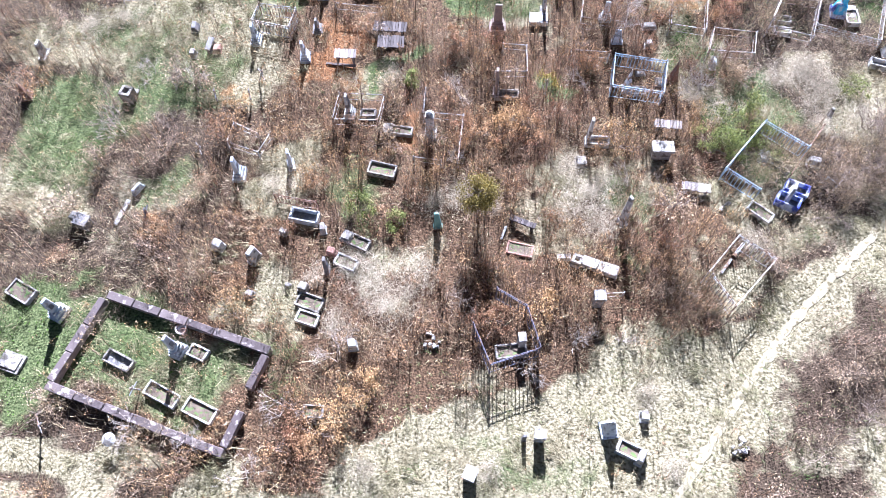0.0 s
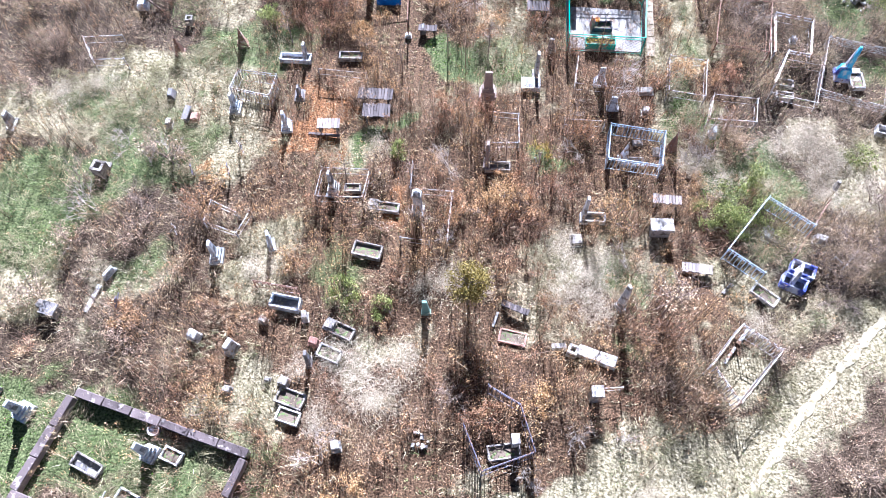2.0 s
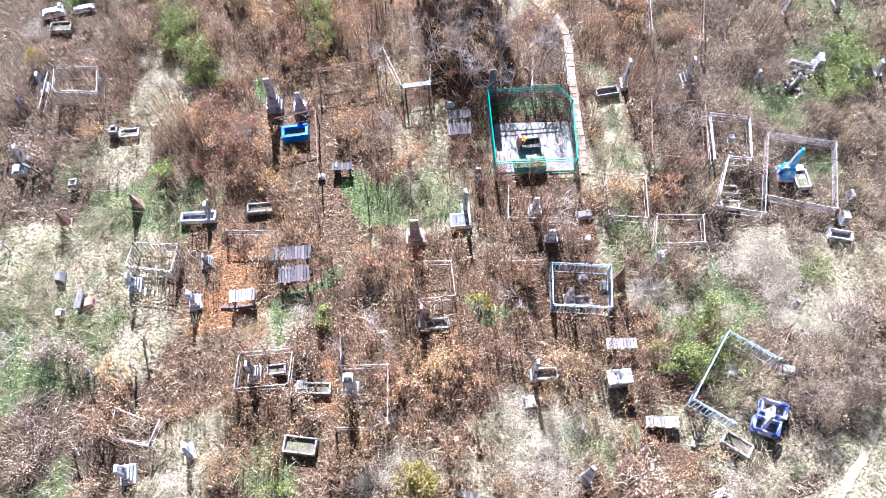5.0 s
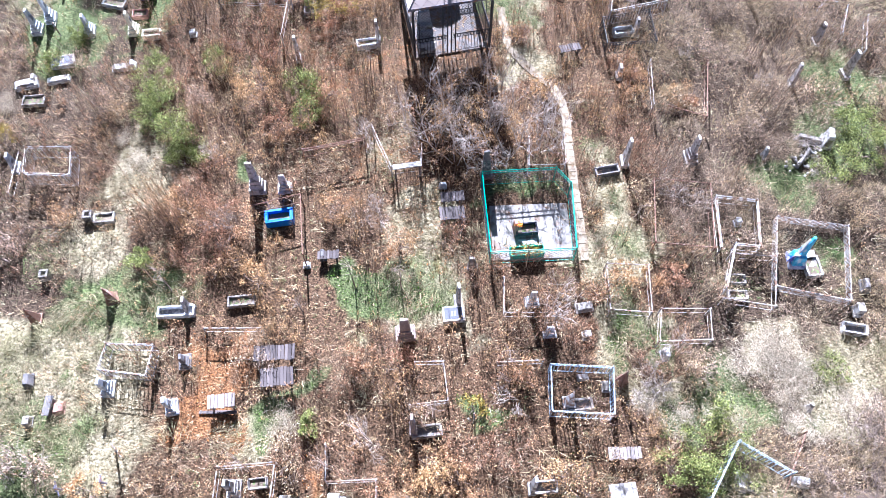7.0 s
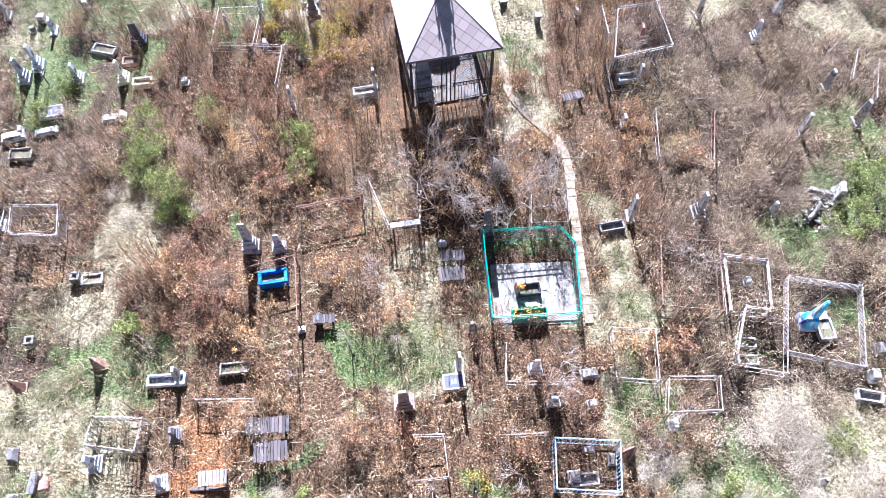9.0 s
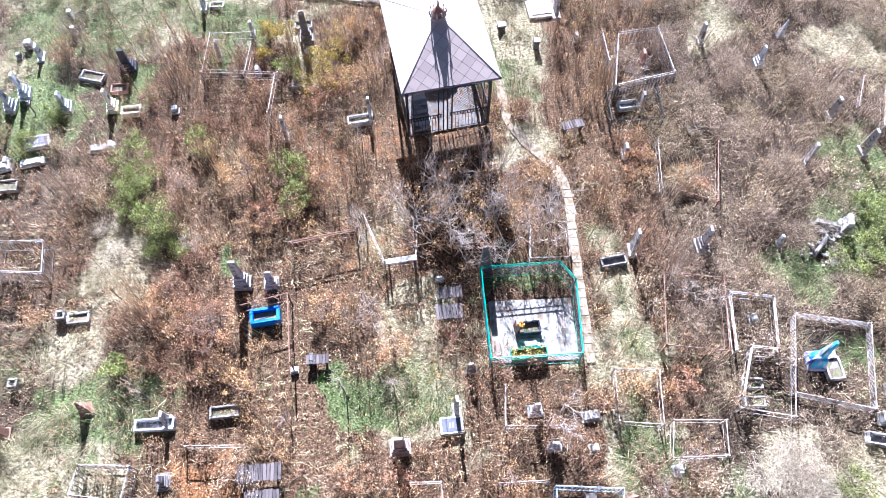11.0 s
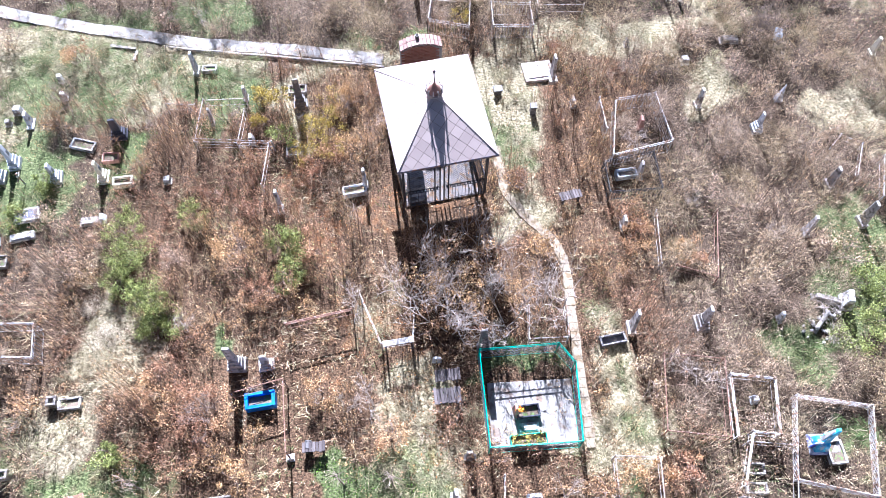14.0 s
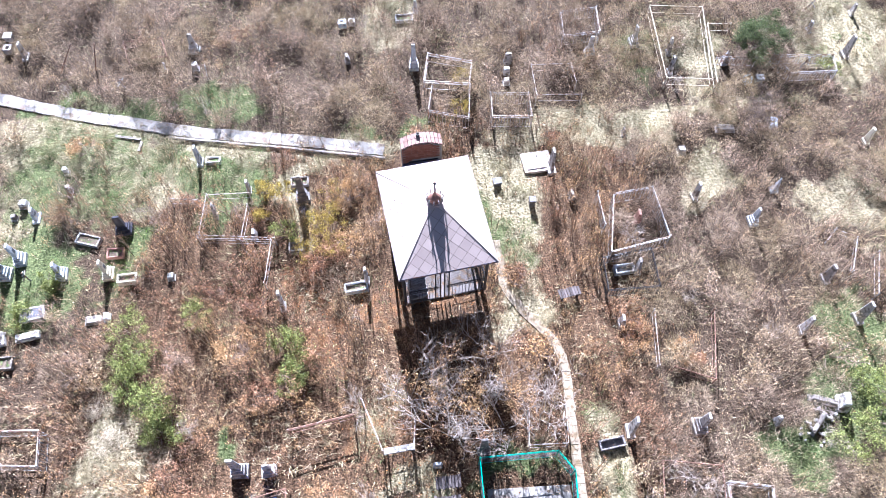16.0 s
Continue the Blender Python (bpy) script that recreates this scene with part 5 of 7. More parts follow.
block(7.31, 19.59, 0.26, 0.26, 0.30, 0, CONCRETE, 'block')
fence([(5.94, 18.59), (7.75, 18.33), (7.52, 16.95), (5.76, 17.22)], 0.75, BLUEMETAL, 'lace', True)
sheet_obelisk(6.39, 17.58, 1.08, 0.36, WHITEMETAL, 0)
block(6.94, 18.30, 0.34, 0.22, 0.12, 0, CONCRETE, 'framed')
block(7.55, 17.95, 0.22, 0.36, 0.12, 0, CONCRETE, 'framed')
bed(6.68, 17.47, 0.80, 0.36, 0, CONCRETE, 0.20, 'dark')
sheet_obelisk(8.05, 18.05, 1.10, 0.36, RUST, 30)
fence([(4.39, 18.84), (5.76, 18.78)], 0.60, WHITEMETAL, 'rail', False)
fence([(1.95, 19.12), (2.80, 19.06), (2.83, 17.87), (1.67, 17.84)], 0.50, WHITEMETAL, 'rail', False)
bed(2.13, 17.13, 0.90, 0.36, 0, CONCRETE, 0.20, 'dark')
stele(1.75, 17.24, 1.28, 0.36, 'slab', BROWNSTONE, 0)
short_posts(3.51, 17.27, WHITEMETAL)
bed(5.28, 15.25, 0.75, 0.36, 0, WHITEWASH, 0.25, 'dark')
stele(4.92, 15.24, 1.36, 0.30, 'slab', WHITEWASH, 0)
block(4.69, 14.43, 0.36, 0.40, 0.20, 5, CONCRETE, 'block')
stele(5.93, 12.13, 1.68, 0.30, 'slab', WHITEWASH, 30)
block(7.38, 14.86, 0.74, 0.46, 0.55, 2, PALESTONE, 'lid')
plank_table(7.68, 15.92, 0.95, 0.34, 0.35, -6, PALEWOOD)
plank_table(8.42, 13.51, 0.95, 0.34, 0.25, -6, PALEWOOD)
stele(-0.04, 11.77, 0.92, 0.26, 'slab', GREENSTONE, 90)
bed(2.63, 11.06, 0.85, 0.45, -10, REDSTONE, 0.10, 'soil')
loose_plank(2.03, 11.39, 2.17, 11.87, 0.08, WHITEWASH)
plank_table(2.70, 11.94, 0.90, 0.20, 0.30, -22, GREYWOOD)
# east side
fence([(12.10, 14.87), (10.82, 15.88), (9.28, 13.95), (10.28, 13.18)], 0.80, BLUEMETAL, 'bars', False)
stele(10.85, 14.87, 0.35, 0.50, 'plate', WHITEWASH, -25)
bed(11.22, 14.60, 1.00, 0.30, -30, CONCRETE, 0.20, 'dark')
block(12.49, 14.70, 0.40, 0.25, 0.35, -20, WHITEWASH, 'block')
fence([(11.49, 13.98), (12.91, 15.98)], 0.50, RUST, 'rail', False)
fence([(12.71, 13.98), (13.00, 13.69), (13.48, 14.23)], 0.40, WHITEMETAL, 'rail', False)
bed(11.72, 13.58, 0.75, 0.45, -25, BLUEWHITE, 0.35, 'dark')
bed(11.38, 13.12, 0.75, 0.45, -25, BLUEWHITE, 0.35, 'dark')
stele(11.41, 13.32, 0.78, 0.60, 'slab', WHITEWASH, -25)
bed(10.45, 12.71, 0.85, 0.42, -38, WHITEWASH, 0.20, 'soil')
loose_plank(9.18, 12.75, 9.51, 13.08, 0.12, CONCRETE)
fence([(8.30, 10.15), (9.36, 11.44), (10.44, 10.71), (9.00, 9.08), (8.41, 10.11)], 0.85, WHITEMETAL, 'bars', False)
clear(9.4, 10.4, 1.1)
loose_plank(8.95, 10.49, 9.33, 11.00, 0.08, WHITEMETAL)
loose_plank(9.43, 11.11, 9.79, 11.58, 0.1, WHITEMETAL)
fence([(10.39, 24.62), (12.21, 24.26), (11.73, 21.88), (9.91, 22.27)], 0.75, RUST, 'rail', True)
fence([(11.95, 21.86), (12.28, 23.76), (13.58, 23.48), (13.22, 21.79), (12.44, 21.97), (11.77, 20.51)], 0.75, WHITEMETAL, 'double', False)
fence([(12.29, 21.72), (13.65, 21.46), (13.13, 19.80), (11.62, 20.23)], 0.60, GREYMETAL, 'rail', False)
bed(12.38, 21.01, 0.62, 0.34, -8, CONCRETE, 0.20, 'soil')
bed(12.29, 20.46, 0.62, 0.32, -8, WHITEWASH, 0.20, 'soil')
block(13.02, 23.04, 0.20, 0.24, 0.30, 0, BLUEGREY, 'block')
fence([(14.21, 22.97), (16.42, 22.41), (15.61, 19.80), (13.44, 20.54)], 0.45, GREYMETAL, 'lattice', True)
bed(14.97, 21.21, 0.50, 0.70, 0, WHITEWASH, 0.20, 'soil')
fence([(8.25, 21.74), (9.55, 21.57), (9.32, 19.96), (8.06, 20.18)], 0.60, GREYMETAL, 'rail', True)
fence([(9.62, 20.06), (11.11, 19.92), (10.92, 18.93), (9.33, 19.03)], 0.60, GREYMETAL, 'rail', True)
block(9.54, 18.73, 0.20, 0.30, 0.40, 0, BLUEGREY, 'block')
block(15.90, 19.59, 0.26, 0.34, 0.40, -10, WHITEWASH, 'block')
bed(15.57, 18.99, 0.75, 0.36, -18, WHITEWASH, 0.25, 'dark')
stele(16.41, 20.38, 0.44, 0.40, 'plate', DARKSTONE, -10)
stele(13.39, 16.73, 0.40, 0.20, 'slab', WHITEWASH, 0)
stele(9.76, 25.78, 1.34, 0.40, 'slab', PALESTONE, 0)
bed(9.08, 25.44, 0.85, 0.34, 5, DARKSTONE, 0.25, 'dark')
stele(12.05, 25.68, 1.38, 0.45, 'stepped', PALESTONE, 0)
stele(14.67, 25.56, 0.54, 0.24, 'slab', WHITEWASH, 0)
stele(17.01, 25.90, 0.82, 0.50, 'plate', WHITEWASH, -15)
block(16.05, 25.35, 0.90, 0.12, 0.20, 40, CONCRETE, 'block')
block(16.46, 26.06, 0.90, 0.20, 0.25, -20, CONCRETE, 'block')
stele(19.18, 25.54, 0.58, 0.40, 'slab', PALESTONE, 0)
# clearing by the track
block(3.20, 5.09, 0.34, 0.30, 0.62, -8, PALESTONE, 'lid')
sheet_obelisk(5.19, 5.41, 1.06, 0.50, BLUEGREY, 10)
block(1.27, 3.94, 0.36, 0.40, 0.55, -20, PALESTONE, 'lid')
block(6.23, 5.83, 0.24, 0.30, 0.30, -3, WHITEWASH, 'block')
bed(5.78, 4.82, 0.80, 0.42, -25, WHITEWASH, 0.25, 'soil')
block(6.04, 4.65, 0.20, 0.40, 0.42, -25, PALESTONE, 'block')
block(2.77, 5.03, 0.12, 0.12, 0.50, 0, DARKSTONE, 'block')
fence([(1.22, 8.14), (1.74, 6.93), (3.19, 7.50), (2.79, 8.79), (1.89, 9.30)], 0.95, DARKMETAL, 'bars', False)
block(2.67, 7.87, 0.24, 0.30, 0.75, 10, PALESTONE, 'lid')
bed(2.38, 7.62, 0.95, 0.45, 8, CONCRETE, 0.20, 'soil')
block(5.01, 9.30, 0.36, 0.34, 0.75, 0, PALESTONE, 'lid')
fence([(5.06, 9.44), (5.78, 9.51)], 0.50, GREYMETAL, 'rail', False)
loose_slab(4.61, 10.74, 5.72, 10.33, 0.4, PALESTONE)
loose_slab(3.81, 10.80, 4.26, 10.82, 0.2, PALESTONE)
block(4.41, 10.64, 0.30, 0.30, 0.40, -25, PALESTONE, 'hollow')
rubble(8.87, 5.06, 0.3, PALESTONE)
rubble(-0.04, 7.84, 0.3, PALESTONE)
rubble(15.7, 25.1, 0.5, PALESTONE)
rubble(16.4, 25.7, 0.4, PALESTONE)
bed(-3.34, 5.52, 0.60, 0.40, 0, CONCRETE, 0.20, 'soil')
block(-2.40, 7.58, 0.26, 0.30, 0.40, 10, WHITEWASH, 'block')
# west group
stele(-11.45, 33.91, 1.14, 0.42, 'stepped', BLUEGREY, 0)
stele(-11.03, 34.47, 1.20, 0.42, 'stepped', BLUEGREY, 0)
stele(-9.46, 33.70, 0.90, 0.42, 'stepped', BLUEGREY, 0)
stele(-7.77, 33.53, 1.04, 0.42, 'stepped', CREAM, 0)
stele(-10.73, 36.26, 0.62, 0.42, 'slab', BLUEGREY, 0)
stele(-12.66, 37.23, 0.72, 0.42, 'slab', PALESTONE, 0)
bed(-7.05, 33.22, 0.70, 0.36, 0, CREAM, 0.28, 'soil')
bed(-8.66, 35.03, 0.90, 0.42, -20, WHITEWASH, 0.20, 'soil')
stele(-7.38, 35.37, 1.02, 0.50, 'stepped', BLACKSTONE, 90)
bed(-7.60, 34.36, 0.60, 0.40, 0, REDSTONE, 0.20, 'soil')
stele(-7.64, 31.78, 0.36, 0.30, 'plate', BLUEGREY, 0)
block(-8.10, 31.76, 0.60, 0.30, 0.12, 0, CONCRETE, 'block')
bed(-10.28, 32.20, 0.85, 0.50, 8, WHITEWASH, 0.20, 'panel')
block(-10.33, 31.36, 0.80, 0.30, 0.18, 8, WHITEWASH, 'framed')
block(-11.47, 31.23, 0.80, 0.36, 0.25, 8, WHITEWASH, 'framed')
stele(-11.23, 31.46, 0.35, 0.30, 'plate', CONCRETE, 0)
bed(-11.07, 30.44, 0.80, 0.45, 0, CONCRETE, 0.20, 'soil')
block(-5.50, 33.15, 0.24, 0.24, 0.25, 0, WHITEWASH, 'block')
cross(-10.59, 33.60, 0.80, WHITEMETAL, 0, 5)
block(-9.62, 37.36, 0.20, 0.20, 0.40, 0, WHITEWASH, 'block')
block(-9.86, 38.23, 0.20, 0.20, 0.40, 0, WHITEWASH, 'block')
block(-11.29, 36.89, 0.30, 0.30, 0.30, 0, WHITEWASH, 'block')
block(-11.56, 36.34, 0.20, 0.20, 0.25, 0, WHITEWASH, 'block')
# around the pavilion
fence([(11.05, 34.47), (12.56, 34.61), (12.68, 32.42), (10.42, 32.04)], 0.85, WHITEMETAL, 'bars', True)
fence([(10.46, 34.62), (10.45, 33.20)], 0.80, WHITEMETAL, 'mesh', False)
stele(11.93, 33.69, 0.72, 0.30, 'plate', REDSTONE, 0)
fence([(10.10, 31.93), (10.04, 30.64), (11.89, 30.61), (11.95, 32.14)], 0.65, BLACKMETAL, 'bars', True)
bed(10.93, 31.63, 0.75, 0.36, 3, BLUEGREY, 0.25, 'dark')
stele(11.39, 31.56, 0.80, 0.36, 'slab', PALESTONE, 0)
plank_table(8.71, 30.84, 0.80, 0.34, 0.35, 8, GREYWOOD)
fence([(11.46, 29.74), (11.15, 27.76)], 0.60, GREYMETAL, 'rail', False)
stele(10.34, 29.54, 0.80, 0.30, 'plate', PALESTONE, 0)
stele(16.60, 28.61, 1.08, 0.30, 'slab', PALESTONE, 0)
stele(18.12, 30.44, 1.02, 0.36, 'slab', PALESTONE, 0)
stele(18.70, 28.80, 1.26, 0.40, 'slab', PALESTONE, 0)
stele(14.34, 34.39, 1.00, 0.34, 'slab', WHITEWASH, 0)
stele(16.25, 33.11, 1.00, 0.36, 'stepped', BLUEGREY, 0)
sheet_obelisk(17.53, 34.41, 0.84, 0.30, BLUEGREY, 0)
stele(22.84, 40.83, 1.18, 0.40, 'slab', PALESTONE, 0)
stele(21.99, 36.27, 0.84, 0.30, 'slab', CREAM, 0)
fence([(19.06, 30.51), (19.75, 31.84), (19.10, 32.28), (18.61, 31.85)], 0.40, WHITEMETAL, 'rail', False)
fence([(20.17, 31.09), (19.50, 29.46)], 0.60, WHITEMETAL, 'rail', False)
fence([(13.54, 29.50), (12.88, 27.04), (11.65, 27.63)], 0.60, RUST, 'rail', False)
block(8.58, 36.71, 1.15, 0.95, 0.16, 0, PINKCONCRETE, 'framed')
stele(9.08, 36.36, 1.20, 0.50, 'slab', PALESTONE, 0)
block(8.05, 34.80, 0.26, 0.26, 0.45, 0, DARKSTONE, 'lid')
stele(9.62, 34.97, 0.54, 0.30, 'plate', CONCRETE, 0)
block(6.86, 35.87, 0.35, 0.30, 0.30, 0, DARKSTONE, 'lid')
bed(1.16, 31.96, 0.85, 0.36, 5, BLUEGREY, 0.28, 'soil')
stele(1.55, 32.19, 1.04, 0.30, 'slab', WHITEWASH, 0)
stele(-1.46, 31.51, 1.24, 0.30, 'slab', WHITEWASH, 0)
stele(-0.65, 35.98, 1.66, 0.42, 'stepped', DARKSTONE, 90)
block(-0.68, 35.41, 0.30, 0.30, 0.30, 0, DARKSTONE, 'block')
bed(-0.94, 33.89, 0.60, 0.40, 0, CONCRETE, 0.20, 'soil')
bed(-0.78, 36.78, 0.70, 0.40, 0, CONCRETE, 0.20, 'soil')
block(-0.67, 35.33, 0.20, 0.20, 0.35, 0, WHITEWASH, 'block')
fence([(-5.60, 36.22), (-4.54, 36.08)], 0.60, WHITEMETAL, 'rail', False)
fence([(-2.64, 36.15), (-4.23, 36.25), (-4.46, 34.37), (-1.79, 34.03), (-2.04, 32.30)], 0.60, GREYMETAL, 'rail', False)
fence([(-2.68, 35.64), (-2.92, 34.15)], 0.60, GREYMETAL, 'rail', False)
stele(-3.97, 35.58, 0.86, 0.24, 'slab', PALESTONE, 0)
stele(-2.74, 36.65, 0.64, 0.30, 'slab', PALESTONE, 0)
stele(-2.50, 34.54, 0.56, 0.30, 'plate', PALESTONE, 0)
stele(-4.67, 38.16, 1.06, 0.36, 'slab', BLUEGREY, 0)
bed(-4.17, 38.18, 0.58, 0.30, -5, WHITEWASH, 0.20, 'soil')
loose_plank(-8.17, 39.89, -7.13, 39.57, 0.1, CONCRETE)
loose_plank(-7.07, 39.48, -7.17, 38.99, 0.1, CONCRETE)
fence([(-4.53, 34.52), (-1.67, 34.09)], 0.60, WHITEMETAL, 'rail', False)
# beyond the north walk
stele(-5.17, 44.17, 1.06, 0.40, 'stepped', WHITEWASH, 90)
cross(-6.41, 43.07, 0.80, WHITEMETAL, 30, 15)
cross(-8.02, 42.46, 0.80, WHITEMETAL, -30, 15)
cross(-4.57, 42.55, 1.00, WHITEMETAL, 10, 10)
block(-5.08, 43.13, 0.26, 0.26, 0.40, 0, WHITEWASH, 'block')
fence([(-8.07, 44.46), (-6.48, 44.52), (-6.17, 43.45), (-7.81, 43.44)], 0.60, RUST, 'rail', True)
stele(-12.39, 44.60, 0.84, 0.40, 'slab', WHITEWASH, 0)
block(-13.28, 45.76, 0.36, 0.36, 0.30, 0, PALESTONE, 'lid')
block(-13.16, 45.02, 0.34, 0.34, 0.30, 0, PALESTONE, 'hollow')
loose_pole(-10.82, 43.56, -10.01, 44.11, 1.1)
loose_pole(-9.35, 43.55, -9.04, 44.00, 1.1)
stele(4.20, 42.16, 1.48, 0.34, 'stepped', BLUEGREY, 90)
stele(4.58, 45.56, 0.66, 0.36, 'slab', PALESTONE, 0)
bed(4.03, 45.06, 0.80, 0.40, 0, WHITEWASH, 0.20, 'soil')
block(1.27, 44.98, 0.36, 0.30, 0.30, 0, BLUEMETAL, 'hollow')
block(1.69, 45.05, 0.30, 0.30, 0.25, 0, WHITEWASH, 'hollow')
stele(1.38, 42.86, 0.52, 0.30, 'plate', PALESTONE, 0)
block(8.01, 40.90, 0.26, 0.26, 0.30, 0, WHITEWASH, 'block')
block(8.10, 41.48, 0.26, 0.26, 0.35, 0, WHITEWASH, 'block')
stele(8.24, 42.04, 0.74, 0.30, 'plate', WHITEWASH, 90)
fence([(4.80, 42.16), (6.59, 41.56), (6.32, 40.36), (4.49, 40.71)], 0.85, GREYMETAL, 'double', True)
fence([(4.81, 40.46), (4.52, 39.17), (6.09, 38.65), (6.35, 40.29)], 0.85, GREYMETAL, 'bars', False)
fence([(7.14, 39.84), (8.67, 39.64), (8.63, 38.45), (7.05, 38.62)], 0.80, GREYMETAL, 'bars', True)
fence([(9.06, 41.21), (10.73, 41.12), (10.76, 40.09)], 0.70, GREYMETAL, 'rail', False)
fence([(9.06, 41.21), (9.02, 39.59), (10.87, 39.44)], 0.70, GREYMETAL, 'rail', False)
fence([(10.87, 44.13), (12.48, 44.23), (12.34, 42.78), (10.75, 42.73)], 0.70, WHITEMETAL, 'bars', True)
fence([(14.83, 43.99), (17.12, 43.67), (16.40, 39.58), (14.51, 39.85)], 0.75, CREAMMETAL, 'rail', True)
fence([(18.10, 42.54), (17.05, 42.65), (16.54, 39.41)], 0.75, CREAMMETAL, 'rail', False)
fence([(19.42, 40.68), (21.93, 40.41), (21.77, 39.54), (19.81, 39.66)], 0.65, WHITEMETAL, 'bars', True)
fence([(17.04, 40.90), (18.69, 40.65), (18.27, 40.13)], 0.60, WHITEMETAL, 'bars', False)
stele(13.89, 42.54, 1.06, 0.42, 'stepped', WHITEWASH, 0)
stele(11.85, 42.20, 1.04, 0.36, 'stepped', BLUEGREY, 90)
stele(15.04, 40.71, 0.96, 0.30, 'slab', WHITEWASH, 0)
stele(15.28, 41.82, 0.92, 0.30, 'slab', WHITEWASH, 0)
sheet_obelisk(17.53, 41.02, 0.80, 0.40, WHITEMETAL, 0)
block(18.66, 39.81, 0.34, 0.30, 0.35, -10, WHITEWASH, 'lid')
block(18.18, 39.86, 0.30, 0.30, 0.35, 0, BLUEMETAL, 'hollow')
cross(22.01, 43.65, 0.90, WHITEMETAL, 20, 15)
stele(21.84, 42.45, 0.54, 0.30, 'slab', BLUEGREY, 0)
stele(24.11, 43.24, 0.58, 0.30, 'slab', PALESTONE, 0)
cross(20.73, 40.41, 0.80, WHITEMETAL, 0, 10)
block(16.52, 37.50, 0.70, 0.30, 0.20, -10, CONCRETE, 'block')
block(18.49, 37.49, 0.30, 0.50, 0.30, -20, BLUEMETAL, 'lid')
stele(12.35, 37.74, 0.35, 0.30, 'slab', DARKSTONE, 0)
block(14.43, 36.60, 0.30, 0.30, 0.30, 0, PALESTONE, 'block')
star_monument(14.52, 21.5)


# ---- shrubs and trees ----
def branch_segments(r, h, trunks, levels, seed):
    """Start, end and thickness of the twigs of a bare shrub."""
    g = np.random.default_rng(seed)
    segs = []

    def grow(p, d, L, rad, level):
        steps = 3
        for i in range(steps):
            d = d + g.normal(size=3) * 0.22
            d[2] += 0.04
            d /= np.linalg.norm(d)
            q = p + d * L / steps
            segs.append((p, q, rad * (1 - 0.25 * i / steps), rad * (1 - 0.25 * (i + 1) / steps)))
            p = q
            if level < levels and i > 0:
                for _ in range(2):
                    e = d + g.normal(size=3) * 0.65
                    e[2] = abs(e[2]) * 0.7
                    e /= np.linalg.norm(e)
                    grow(q, e, L * g.uniform(0.5, 0.75), rad * 0.6, level + 1)
    for i in range(trunks):
        a = g.uniform(0, 2 * np.pi)
        d = np.array([np.cos(a) * r / h * 0.8, np.sin(a) * r / h * 0.8, 1.0])
        grow(np.array([np.cos(a) * 0.06, np.sin(a) * 0.06, -0.03]), d / np.linalg.norm(d), math.hypot(r, h) * g.uniform(0.42, 0.6), 0.017, 0)
    return segs


def segment_mesh(name, segs):
    n = len(segs)
    a, b = np.array([s[0] for s in segs]), np.array([s[1] for s in segs])
    ra, rb = np.array([s[2] for s in segs])[:, None], np.array([s[3] for s in segs])[:, None]
    d = b - a
    d /= np.linalg.norm(d, axis=1, keepdims=True) + 1e-9
    ref = np.where(np.abs(d[:, 2:3]) > 0.9, np.array([[1.0, 0, 0]]), np.array([[0, 0, 1.0]]))
    u = np.cross(d, ref)
    u /= np.linalg.norm(u, axis=1, keepdims=True) + 1e-9
    w = np.cross(d, u)
    rings = []
    for p, r in ((a, ra), (b, rb)):
        for k in range(3):
            t = 2 * math.pi * k / 3
            rings.append(p + r * (u * math.cos(t) + w * math.sin(t)))
    v = np.stack(rings, 1).reshape(-1, 3)
    i = (np.arange(n) * 6)[:, None]
    q = np.concatenate([i + np.array([[k, (k + 1) % 3, 3 + (k + 1) % 3, 3 + k]]) for k in range(3)])
    return quick_mesh(name, v, q)


SHRUBS, HAYS = {}, {}


def bare_shrub(x, y, r, h, mat):
    key = (mat.name, round(h * 2), random.randrange(3))
    words = "leafless shrub with pale tangled twigs" if mat is BARK else "leafless dark brown thicket of twigs"
    g = thing("bare_shrub", x, y, random.uniform(0, 360), words, "shrub", "bare shrubs")
    g.scale = (r, r, h)
    if key not in SHRUBS:
        s = len(SHRUBS) + 3
        segs = branch_segments(1.0, 1.0, 3, 3, s)
        thick = [q for q in segs if q[2] > 0.0085]
        fine = [q for q in segs if q[2] <= 0.0085]
        SHRUBS[key] = (segment_mesh("branch_frame", thick), segment_mesh("twig_mass", fine))
    link_mesh("branch_frame", SHRUBS[key][0], mat, g)
    tagged(link_mesh("twig_mass", SHRUBS[key][1], mat, g), kind="stuff")


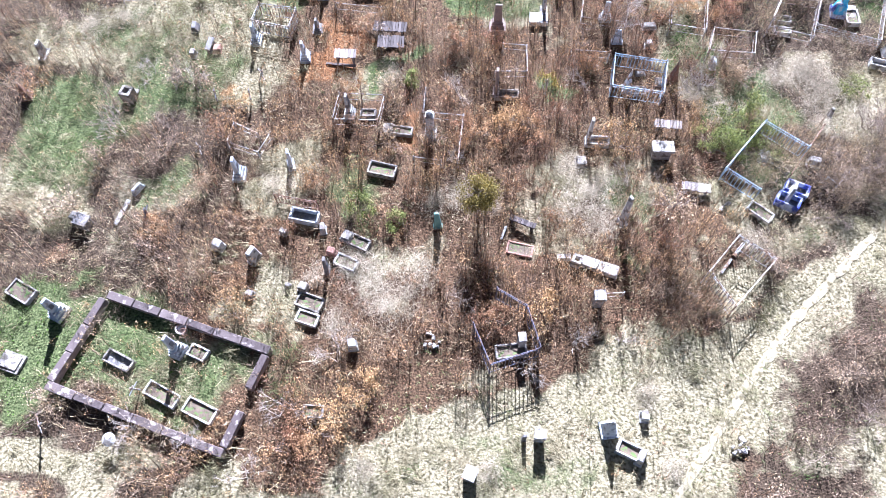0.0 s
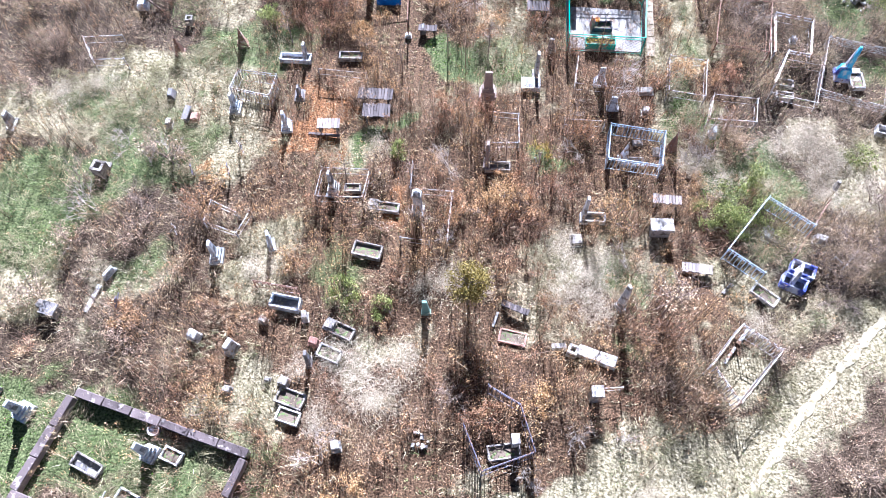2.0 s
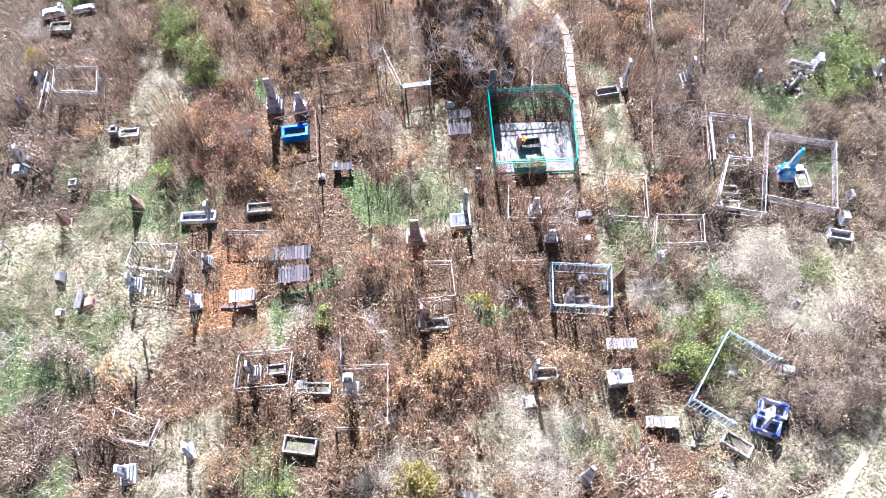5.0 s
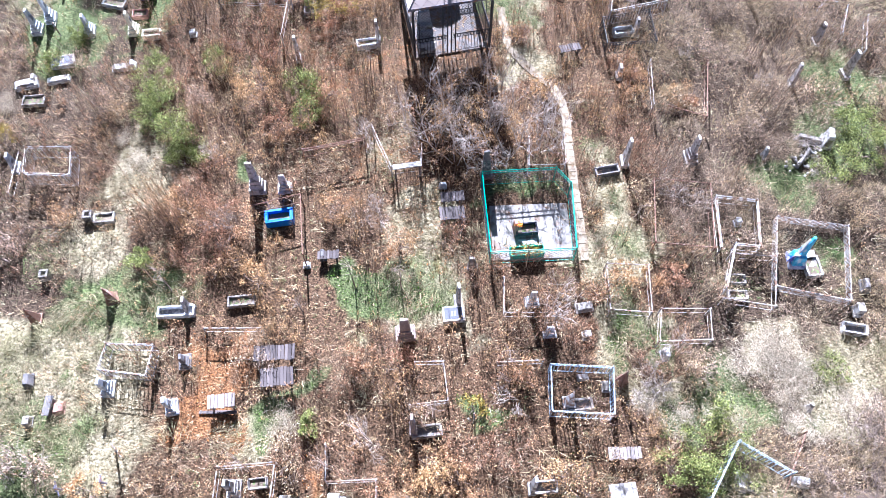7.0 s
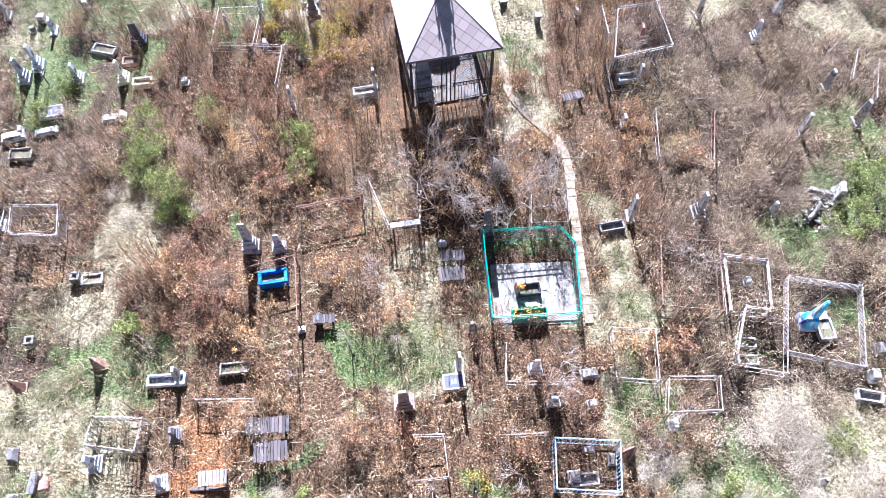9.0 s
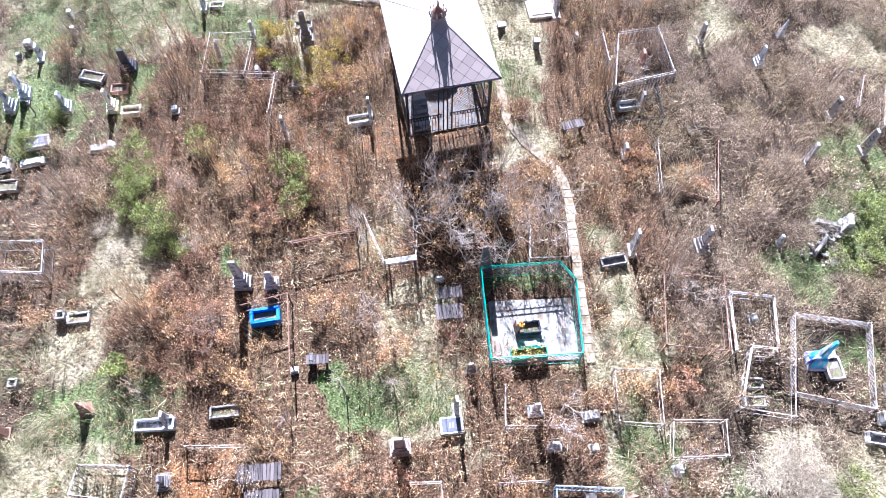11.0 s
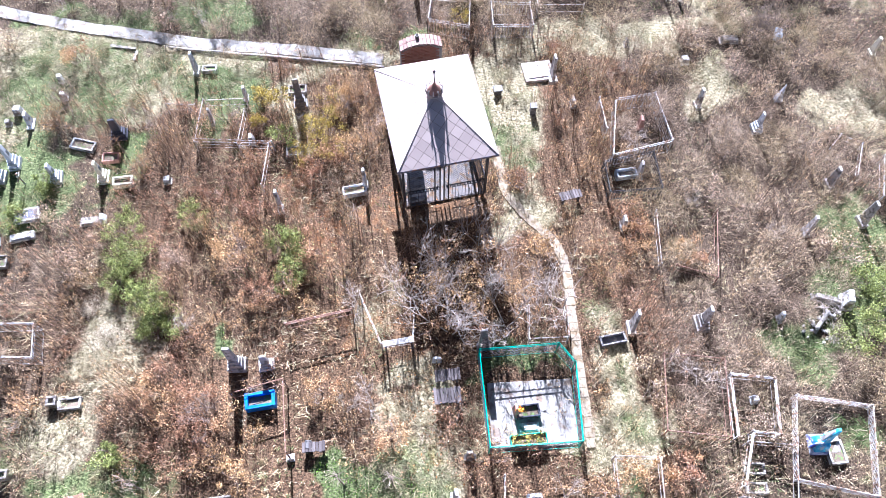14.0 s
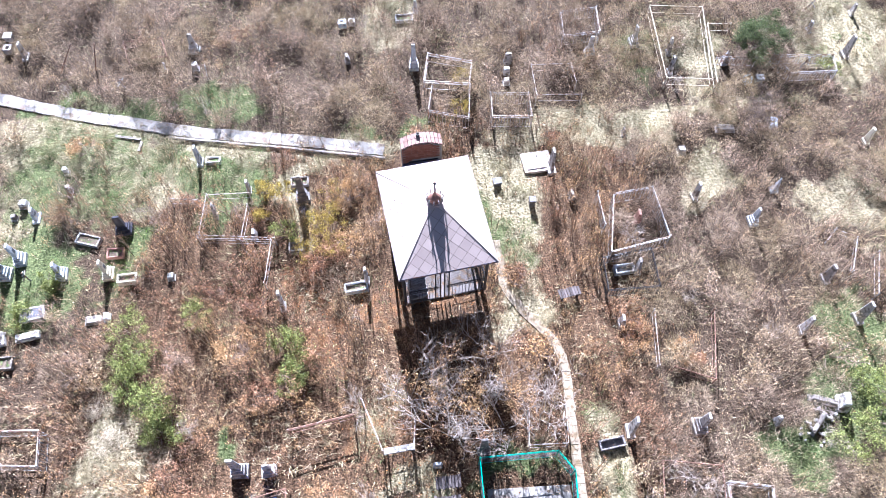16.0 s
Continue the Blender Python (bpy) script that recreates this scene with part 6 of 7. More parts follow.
def leafy_bush(x, y, r, h, mat, count):
    """Uneven clumps of small leaves on a few limbs."""
    words = {LEAFGREEN.name: "green leafy bush among dry weeds", LEAFDARK.name: "dense dark green tree", LEAFOLIVE.name: "olive-yellow young conifer with a rounded crown", LEAFYELLOW.name: "yellowing autumn bush with thin foliage", LEAFBROWN.name: "tall brown bush of withered leaves"}[mat.name]
    tree = h > 2
    g = thing("tree" if tree else "leafy_bush", x, y, 0, "dense green broadleaf tree above the graves" if tree else words, "tree" if tree else "bush", "" if tree else "leafy bushes")
    segs = branch_segments(r * 0.8, h * 0.8, 4, 1, int(abs(x * 37 + y * 91)) + 5)
    link_mesh("trunk", segment_mesh("trunk", segs), DARKBARK, g)
    k = max(8, int(14 * r + 9 * h))
    a, u = rng.uniform(0, 2 * np.pi, k), np.sqrt(rng.uniform(0.02, 1, k))
    cz = rng.uniform(0.3, 1.0, k)
    squeeze = np.sqrt(np.clip(1.25 - (np.abs(cz - 0.5) * 1.5) ** 2, 0.1, 1))
    c = np.stack([np.cos(a) * u * r * squeeze, np.sin(a) * u * r * squeeze, cz * h * 0.92], 1)
    size = rng.uniform(0.10, 0.26, k) * (r + 0.3)
    count = int(count * 1.35)
    pick = rng.integers(0, k, count)
    p = c[pick] + rng.normal(size=(count, 3)) * size[pick][:, None] * np.array([0.6, 0.6, 0.5])
    p[:, 2] = np.clip(p[:, 2], 0.03, None)
    tagged(link_mesh("crown", leaf_mesh("crown", p, 0.018, 0.040), mat, g), kind="stuff")
    clear(x, y, r * 0.8)


def young_tree(x, y, h, r, mat, count, words, flat=0.9):
    """A bare stem below a rounded crown."""
    g = thing("tree", x, y, 0, words, "tree", "young trees")
    bm = bmesh.new()
    p = Vector((0, 0, -0.05))
    for i in range(5):
        q = p + Vector((random.uniform(-0.05, 0.05), random.uniform(-0.05, 0.05), h * 0.16))
        add_rod(bm, p, q, 0.045 - 0.006 * i, 7, 0.039 - 0.006 * i)
        p = q
    part("trunk", bm, DARKBARK, g)
    top_mesh = segment_mesh("branch_frame", [(a + np.array([0, 0, h * 0.5]), b + np.array([0, 0, h * 0.5]), r0, r1) for a, b, r0, r1 in branch_segments(r * 0.8, h * 0.4, 5, 2, int(h * 100) + 7)])
    link_mesh("branch_frame", top_mesh, DARKBARK, g)
    if count:
        k = 26
        c = rng.normal(size=(k, 3))
        c *= (rng.uniform(0.3, 1, k) / np.linalg.norm(c, axis=1))[:, None] * np.array([r, r, h * 0.3])
        c[:, 2] += h * 0.68
        pick = rng.integers(0, k, count)
        pts = c[pick] + rng.normal(size=(count, 3)) * r * 0.2
        tagged(link_mesh("crown", leaf_mesh("crown", pts, 0.024, 0.05), mat, g), kind="stuff")


def sapling(x, y, h):
    """A thin straight stem with a few short twigs."""
    g = thing("sapling", x, y, random.uniform(0, 360), "thin leafless sapling with a few short twigs", "sapling", "saplings")
    bm = bmesh.new()
    p = Vector((0, 0, -0.04))
    for i in range(4):
        q = p + Vector((random.uniform(-0.03, 0.03), random.uniform(-0.03, 0.03), h / 4))
        add_rod(bm, p, q, 0.024 - 0.005 * i, 6, 0.019 - 0.005 * i)
        p = q
    part("trunk", bm, DARKBARK, g)
    segs = []
    for i in range(16):
        a, z = random.uniform(0, 6.28), h * random.uniform(0.4, 0.97)
        b = np.array([0.0, 0.0, z])
        for k in range(2):
            e = b + np.array([math.cos(a + k * 0.3) * 0.16, math.sin(a + k * 0.3) * 0.16, random.uniform(0.05, 0.16)])
            segs.append((b, e, 0.008 - 0.002 * k, 0.006 - 0.002 * k))
            b = e
    tagged(link_mesh("twig_mass", segment_mesh("twig_mass", segs), DARKBARK, g), kind="stuff")


def ribbons(p, d, length, width, droop, segs=2):
    """Curved thin blades from p along d that droop as they go."""
    n = len(p)
    side = np.cross(d, rng.normal(size=(n, 3)))
    side /= np.linalg.norm(side, axis=1, keepdims=True) + 1e-9
    rows = []
    q = p.copy()
    for k in range(segs + 1):
        w = width * (1 - 0.75 * k / segs)
        rows.append(q - side * w[:, None] / 2)
        rows.append(q + side * w[:, None] / 2)
        step = d * (length / segs)[:, None]
        step[:, 2] -= droop * length * (k + 0.4) / segs
        q = q + step
    v = np.stack(rows, 1).reshape(-1, 3)
    v[:, 2] = np.maximum(v[:, 2], 0.01)
    i = (np.arange(n) * 2 * (segs + 1))[:, None]
    f = np.concatenate([i + np.array([[2 * k, 2 * k + 1, 2 * k + 3, 2 * k + 2]]) for k in range(segs)])
    return v, f


def hay_bush(x, y, r, h):
    g = thing("dry_weed_clump", x, y, random.uniform(0, 360), "bleached feathery clump of dead weeds", "weed clump", "dry weed clumps")
    r, h = 1.15 * r, 0.8 * h
    g.scale = (r, r, h)
    clear(x, y, r * 1.1)
    k = random.randrange(7)
    if k not in HAYS:
        n = 1350
        m = 12
        ca, cu = rng.uniform(0, 2 * np.pi, m), np.sqrt(rng.uniform(0, 1, m)) * 0.8
        heart = np.stack([np.cos(ca) * cu, np.sin(ca) * cu, rng.uniform(0.05, 0.5, m)], 1)
        spread = rng.uniform(0.18, 0.42, m)
        pick = rng.integers(0, m, n)
        p = heart[pick] + rng.normal(size=(n, 3)) * spread[pick][:, None] * np.array([1, 1, 0.7])
        p[:, 2] = np.abs(p[:, 2])
        d = rng.normal(size=(n, 3))
        d[:, 2] = np.abs(d[:, 2]) * 0.9 + 0.15
        lean = rng.uniform(0, 2 * np.pi)
        d[:, 0] += 0.5 * math.cos(lean)
        d[:, 1] += 0.5 * math.sin(lean)
        d /= np.linalg.norm(d, axis=1, keepdims=True)
        v, f = ribbons(p, d, rng.uniform(0.15, 0.5, n), rng.uniform(0.006, 0.014, n), 0.3, 2)
        HAYS[k] = quick_mesh("stem_mass", v, f)
    tagged(link_mesh("stem_mass", HAYS[k], PALEHAY, g), kind="stuff")



WITHERED = {}


def withered_bush(x, y, r, h, mat):
    """A waist-high bush of dry leaves and twigs."""
    g = thing("withered_bush", x, y, random.uniform(0, 360), "withered grey-brown bush between the graves" if mat is LEAFGREY else "withered reddish-brown bush between the graves", "bush", "withered bushes")
    g.scale = (r, r, h)
    key = (mat.name, random.randrange(4))
    if key not in WITHERED:
        segs = branch_segments(0.9, 0.9, 7, 1, 40 + len(WITHERED))
        ends = np.array([q[1] for q in segs])
        pts = ends[rng.integers(len(ends) // 3, len(ends), 780)] + rng.normal(size=(780, 3)) * np.array([0.15, 0.15, 0.13])
        pts[:, 2] = np.clip(pts[:, 2], 0.05, 1.1)
        WITHERED[key] = (segment_mesh("branch_frame", segs), leaf_mesh("crown", pts, 0.023, 0.047))
    link_mesh("branch_frame", WITHERED[key][0], DARKBARK, g)
    tagged(link_mesh("crown", WITHERED[key][1], mat, g), kind="stuff")


for px, py, h in ((0.25, 21.9, 2.0), (1.75, 21.7, 1.9), (-1.4, 21.1, 1.7), (4.73, 18.8, 1.8), (-0.75, 16.3, 1.8), (6.0, 20.2, 2.3), (-5.6, 22.4, 1.7), (2.4, 17.5, 1.7), (-3.0, 16.5, 1.6), (10.5, 24.4, 1.8), (-2.6, 29.5, 2.0), (1.2, 30.4, 1.9)):
    sapling(px, py, h)
leafy_bush(9.78, 15.69, 0.88, 0.90, LEAFGREEN, 1700)
leafy_bush(10.83, 15.34, 0.75, 0.80, LEAFGREEN, 1700)
leafy_bush(9.10, 15.24, 0.75, 0.70, LEAFGREEN, 1700)
leafy_bush(10.81, 16.54, 0.62, 0.70, LEAFGREEN, 1700)
leafy_bush(9.91, 15.01, 0.62, 0.60, LEAFGREEN, 1700)
leafy_bush(16.84, 24.63, 0.88, 1.10, LEAFGREEN, 1700)
leafy_bush(18.32, 25.94, 0.75, 1.00, LEAFGREEN, 1700)
leafy_bush(18.03, 26.37, 0.75, 1.00, LEAFGREEN, 1700)
leafy_bush(18.00, 25.24, 0.75, 0.80, LEAFGREEN, 1700)
leafy_bush(-5.70, 28.42, 0.62, 0.90, LEAFGREEN, 1700)
leafy_bush(-6.63, 29.74, 0.62, 0.90, LEAFGREEN, 1700)
leafy_bush(-5.47, 27.31, 0.50, 0.60, LEAFGREEN, 1700)
leafy_bush(-6.79, 31.18, 0.75, 1.00, LEAFGREEN, 1700)
leafy_bush(-6.49, 29.90, 0.75, 1.00, LEAFGREEN, 1700)
leafy_bush(-6.73, 28.98, 0.50, 0.70, LEAFGREEN, 1700)
leafy_bush(-5.62, 28.24, 0.75, 1.00, LEAFGREEN, 1700)
leafy_bush(-5.15, 27.47, 0.62, 0.70, LEAFGREEN, 1700)
leafy_bush(-1.27, 29.95, 0.62, 0.90, LEAFGREEN, 1700)
leafy_bush(-1.10, 28.93, 0.50, 0.80, LEAFGREEN, 1700)
leafy_bush(-4.41, 31.37, 0.50, 0.80, LEAFGREEN, 1700)
leafy_bush(-1.10, 29.51, 0.62, 0.90, LEAFGREEN, 1700)
leafy_bush(-1.34, 28.63, 0.50, 0.70, LEAFGREEN, 1700)
leafy_bush(-9.75, 33.45, 0.50, 0.60, LEAFGREEN, 1700)
leafy_bush(-10.56, 32.11, 0.50, 0.50, LEAFGREEN, 1700)
young_tree(1.24, 12.12, 2.6, 0.62, LEAFOLIVE, 6000, "olive-yellow young tree with a rounded crown")
young_tree(7.20, 11.88, 3.0, 0.7, LEAFGREY, 500, "tall bare dark tree with few withered leaves")
leafy_bush(-2.10, 36.32, 0.40, 0.80, LEAFYELLOW, 1320)
leafy_bush(-2.18, 35.23, 0.35, 0.60, LEAFYELLOW, 1320)
leafy_bush(-0.05, 34.53, 0.60, 1.00, LEAFYELLOW, 780)
leafy_bush(0.42, 33.53, 0.50, 0.90, LEAFYELLOW, 600)
leafy_bush(5.86, 39.42, 0.40, 0.90, LEAFYELLOW, 480)
leafy_bush(6.07, 41.10, 0.35, 0.80, LEAFYELLOW, 420)
leafy_bush(3.60, 17.70, 0.35, 0.50, LEAFYELLOW, 420)
leafy_bush(18.79, 41.20, 0.95, 2.30, LEAFDARK, 10000)
leafy_bush(-2.58, 12.34, 0.50, 0.50, LEAFGREEN, 1700)
leafy_bush(-6.55, 23.41, 0.38, 1.00, LEAFGREEN, 1560)
leafy_bush(-1.33, 17.67, 0.31, 0.50, LEAFGREEN, 1700)
leafy_bush(-1.42, 11.76, 0.38, 0.50, LEAFGREEN, 910)
leafy_bush(0.53, 36.00, 0.50, 0.90, LEAFYELLOW, 360)
leafy_bush(-11.74, 28.65, 0.40, 0.70, LEAFYELLOW, 540)
leafy_bush(21.75, 40.08, 0.50, 0.60, LEAFGREEN, 1040)
leafy_bush(14.42, 17.76, 0.50, 0.60, LEAFGREEN, 780)
leafy_bush(-4.48, 24.55, 0.80, 1.20, LEAFBROWN, 1520)
leafy_bush(-5.11, 25.24, 0.70, 1.10, LEAFBROWN, 1330)
leafy_bush(-3.51, 24.46, 0.70, 1.20, LEAFBROWN, 1330)
leafy_bush(-0.19, 24.69, 0.60, 1.00, LEAFBROWN, 1140)
leafy_bush(1.68, 23.08, 0.60, 1.10, LEAFBROWN, 1140)
leafy_bush(-2.92, 22.43, 0.50, 0.90, LEAFBROWN, 950)
leafy_bush(0.34, 19.41, 0.50, 0.80, LEAFBROWN, 950)
leafy_bush(1.58, 19.08, 0.50, 0.90, LEAFBROWN, 950)
leafy_bush(0.64, 15.31, 0.50, 0.80, LEAFBROWN, 950)
leafy_bush(2.40, 16.18, 0.60, 0.90, LEAFBROWN, 1140)
leafy_bush(1.81, 15.20, 0.60, 0.90, LEAFBROWN, 1140)
leafy_bush(2.97, 15.48, 0.60, 0.90, LEAFBROWN, 1140)
leafy_bush(-3.13, 4.97, 0.80, 1.00, LEAFBROWN, 1520)
leafy_bush(-3.85, 4.31, 0.70, 0.90, LEAFBROWN, 1330)
leafy_bush(-1.97, 6.18, 0.60, 0.80, LEAFBROWN, 1140)
leafy_bush(3.31, 9.06, 0.60, 0.80, LEAFBROWN, 1140)
leafy_bush(1.94, 8.65, 0.50, 0.70, LEAFBROWN, 950)
leafy_bush(-9.19, 39.25, 0.60, 0.80, LEAFBROWN, 1140)
leafy_bush(-2.98, 29.90, 0.70, 1.10, LEAFBROWN, 1330)
leafy_bush(-2.22, 28.24, 0.60, 1.00, LEAFBROWN, 1140)
leafy_bush(-0.22, 32.90, 0.50, 0.90, LEAFBROWN, 950)
leafy_bush(10.54, 28.86, 0.60, 0.80, LEAFBROWN, 1140)
leafy_bush(12.39, 28.25, 0.60, 0.70, LEAFBROWN, 1140)
leafy_bush(-0.66, 29.72, 0.60, 1.00, LEAFBROWN, 1140)
leafy_bush(10.29, 21.26, 0.50, 0.70, LEAFBROWN, 950)
leafy_bush(8.97, 21.38, 0.50, 0.70, LEAFBROWN, 950)
leafy_bush(-9.30, 11.27, 0.50, 0.70, LEAFBROWN, 950)
leafy_bush(-7.37, 16.29, 0.50, 0.80, LEAFBROWN, 950)
for px, py, r, h in ((3.2, 27.9, 0.7, 1.9), (4.2, 27.3, 0.8, 2.0), (5.2, 27.8, 0.7, 1.9), (4.7, 26.5, 0.7, 1.5), (3.4, 26.6, 0.7, 1.5), (6.3, 27.0, 0.7, 1.3), (3.9, 28.6, 0.7, 2.1), (5.3, 28.9, 0.6, 1.9)):
    leafy_bush(px, py, r, h, LEAFBROWN, 700)
hay_bush(-2.13, 9.61, 0.75, 0.60)
hay_bush(-1.19, 8.89, 0.70, 0.60)
hay_bush(-2.64, 10.17, 0.60, 0.60)
hay_bush(-0.67, 10.26, 0.60, 0.60)
hay_bush(-2.87, 8.27, 0.55, 0.60)
hay_bush(0.37, 12.87, 0.50, 0.60)
hay_bush(-0.17, 12.52, 0.40, 0.60)
hay_bush(1.68, 12.82, 0.45, 0.60)
hay_bush(4.66, 13.37, 0.60, 0.60)
hay_bush(5.17, 12.12, 0.60, 0.60)
hay_bush(4.31, 14.13, 0.50, 0.60)
hay_bush(5.51, 13.63, 0.50, 0.60)
hay_bush(12.77, 18.51, 0.60, 0.60)
hay_bush(13.40, 18.16, 0.50, 0.60)
hay_bush(13.43, 16.10, 0.60, 0.60)
hay_bush(12.72, 16.43, 0.40, 0.60)
hay_bush(10.85, 16.83, 0.50, 0.60)
hay_bush(0.99, 13.16, 0.50, 0.60)
hay_bush(12.63, 18.52, 0.50, 0.60)
hay_bush(12.95, 17.11, 0.60, 0.60)
hay_bush(14.58, 16.58, 0.70, 0.60)
hay_bush(12.82, 18.59, 0.70, 0.60)
hay_bush(11.90, 18.35, 0.60, 0.60)
hay_bush(13.43, 17.87, 0.60, 0.60)
hay_bush(-2.09, 17.81, 0.50, 0.60)
hay_bush(5.00, 12.96, 0.60, 0.60)
hay_bush(4.12, 12.41, 0.50, 0.60)
hay_bush(-5.48, 12.95, 0.50, 0.60)
hay_bush(-13.38, 19.78, 0.60, 0.60)
hay_bush(-12.16, 20.10, 0.50, 0.60)
hay_bush(10.17, 11.56, 0.50, 0.60)
hay_bush(-3.77, 9.92, 0.40, 0.60)
hay_bush(-12.02, 30.36, 0.40, 0.60)
hay_bush(-7.13, 27.33, 0.50, 0.60)
hay_bush(-7.62, 28.51, 0.40, 0.60)
hay_bush(8.76, 17.48, 0.50, 0.60)
hay_bush(9.48, 16.77, 0.50, 0.60)
hay_bush(7.03, 4.39, 0.40, 0.60)
hay_bush(6.40, 6.43, 0.40, 0.60)
hay_bush(1.71, 4.13, 0.40, 0.60)
hay_bush(-1.76, 3.97, 0.40, 0.60)
bare_shrub(-2.73, 7.02, 0.90, 0.80, BARK)
bare_shrub(-8.43, 5.01, 0.80, 0.60, BARK)
bare_shrub(-7.05, 4.67, 0.70, 0.50, BARK)
bare_shrub(2.81, 7.22, 0.70, 0.50, BARK)
bare_shrub(4.16, 7.89, 0.70, 0.60, BARK)
bare_shrub(5.53, 8.14, 0.50, 0.50, BARK)
bare_shrub(3.82, 28.45, 1.00, 2.24, BARK)
bare_shrub(3.31, 27.19, 0.90, 1.92, BARK)
bare_shrub(4.58, 27.00, 1.10, 2.40, BARK)
bare_shrub(5.51, 28.28, 0.90, 2.08, BARK)
bare_shrub(6.93, 26.58, 1.00, 2.08, BARK)
bare_shrub(6.15, 27.44, 0.80, 1.92, BARK)
bare_shrub(2.62, 27.60, 1.20, 2.40, BARK)
bare_shrub(3.95, 26.33, 1.30, 2.40, BARK)
bare_shrub(5.79, 26.40, 1.20, 2.40, BARK)
bare_shrub(7.49, 27.08, 1.10, 2.08, BARK)
bare_shrub(5.28, 29.32, 1.00, 2.08, BARK)
bare_shrub(11.57, 23.98, 0.80, 0.90, BARK)
bare_shrub(13.14, 30.25, 0.50, 0.60, BARK)
bare_shrub(8.79, 17.06, 0.90, 1.20, BARK)
bare_shrub(9.15, 17.82, 0.70, 1.00, BARK)
bare_shrub(1.35, 24.10, 0.70, 1.20, BARK)
bare_shrub(0.36, 23.99, 0.60, 1.00, BARK)
bare_shrub(6.13, 20.46, 0.90, 1.50, BARK)
bare_shrub(5.03, 17.82, 0.70, 0.90, BARK)
bare_shrub(0.56, 16.93, 0.70, 0.80, BARK)
bare_shrub(-0.22, 14.74, 0.60, 0.70, BARK)
bare_shrub(-4.45, 27.15, 0.60, 0.50, BARK)
bare_shrub(-6.27, 41.20, 0.60, 0.60, BARK)
bare_shrub(-4.65, 41.02, 0.50, 0.60, BARK)
bare_shrub(-10.17, 42.11, 0.40, 0.50, BARK)
bare_shrub(-4.91, 3.67, 0.60, 0.60, BARK)
bare_shrub(-4.23, 5.61, 0.70, 0.70, BARK)
bare_shrub(6.34, 13.82, 0.60, 1.10, BARK)
bare_shrub(-9.02, 17.19, 0.60, 0.60, BARK)
bare_shrub(-9.79, 16.81, 0.70, 0.70, BARK)
bare_shrub(-10.75, 17.54, 0.60, 0.50, BARK)
bare_shrub(-11.13, 14.97, 0.80, 0.90, BARK)
bare_shrub(5.53, 25.86, 0.90, 1.50, BARK)
bare_shrub(4.20, 26.79, 0.90, 1.40, BARK)
bare_shrub(3.52, 28.41, 1.00, 1.60, BARK)
bare_shrub(1.08, 27.35, 0.70, 0.80, BARK)
bare_shrub(2.35, 34.32, 0.50, 1.00, BARK)
bare_shrub(10.15, 19.08, 0.70, 0.70, BARK)
bare_shrub(11.68, 32.61, 0.70, 0.70, BARK)
bare_shrub(0.56, 14.01, 0.50, 0.60, BARK)
bare_shrub(16.21, 25.12, 0.50, 0.50, BARK)
bare_shrub(16.02, 25.89, 0.60, 0.50, BARK)
bare_shrub(14.70, 39.96, 0.60, 0.60, BARK)
bare_shrub(15.47, 28.36, 0.50, 0.60, BARK)
bare_shrub(0.47, 40.53, 0.80, 0.90, DARKBARK)
bare_shrub(17.82, 37.59, 0.70, 0.90, DARKBARK)
bare_shrub(7.86, 39.45, 0.50, 0.80, DARKBARK)
bare_shrub(13.48, 14.38, 0.90, 0.90, DARKBARK)
bare_shrub(12.64, 13.71, 0.80, 0.80, DARKBARK)
bare_shrub(0.89, 8.96, 0.70, 1.00, DARKBARK)
bare_shrub(-12.06, 26.67, 0.60, 0.70, DARKBARK)
bare_shrub(-3.72, 24.09, 0.80, 1.20, DARKBARK)
bare_shrub(-9.29, 36.58, 0.80, 1.20, DARKBARK)
bare_shrub(-5.63, 35.65, 0.90, 1.30, DARKBARK)
bare_shrub(-3.53, 35.67, 0.90, 1.30, DARKBARK)
bare_shrub(1.14, 35.44, 0.60, 1.10, DARKBARK)
bare_shrub(1.85, 44.20, 0.80, 0.90, DARKBARK)
bare_shrub(12.14, 36.40, 0.70, 0.80, DARKBARK)
bare_shrub(-11.68, 15.64, 0.90, 1.00, DARKBARK)
bare_shrub(-9.99, 15.25, 0.80, 0.90, DARKBARK)
bare_shrub(12.56, 5.90, 0.80, 0.80, DARKBARK)
bare_shrub(11.33, 5.06, 0.70, 0.70, DARKBARK)
bare_shrub(14.16, 14.80, 0.90, 0.80, DARKBARK)
for px, py in ((17.2, 37.6), (17.9, 37.0), (18.5, 37.9)):
    bare_shrub(px, py, 0.9, 1.3, DARKBARK)
    withered_bush(px, py, 0.8, 1.1, LEAFGREY)
for px, py, r, h in ((13.2, 14.9, 0.8, 1.0), (14.2, 14.2, 0.9, 1.1), (14.9, 15.4, 0.9, 1.0), (13.6, 13.9, 0.8, 0.9), (14.6, 16.1, 0.9, 1.0), (13.0, 13.4, 0.7, 0.8), (15.3, 16.4, 0.9, 1.0)):
    bare_shrub(px, py, r, h, DARKBARK)
    withered_bush(px + 0.3, py - 0.2, r * 0.8, h, LEAFGREY)
bare_shrub(12.46, 12.61, 0.70, 0.60, DARKBARK)
leafy_bush(0.35, 34.39, 0.75, 1.30, LEAFYELLOW, 900)
leafy_bush(0.72, 33.57, 0.70, 1.30, LEAFBROWN, 1800)
leafy_bush(-0.42, 33.40, 0.60, 1.00, LEAFYELLOW, 660)
leafy_bush(-1.43, 36.26, 0.40, 0.80, LEAFYELLOW, 720)
leafy_bush(-1.34, 34.51, 0.50, 0.70, LEAFGREEN, 1170)
leafy_bush(0.80, 35.85, 0.50, 0.90, LEAFBROWN, 1400)


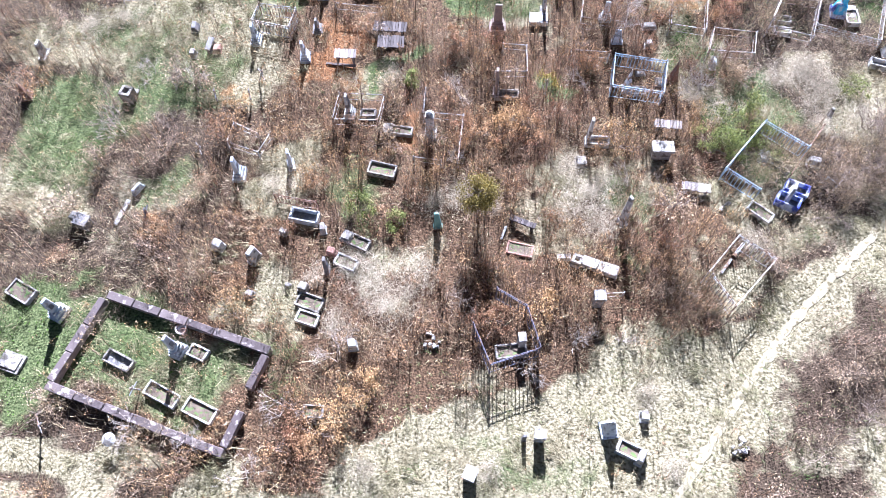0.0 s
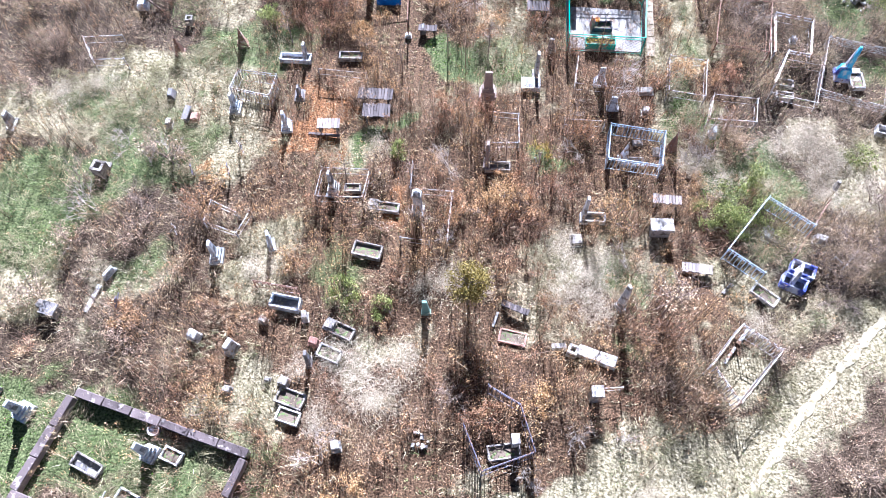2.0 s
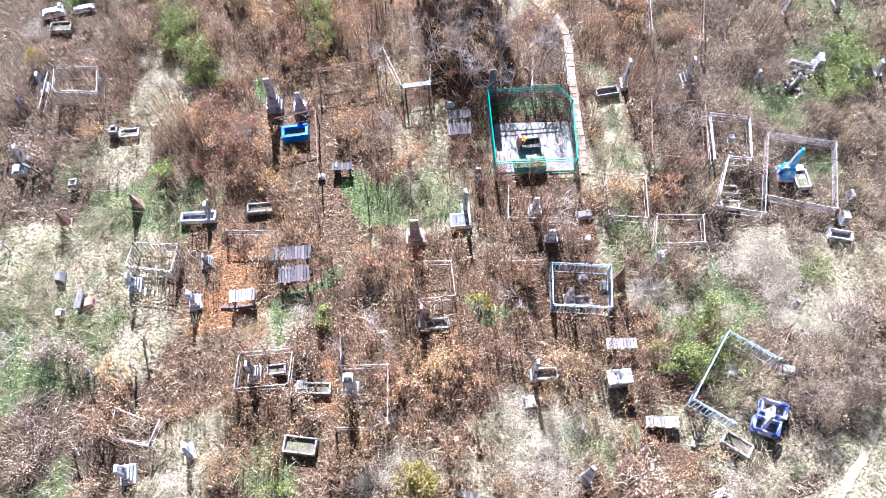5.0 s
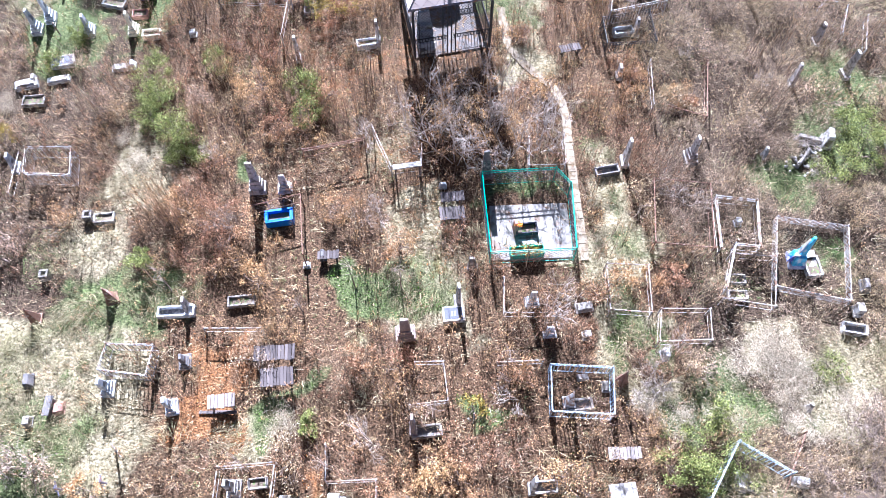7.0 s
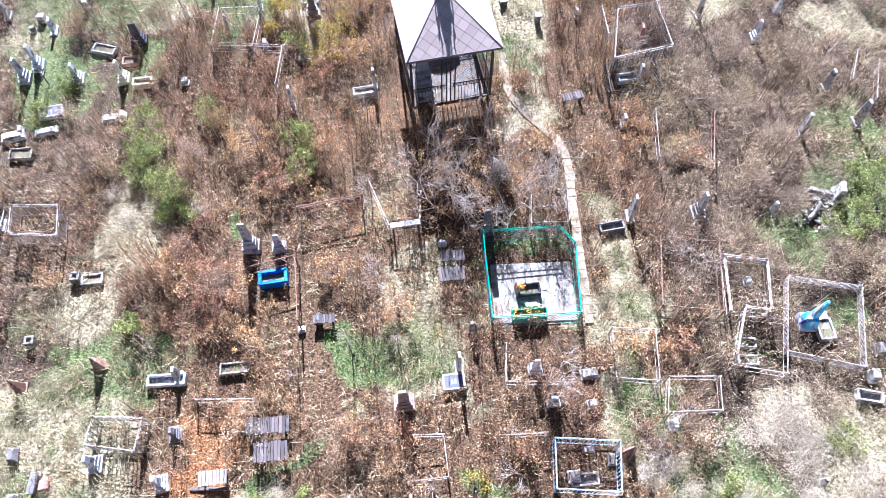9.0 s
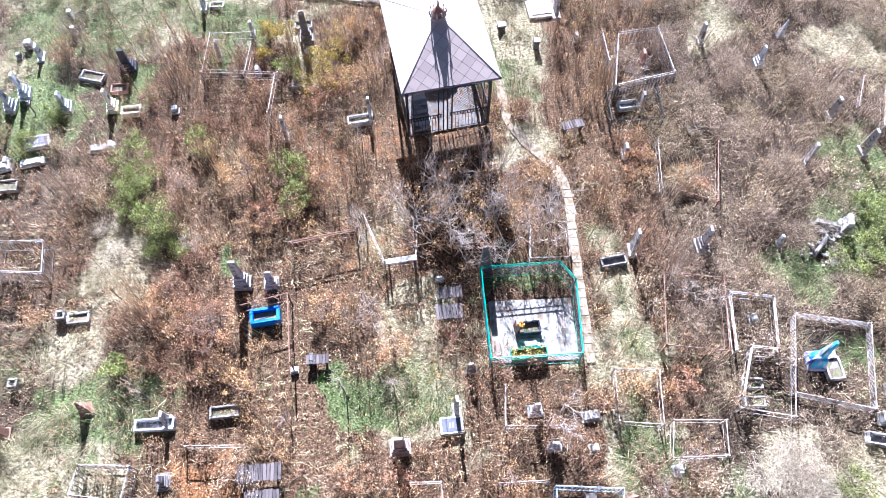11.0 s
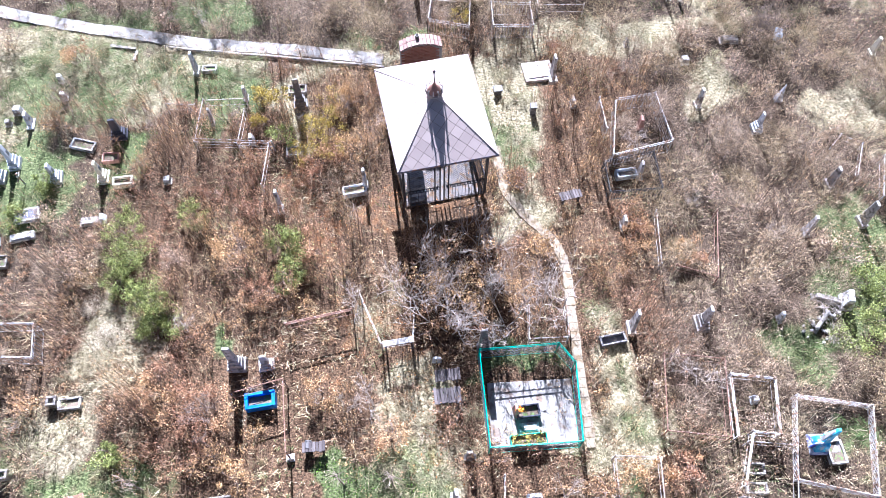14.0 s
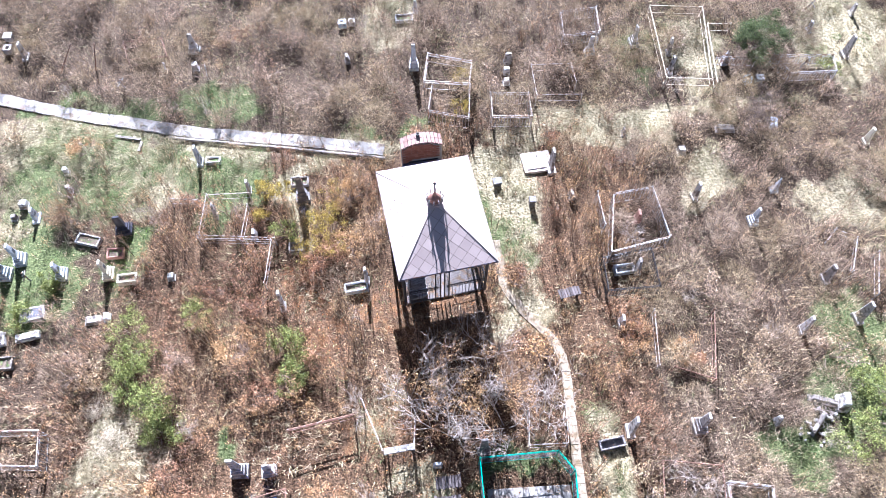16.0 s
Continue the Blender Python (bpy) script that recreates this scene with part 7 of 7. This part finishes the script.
# ---- ground growth, as uncountable stuff ----
def scatter(count, keep):
    """Random places over the plan, thinned by the function keep."""
    x, y = rng.uniform(-19, 28, count), rng.uniform(0.5, 56, count)
    inside = (x > -13.5 - 0.12 * (y - 3) - 1.5) & (x < 13 + 0.34 * (y - 3) + 1.0)
    x, y = x[inside], y[inside]
    ok = rng.random(len(x)) < keep(x, y)
    return x[ok], y[ok]


def sow_bushes(count, gap):
    """Bushes of the wilder ground, kept off the graves and from one another."""
    x, y = scatter(count, lambda x, y: dry_share(x, y) * (0.25 + 0.75 * grey_share(x, y)))
    ok = openness(x, y) > 0.7
    kept = []
    for px, py in zip(x[ok], y[ok]):
        if all((px - qx) ** 2 + (py - qy) ** 2 > gap * gap for qx, qy in kept):
            kept.append((px, py))
    for px, py in kept:
        s = random.uniform(0.5, 1.0)
        grey = float(grey_share(np.array([px]), np.array([py]))[0])
        withered_bush(float(px), float(py), s, s * random.uniform(0.9, 1.5), LEAFGREY if random.random() < grey + 0.15 else LEAFBROWN)


def stuff(name, label, category, v, f, mat):
    tagged(link_mesh(name, quick_mesh(name, v, f), mat), label, category, kind="stuff")


def weeds(name, label, count, leafmat, keep, h0, h1, leaves, s0, s1):
    """Upright dead weeds: a straight stem with small dry leaves along it."""
    x, y = scatter(count, keep)
    n = len(x)
    o = openness(x, y)
    ok = rng.random(n) < 0.2 + 0.8 * o
    x, y, o = x[ok], y[ok], o[ok]
    n = len(x)
    stalk = rng.random(n) < 0.12
    tall = 0.16 + 0.6 * wobble(x, y, 2.0, 7) ** 1.5 + 1.9 * wobble(x, y, 0.85, 8) ** 2.5 + 0.65 * stalk
    h = rng.uniform(h0, h1, n) * tall * (0.25 + 0.75 * o)
    p = np.stack([x, y, np.full(n, -0.02)], 1)
    d = np.stack([rng.normal(0, 0.07, n), rng.normal(0, 0.07, n), np.ones(n)], 1)
    d /= np.linalg.norm(d, axis=1, keepdims=True)
    v, f = ribbons(p, d, h, rng.uniform(0.010, 0.018, n) + 0.009 * stalk, 0.0, 1)
    q = p + d * (h * 0.5)[:, None]
    e = d + rng.normal(0, 0.3, (n, 3))
    e[:, 2] = np.abs(e[:, 2])
    e /= np.linalg.norm(e, axis=1, keepdims=True)
    v2, f2 = ribbons(q, e, h * 0.45, rng.uniform(0.008, 0.014, n), 0.0, 1)
    stuff(name + "_stems", label + ", bare stems", "dry weeds", np.concatenate([v, v2]), np.concatenate([f, f2 + len(v)]), STEM)
    # the leaves hang in puffs near the tips, with a few lower down
    k = np.repeat(np.arange(n), leaves)
    puff = rng.uniform(0.7, 1.0, n)[k]
    low = rng.random(len(k)) < 0.3
    t = np.where(low, rng.uniform(0.15, 0.8, len(k)), puff)
    c = p[k] + d[k] * (h[k] * t)[:, None] + rng.normal(0, 1, (len(k), 3)) * np.where(low, 0.06, 0.042)[:, None] * (0.7 + 0.6 * h[k])[:, None]
    c[:, 2] = np.maximum(c[:, 2], 0.02)
    me = leaf_mesh(name, c, s0, s1)
    tagged(link_mesh(name, me, leafmat), label, "dry weeds", kind="stuff")


def dry_share(x, y):
    edge = np.clip((clearing_edge(x) - y) * 1.6, 0, 1) * (1 - cover("thicket", x, y))
    free = (1 - 0.8 * cover("hay", x, y)) * (1 - 0.75 * cover("straw", x, y)) * (1 - edge) * (1 - 0.8 * cover("green", x, y)) * (1 - 0.75 * cover("lush", x, y)) * (1 - 0.85 * cover("bare", x, y)) * (1 - 0.6 * cover("orange", x, y))
    clumps = np.clip(3.6 * wobble(x, y, 0.6, 14) - 1.15, 0.10, 1) * np.clip(1.5 * wobble(x, y, 1.6, 15) + 0.3, 0.3, 1)
    tufts = np.clip(5.5 * wobble(x, y, 0.2, 16) - 2.1, 0.02, 1)
    return np.clip(free, 0.04, 1) * clumps * tufts


sow_bushes(4200, 1.65)
weeds("brown_weeds", "dense brown dead weeds between the graves", 330000, LEAFBROWN, lambda x, y: dry_share(x, y) * (1 - grey_share(x, y)), 0.4, 1.15, 14, 0.012, 0.030)
weeds("grey_weeds", "dense grey-brown dead weeds and brambles", 130000, LEAFGREY, lambda x, y: dry_share(x, y) * grey_share(x, y) * np.where(y > 39, 0.45, 1.0), 0.35, 0.9, 12, 0.012, 0.030)


def blades(name, label, category, count, mat, keep, l0, l1, w0, w1, lie, bends=1):
    x, y = scatter(count, keep)
    ok = rng.random(len(x)) < 0.25 + 0.75 * openness(x, y)
    x, y = x[ok], y[ok]
    n = len(x)
    # gather the blades into tussocks
    cell = 0.34
    tx, ty = np.floor(x / cell + wobble(x, y, 0.8, 31)), np.floor(y / cell + wobble(x, y, 0.8, 32))
    hx, hy = np.sin(tx * 12.9 + ty * 78.2) * 43758.5, np.sin(tx * 39.3 + ty * 11.1) * 24634.6
    cx, cy = (tx + 0.2 + 0.6 * (hx - np.floor(hx))) * cell - cell * 0.5, (ty + 0.2 + 0.6 * (hy - np.floor(hy))) * cell - cell * 0.5
    out = np.arctan2(y - cy, x - cx)
    x, y = x + (cx - x) * 0.45, y + (cy - y) * 0.45
    flow = 0.5 * out + 0.5 * 6.28 * 2 * wobble(x, y, 1.3, 12) + rng.normal(0, 0.7, n)
    d = np.stack([np.cos(flow) * lie, np.sin(flow) * lie, np.ones(n)], 1) + rng.normal(0, 0.2, (n, 3))
    d /= np.linalg.norm(d, axis=1, keepdims=True)
    k = 0.35 + 1.5 * wobble(x, y, 0.55, 13) ** 2
    v, f = ribbons(np.stack([x, y, np.full(n, 0.0)], 1), d, rng.uniform(l0, l1, n) * k, rng.uniform(w0, w1, n), 0.4, bends)
    stuff(name, label, category, v, f, mat)


blades("straw_grass", "bleached dry straw grass", "dry grass", 260000, STRAW, lambda x, y: np.clip(cover("straw", x, y), 0, 1) * 0.9, 0.22, 0.5, 0.006, 0.012, 1.2, 2)
blades("green_grass", "green grass tufts", "grass", 420000, GRASS, lambda x, y: np.maximum(cover("green", x, y) * 0.9, np.clip(wobble(x, y, 1.5, 41) * 1.6 - 0.85, 0, 0.45)), 0.14, 0.36, 0.007, 0.014, 0.7)
blades("tan_grass", "tan dry grass filling the gaps between weeds", "dry grass", 560000, TANGRASS, lambda x, y: np.clip((1 - cover("green", x, y)) * (1 - cover("lush", x, y)) * (1 - np.clip((clearing_edge(x) - y) * 1.6, 0, 1)) * (1 - 0.15 * grey_share(x, y)) * (0.1 + 1.0 * wobble(x, y, 0.9, 61)) * np.clip(4 * wobble(x, y, 0.3, 62) - 1.2, 0.03, 1), 0, 1) * 0.85, 0.2, 0.55, 0.007, 0.014, 0.7)
blades("hay_wisps", "pale dry grass among the weeds", "dry grass", 330000, PALEHAY, lambda x, y: np.clip((0.3 + dry_share(x, y)) * (wobble(x, y, 1.1, 21) * 1.6 - 0.75 + 0.25 * grey_share(x, y)) + 1.2 * cover("hay", x, y), 0, 0.9), 0.25, 0.6, 0.006, 0.011, 0.6)


def hummocks(name, label, count, mat, keep, stems, rise):
    """Mounded tussocks whose long blades hang over and are combed one way."""
    x, y = scatter(count, keep)
    ok = rng.random(len(x)) < 0.1 + 0.9 * openness(x, y)
    x, y = x[ok], y[ok]
    m = len(x)
    low = 1 - 0.55 * np.clip((clearing_edge(x) - y) * 1.6, 0, 1)
    r = rng.uniform(0.14, 0.5, m)
    h = r * rng.uniform(0.8, 1.6, m) * rise * low
    lean = 6.28 * 2 * wobble(x, y, 2.2, 71) + rng.normal(0, 0.5, m)
    k = np.repeat(np.arange(m), stems)
    n = len(k)
    a, u = rng.uniform(0, 2 * np.pi, n), np.sqrt(rng.uniform(0, 1, n)) * 0.95
    px, py = np.cos(a) * u, np.sin(a) * u
    back = 0.45 * r[k]
    p = np.stack([x[k] + px * r[k] - back * np.cos(lean[k]), y[k] + py * r[k] - back * np.sin(lean[k]), h[k] * (1 - u * u) * rng.uniform(0.6, 1.0, n)], 1)
    d = np.stack([px * 0.75 + 0.9 * np.cos(lean[k]), py * 0.75 + 0.9 * np.sin(lean[k]), 0.55 - 0.5 * u], 1) + rng.normal(0, 0.22, (n, 3))
    d /= np.linalg.norm(d, axis=1, keepdims=True)
    v, f = ribbons(p, d, (0.11 + 0.52 * r[k]) * rng.uniform(0.5, 1.4, n), rng.uniform(0.006, 0.012, n), 0.4, 2)
    stuff(name, label, "grass tussocks", v, f, mat)


hummocks("straw_tussocks", "combed mounds of bleached tussock grass", 17000, STRAW, lambda x, y: np.clip(cover("straw", x, y) * (1 - 0.55 * np.clip((clearing_edge(x) - y) * 1.2, 0, 1)) + 0.12 * cover("green", x, y), 0, 1) * (0.25 + 0.75 * wobble(x, y, 1.1, 72)), 76, 0.9)
hummocks("green_tussocks", "mounds of green tussock grass", 5000, GRASS, lambda x, y: np.clip(cover("green", x, y) + 0.12 * np.clip(cover("straw", x, y) - np.clip((clearing_edge(x) - y), 0, 0.8), 0, 1), 0, 1) * np.clip(1.8 * wobble(x, y, 1.0, 73) - 0.3, 0, 1), 80, 0.9)


def brush(name, label, count, mat, keep, stems, size=1.0, wide=1.0, gap=0.0):
    """Waist-high tangled clumps of bare bramble."""
    x, y = scatter(count, keep)
    ok = rng.random(len(x)) < openness(x, y)
    x, y = x[ok], y[ok]
    if gap:
        # bushes stand apart, with shade between them
        kept = []
        for i in range(len(x)):
            if all((x[i] - x[j]) ** 2 + (y[i] - y[j]) ** 2 > gap * gap for j in kept):
                kept.append(i)
        x, y = x[kept], y[kept]
    m = len(x)
    r, h = rng.uniform(0.28, 0.6, m) * size, rng.uniform(0.35, 0.85, m) * size
    k = np.repeat(np.arange(m), stems)
    n = len(k)
    a, u = rng.uniform(0, 2 * np.pi, n), np.sqrt(rng.uniform(0, 1, n))
    dome = np.sqrt(np.clip(1 - u * u, 0.05, 1))
    p = np.stack([x[k] + np.cos(a) * u * r[k], y[k] + np.sin(a) * u * r[k], h[k] * dome * rng.uniform(0.15, 1.0, n) ** 0.45], 1)
    d = np.stack([np.cos(a) * u, np.sin(a) * u, np.full(n, 0.5)], 1) + rng.normal(0, 0.6, (n, 3))
    d /= np.linalg.norm(d, axis=1, keepdims=True)
    v, f = ribbons(p, d, rng.uniform(0.10, 0.30, n) * size ** 0.35, rng.uniform(0.005, 0.011, n) * wide, 0.15, 1)
    stuff(name, label, "brambles", v, f, mat)


brush("bramble_brush", "grey tangled bramble thickets", 1900, BRUSH, lambda x, y: np.clip(grey_share(x, y) * (1 - cover("straw", x, y)) * (1 - cover("green", x, y)) * (1 - cover("bare", x, y)), 0, 1) * np.clip(1.6 * wobble(x, y, 1.8, 51) - 0.2, 0, 1), 230, 1.25, 1.15)
brush("north_thicket", "dense pale feathery bushes above the concrete walk", 3000, BRUSH, lambda x, y: np.clip((y - 39.2 + 0.28 * np.clip(x, -20, 2.5)) * 1.2, 0, 1) * (1 - cover("straw", x, y)) * np.clip(5 * wobble(x, y, 1.3, 57) - 2.0, 0, 1), 1050, 1.9, 1.2, 1.25)
brush("east_thicket", "grey-brown bushes between the outer graves", 2600, BRUSH, lambda x, y: np.clip((x - 9.5) * 0.6, 0, 1) * (y > 13) * (y < 38) * (1 - cover("straw", x, y)) * (1 - cover("green", x, y)) * np.clip(4 * wobble(x, y, 1.3, 58) - 1.3, 0, 1), 1000, 1.6, 1.0, 1.15)
brush("edge_brambles", "dense grey-mauve brambles along the clearing", 9000, BRUSH, lambda x, y: (x > 6.0) * (y > clearing_edge(x) - 0.2) * (y < clearing_edge(x) + 2.2) * np.clip(1.8 * wobble(x, y, 1.3, 55) - 0.35, 0, 1), 150)
brush("brown_brush", "brown tangled weed thickets", 3600, STEM, lambda x, y: np.clip((1 - grey_share(x, y)) * dry_share(x, y), 0, 1), 130, 1.25)


def scattered_leaves(name, label, count, mat, keep, z0, z1, s0, s1, flat):
    x, y = scatter(count, keep)
    c = np.stack([x, y, rng.uniform(z0, z1, len(x))], 1)
    tagged(link_mesh(name, leaf_mesh(name, c, s0, s1, flat), mat), label, "leaves", kind="stuff")


scattered_leaves("leaf_litter", "fallen brown leaves on the ground", 24000, LITTER, lambda x, y: np.clip(1 - cover("straw", x, y), 0.03, 1) * np.clip(1 - cover("green", x, y) * 0.8, 0, 1) * (0.25 + 0.75 * openness(x, y)), 0.03, 0.09, 0.02, 0.045, 0.6)
scattered_leaves("orange_leaves", "drifts of orange fallen leaves", 240000, ORANGE, lambda x, y: cover("orange", x, y), 0.03, 0.12, 0.02, 0.045, 0.6)
scattered_leaves("lush_herbs", "patches of bright green herbs", 460000, LUSH, lambda x, y: cover("lush", x, y) * np.clip(6 * wobble(x, y, 0.45, 81) - 2.2, 0.03, 1) * (0.1 + 0.9 * openness(x, y)), 0.04, 0.24, 0.02, 0.042, 0.4)
pavers()
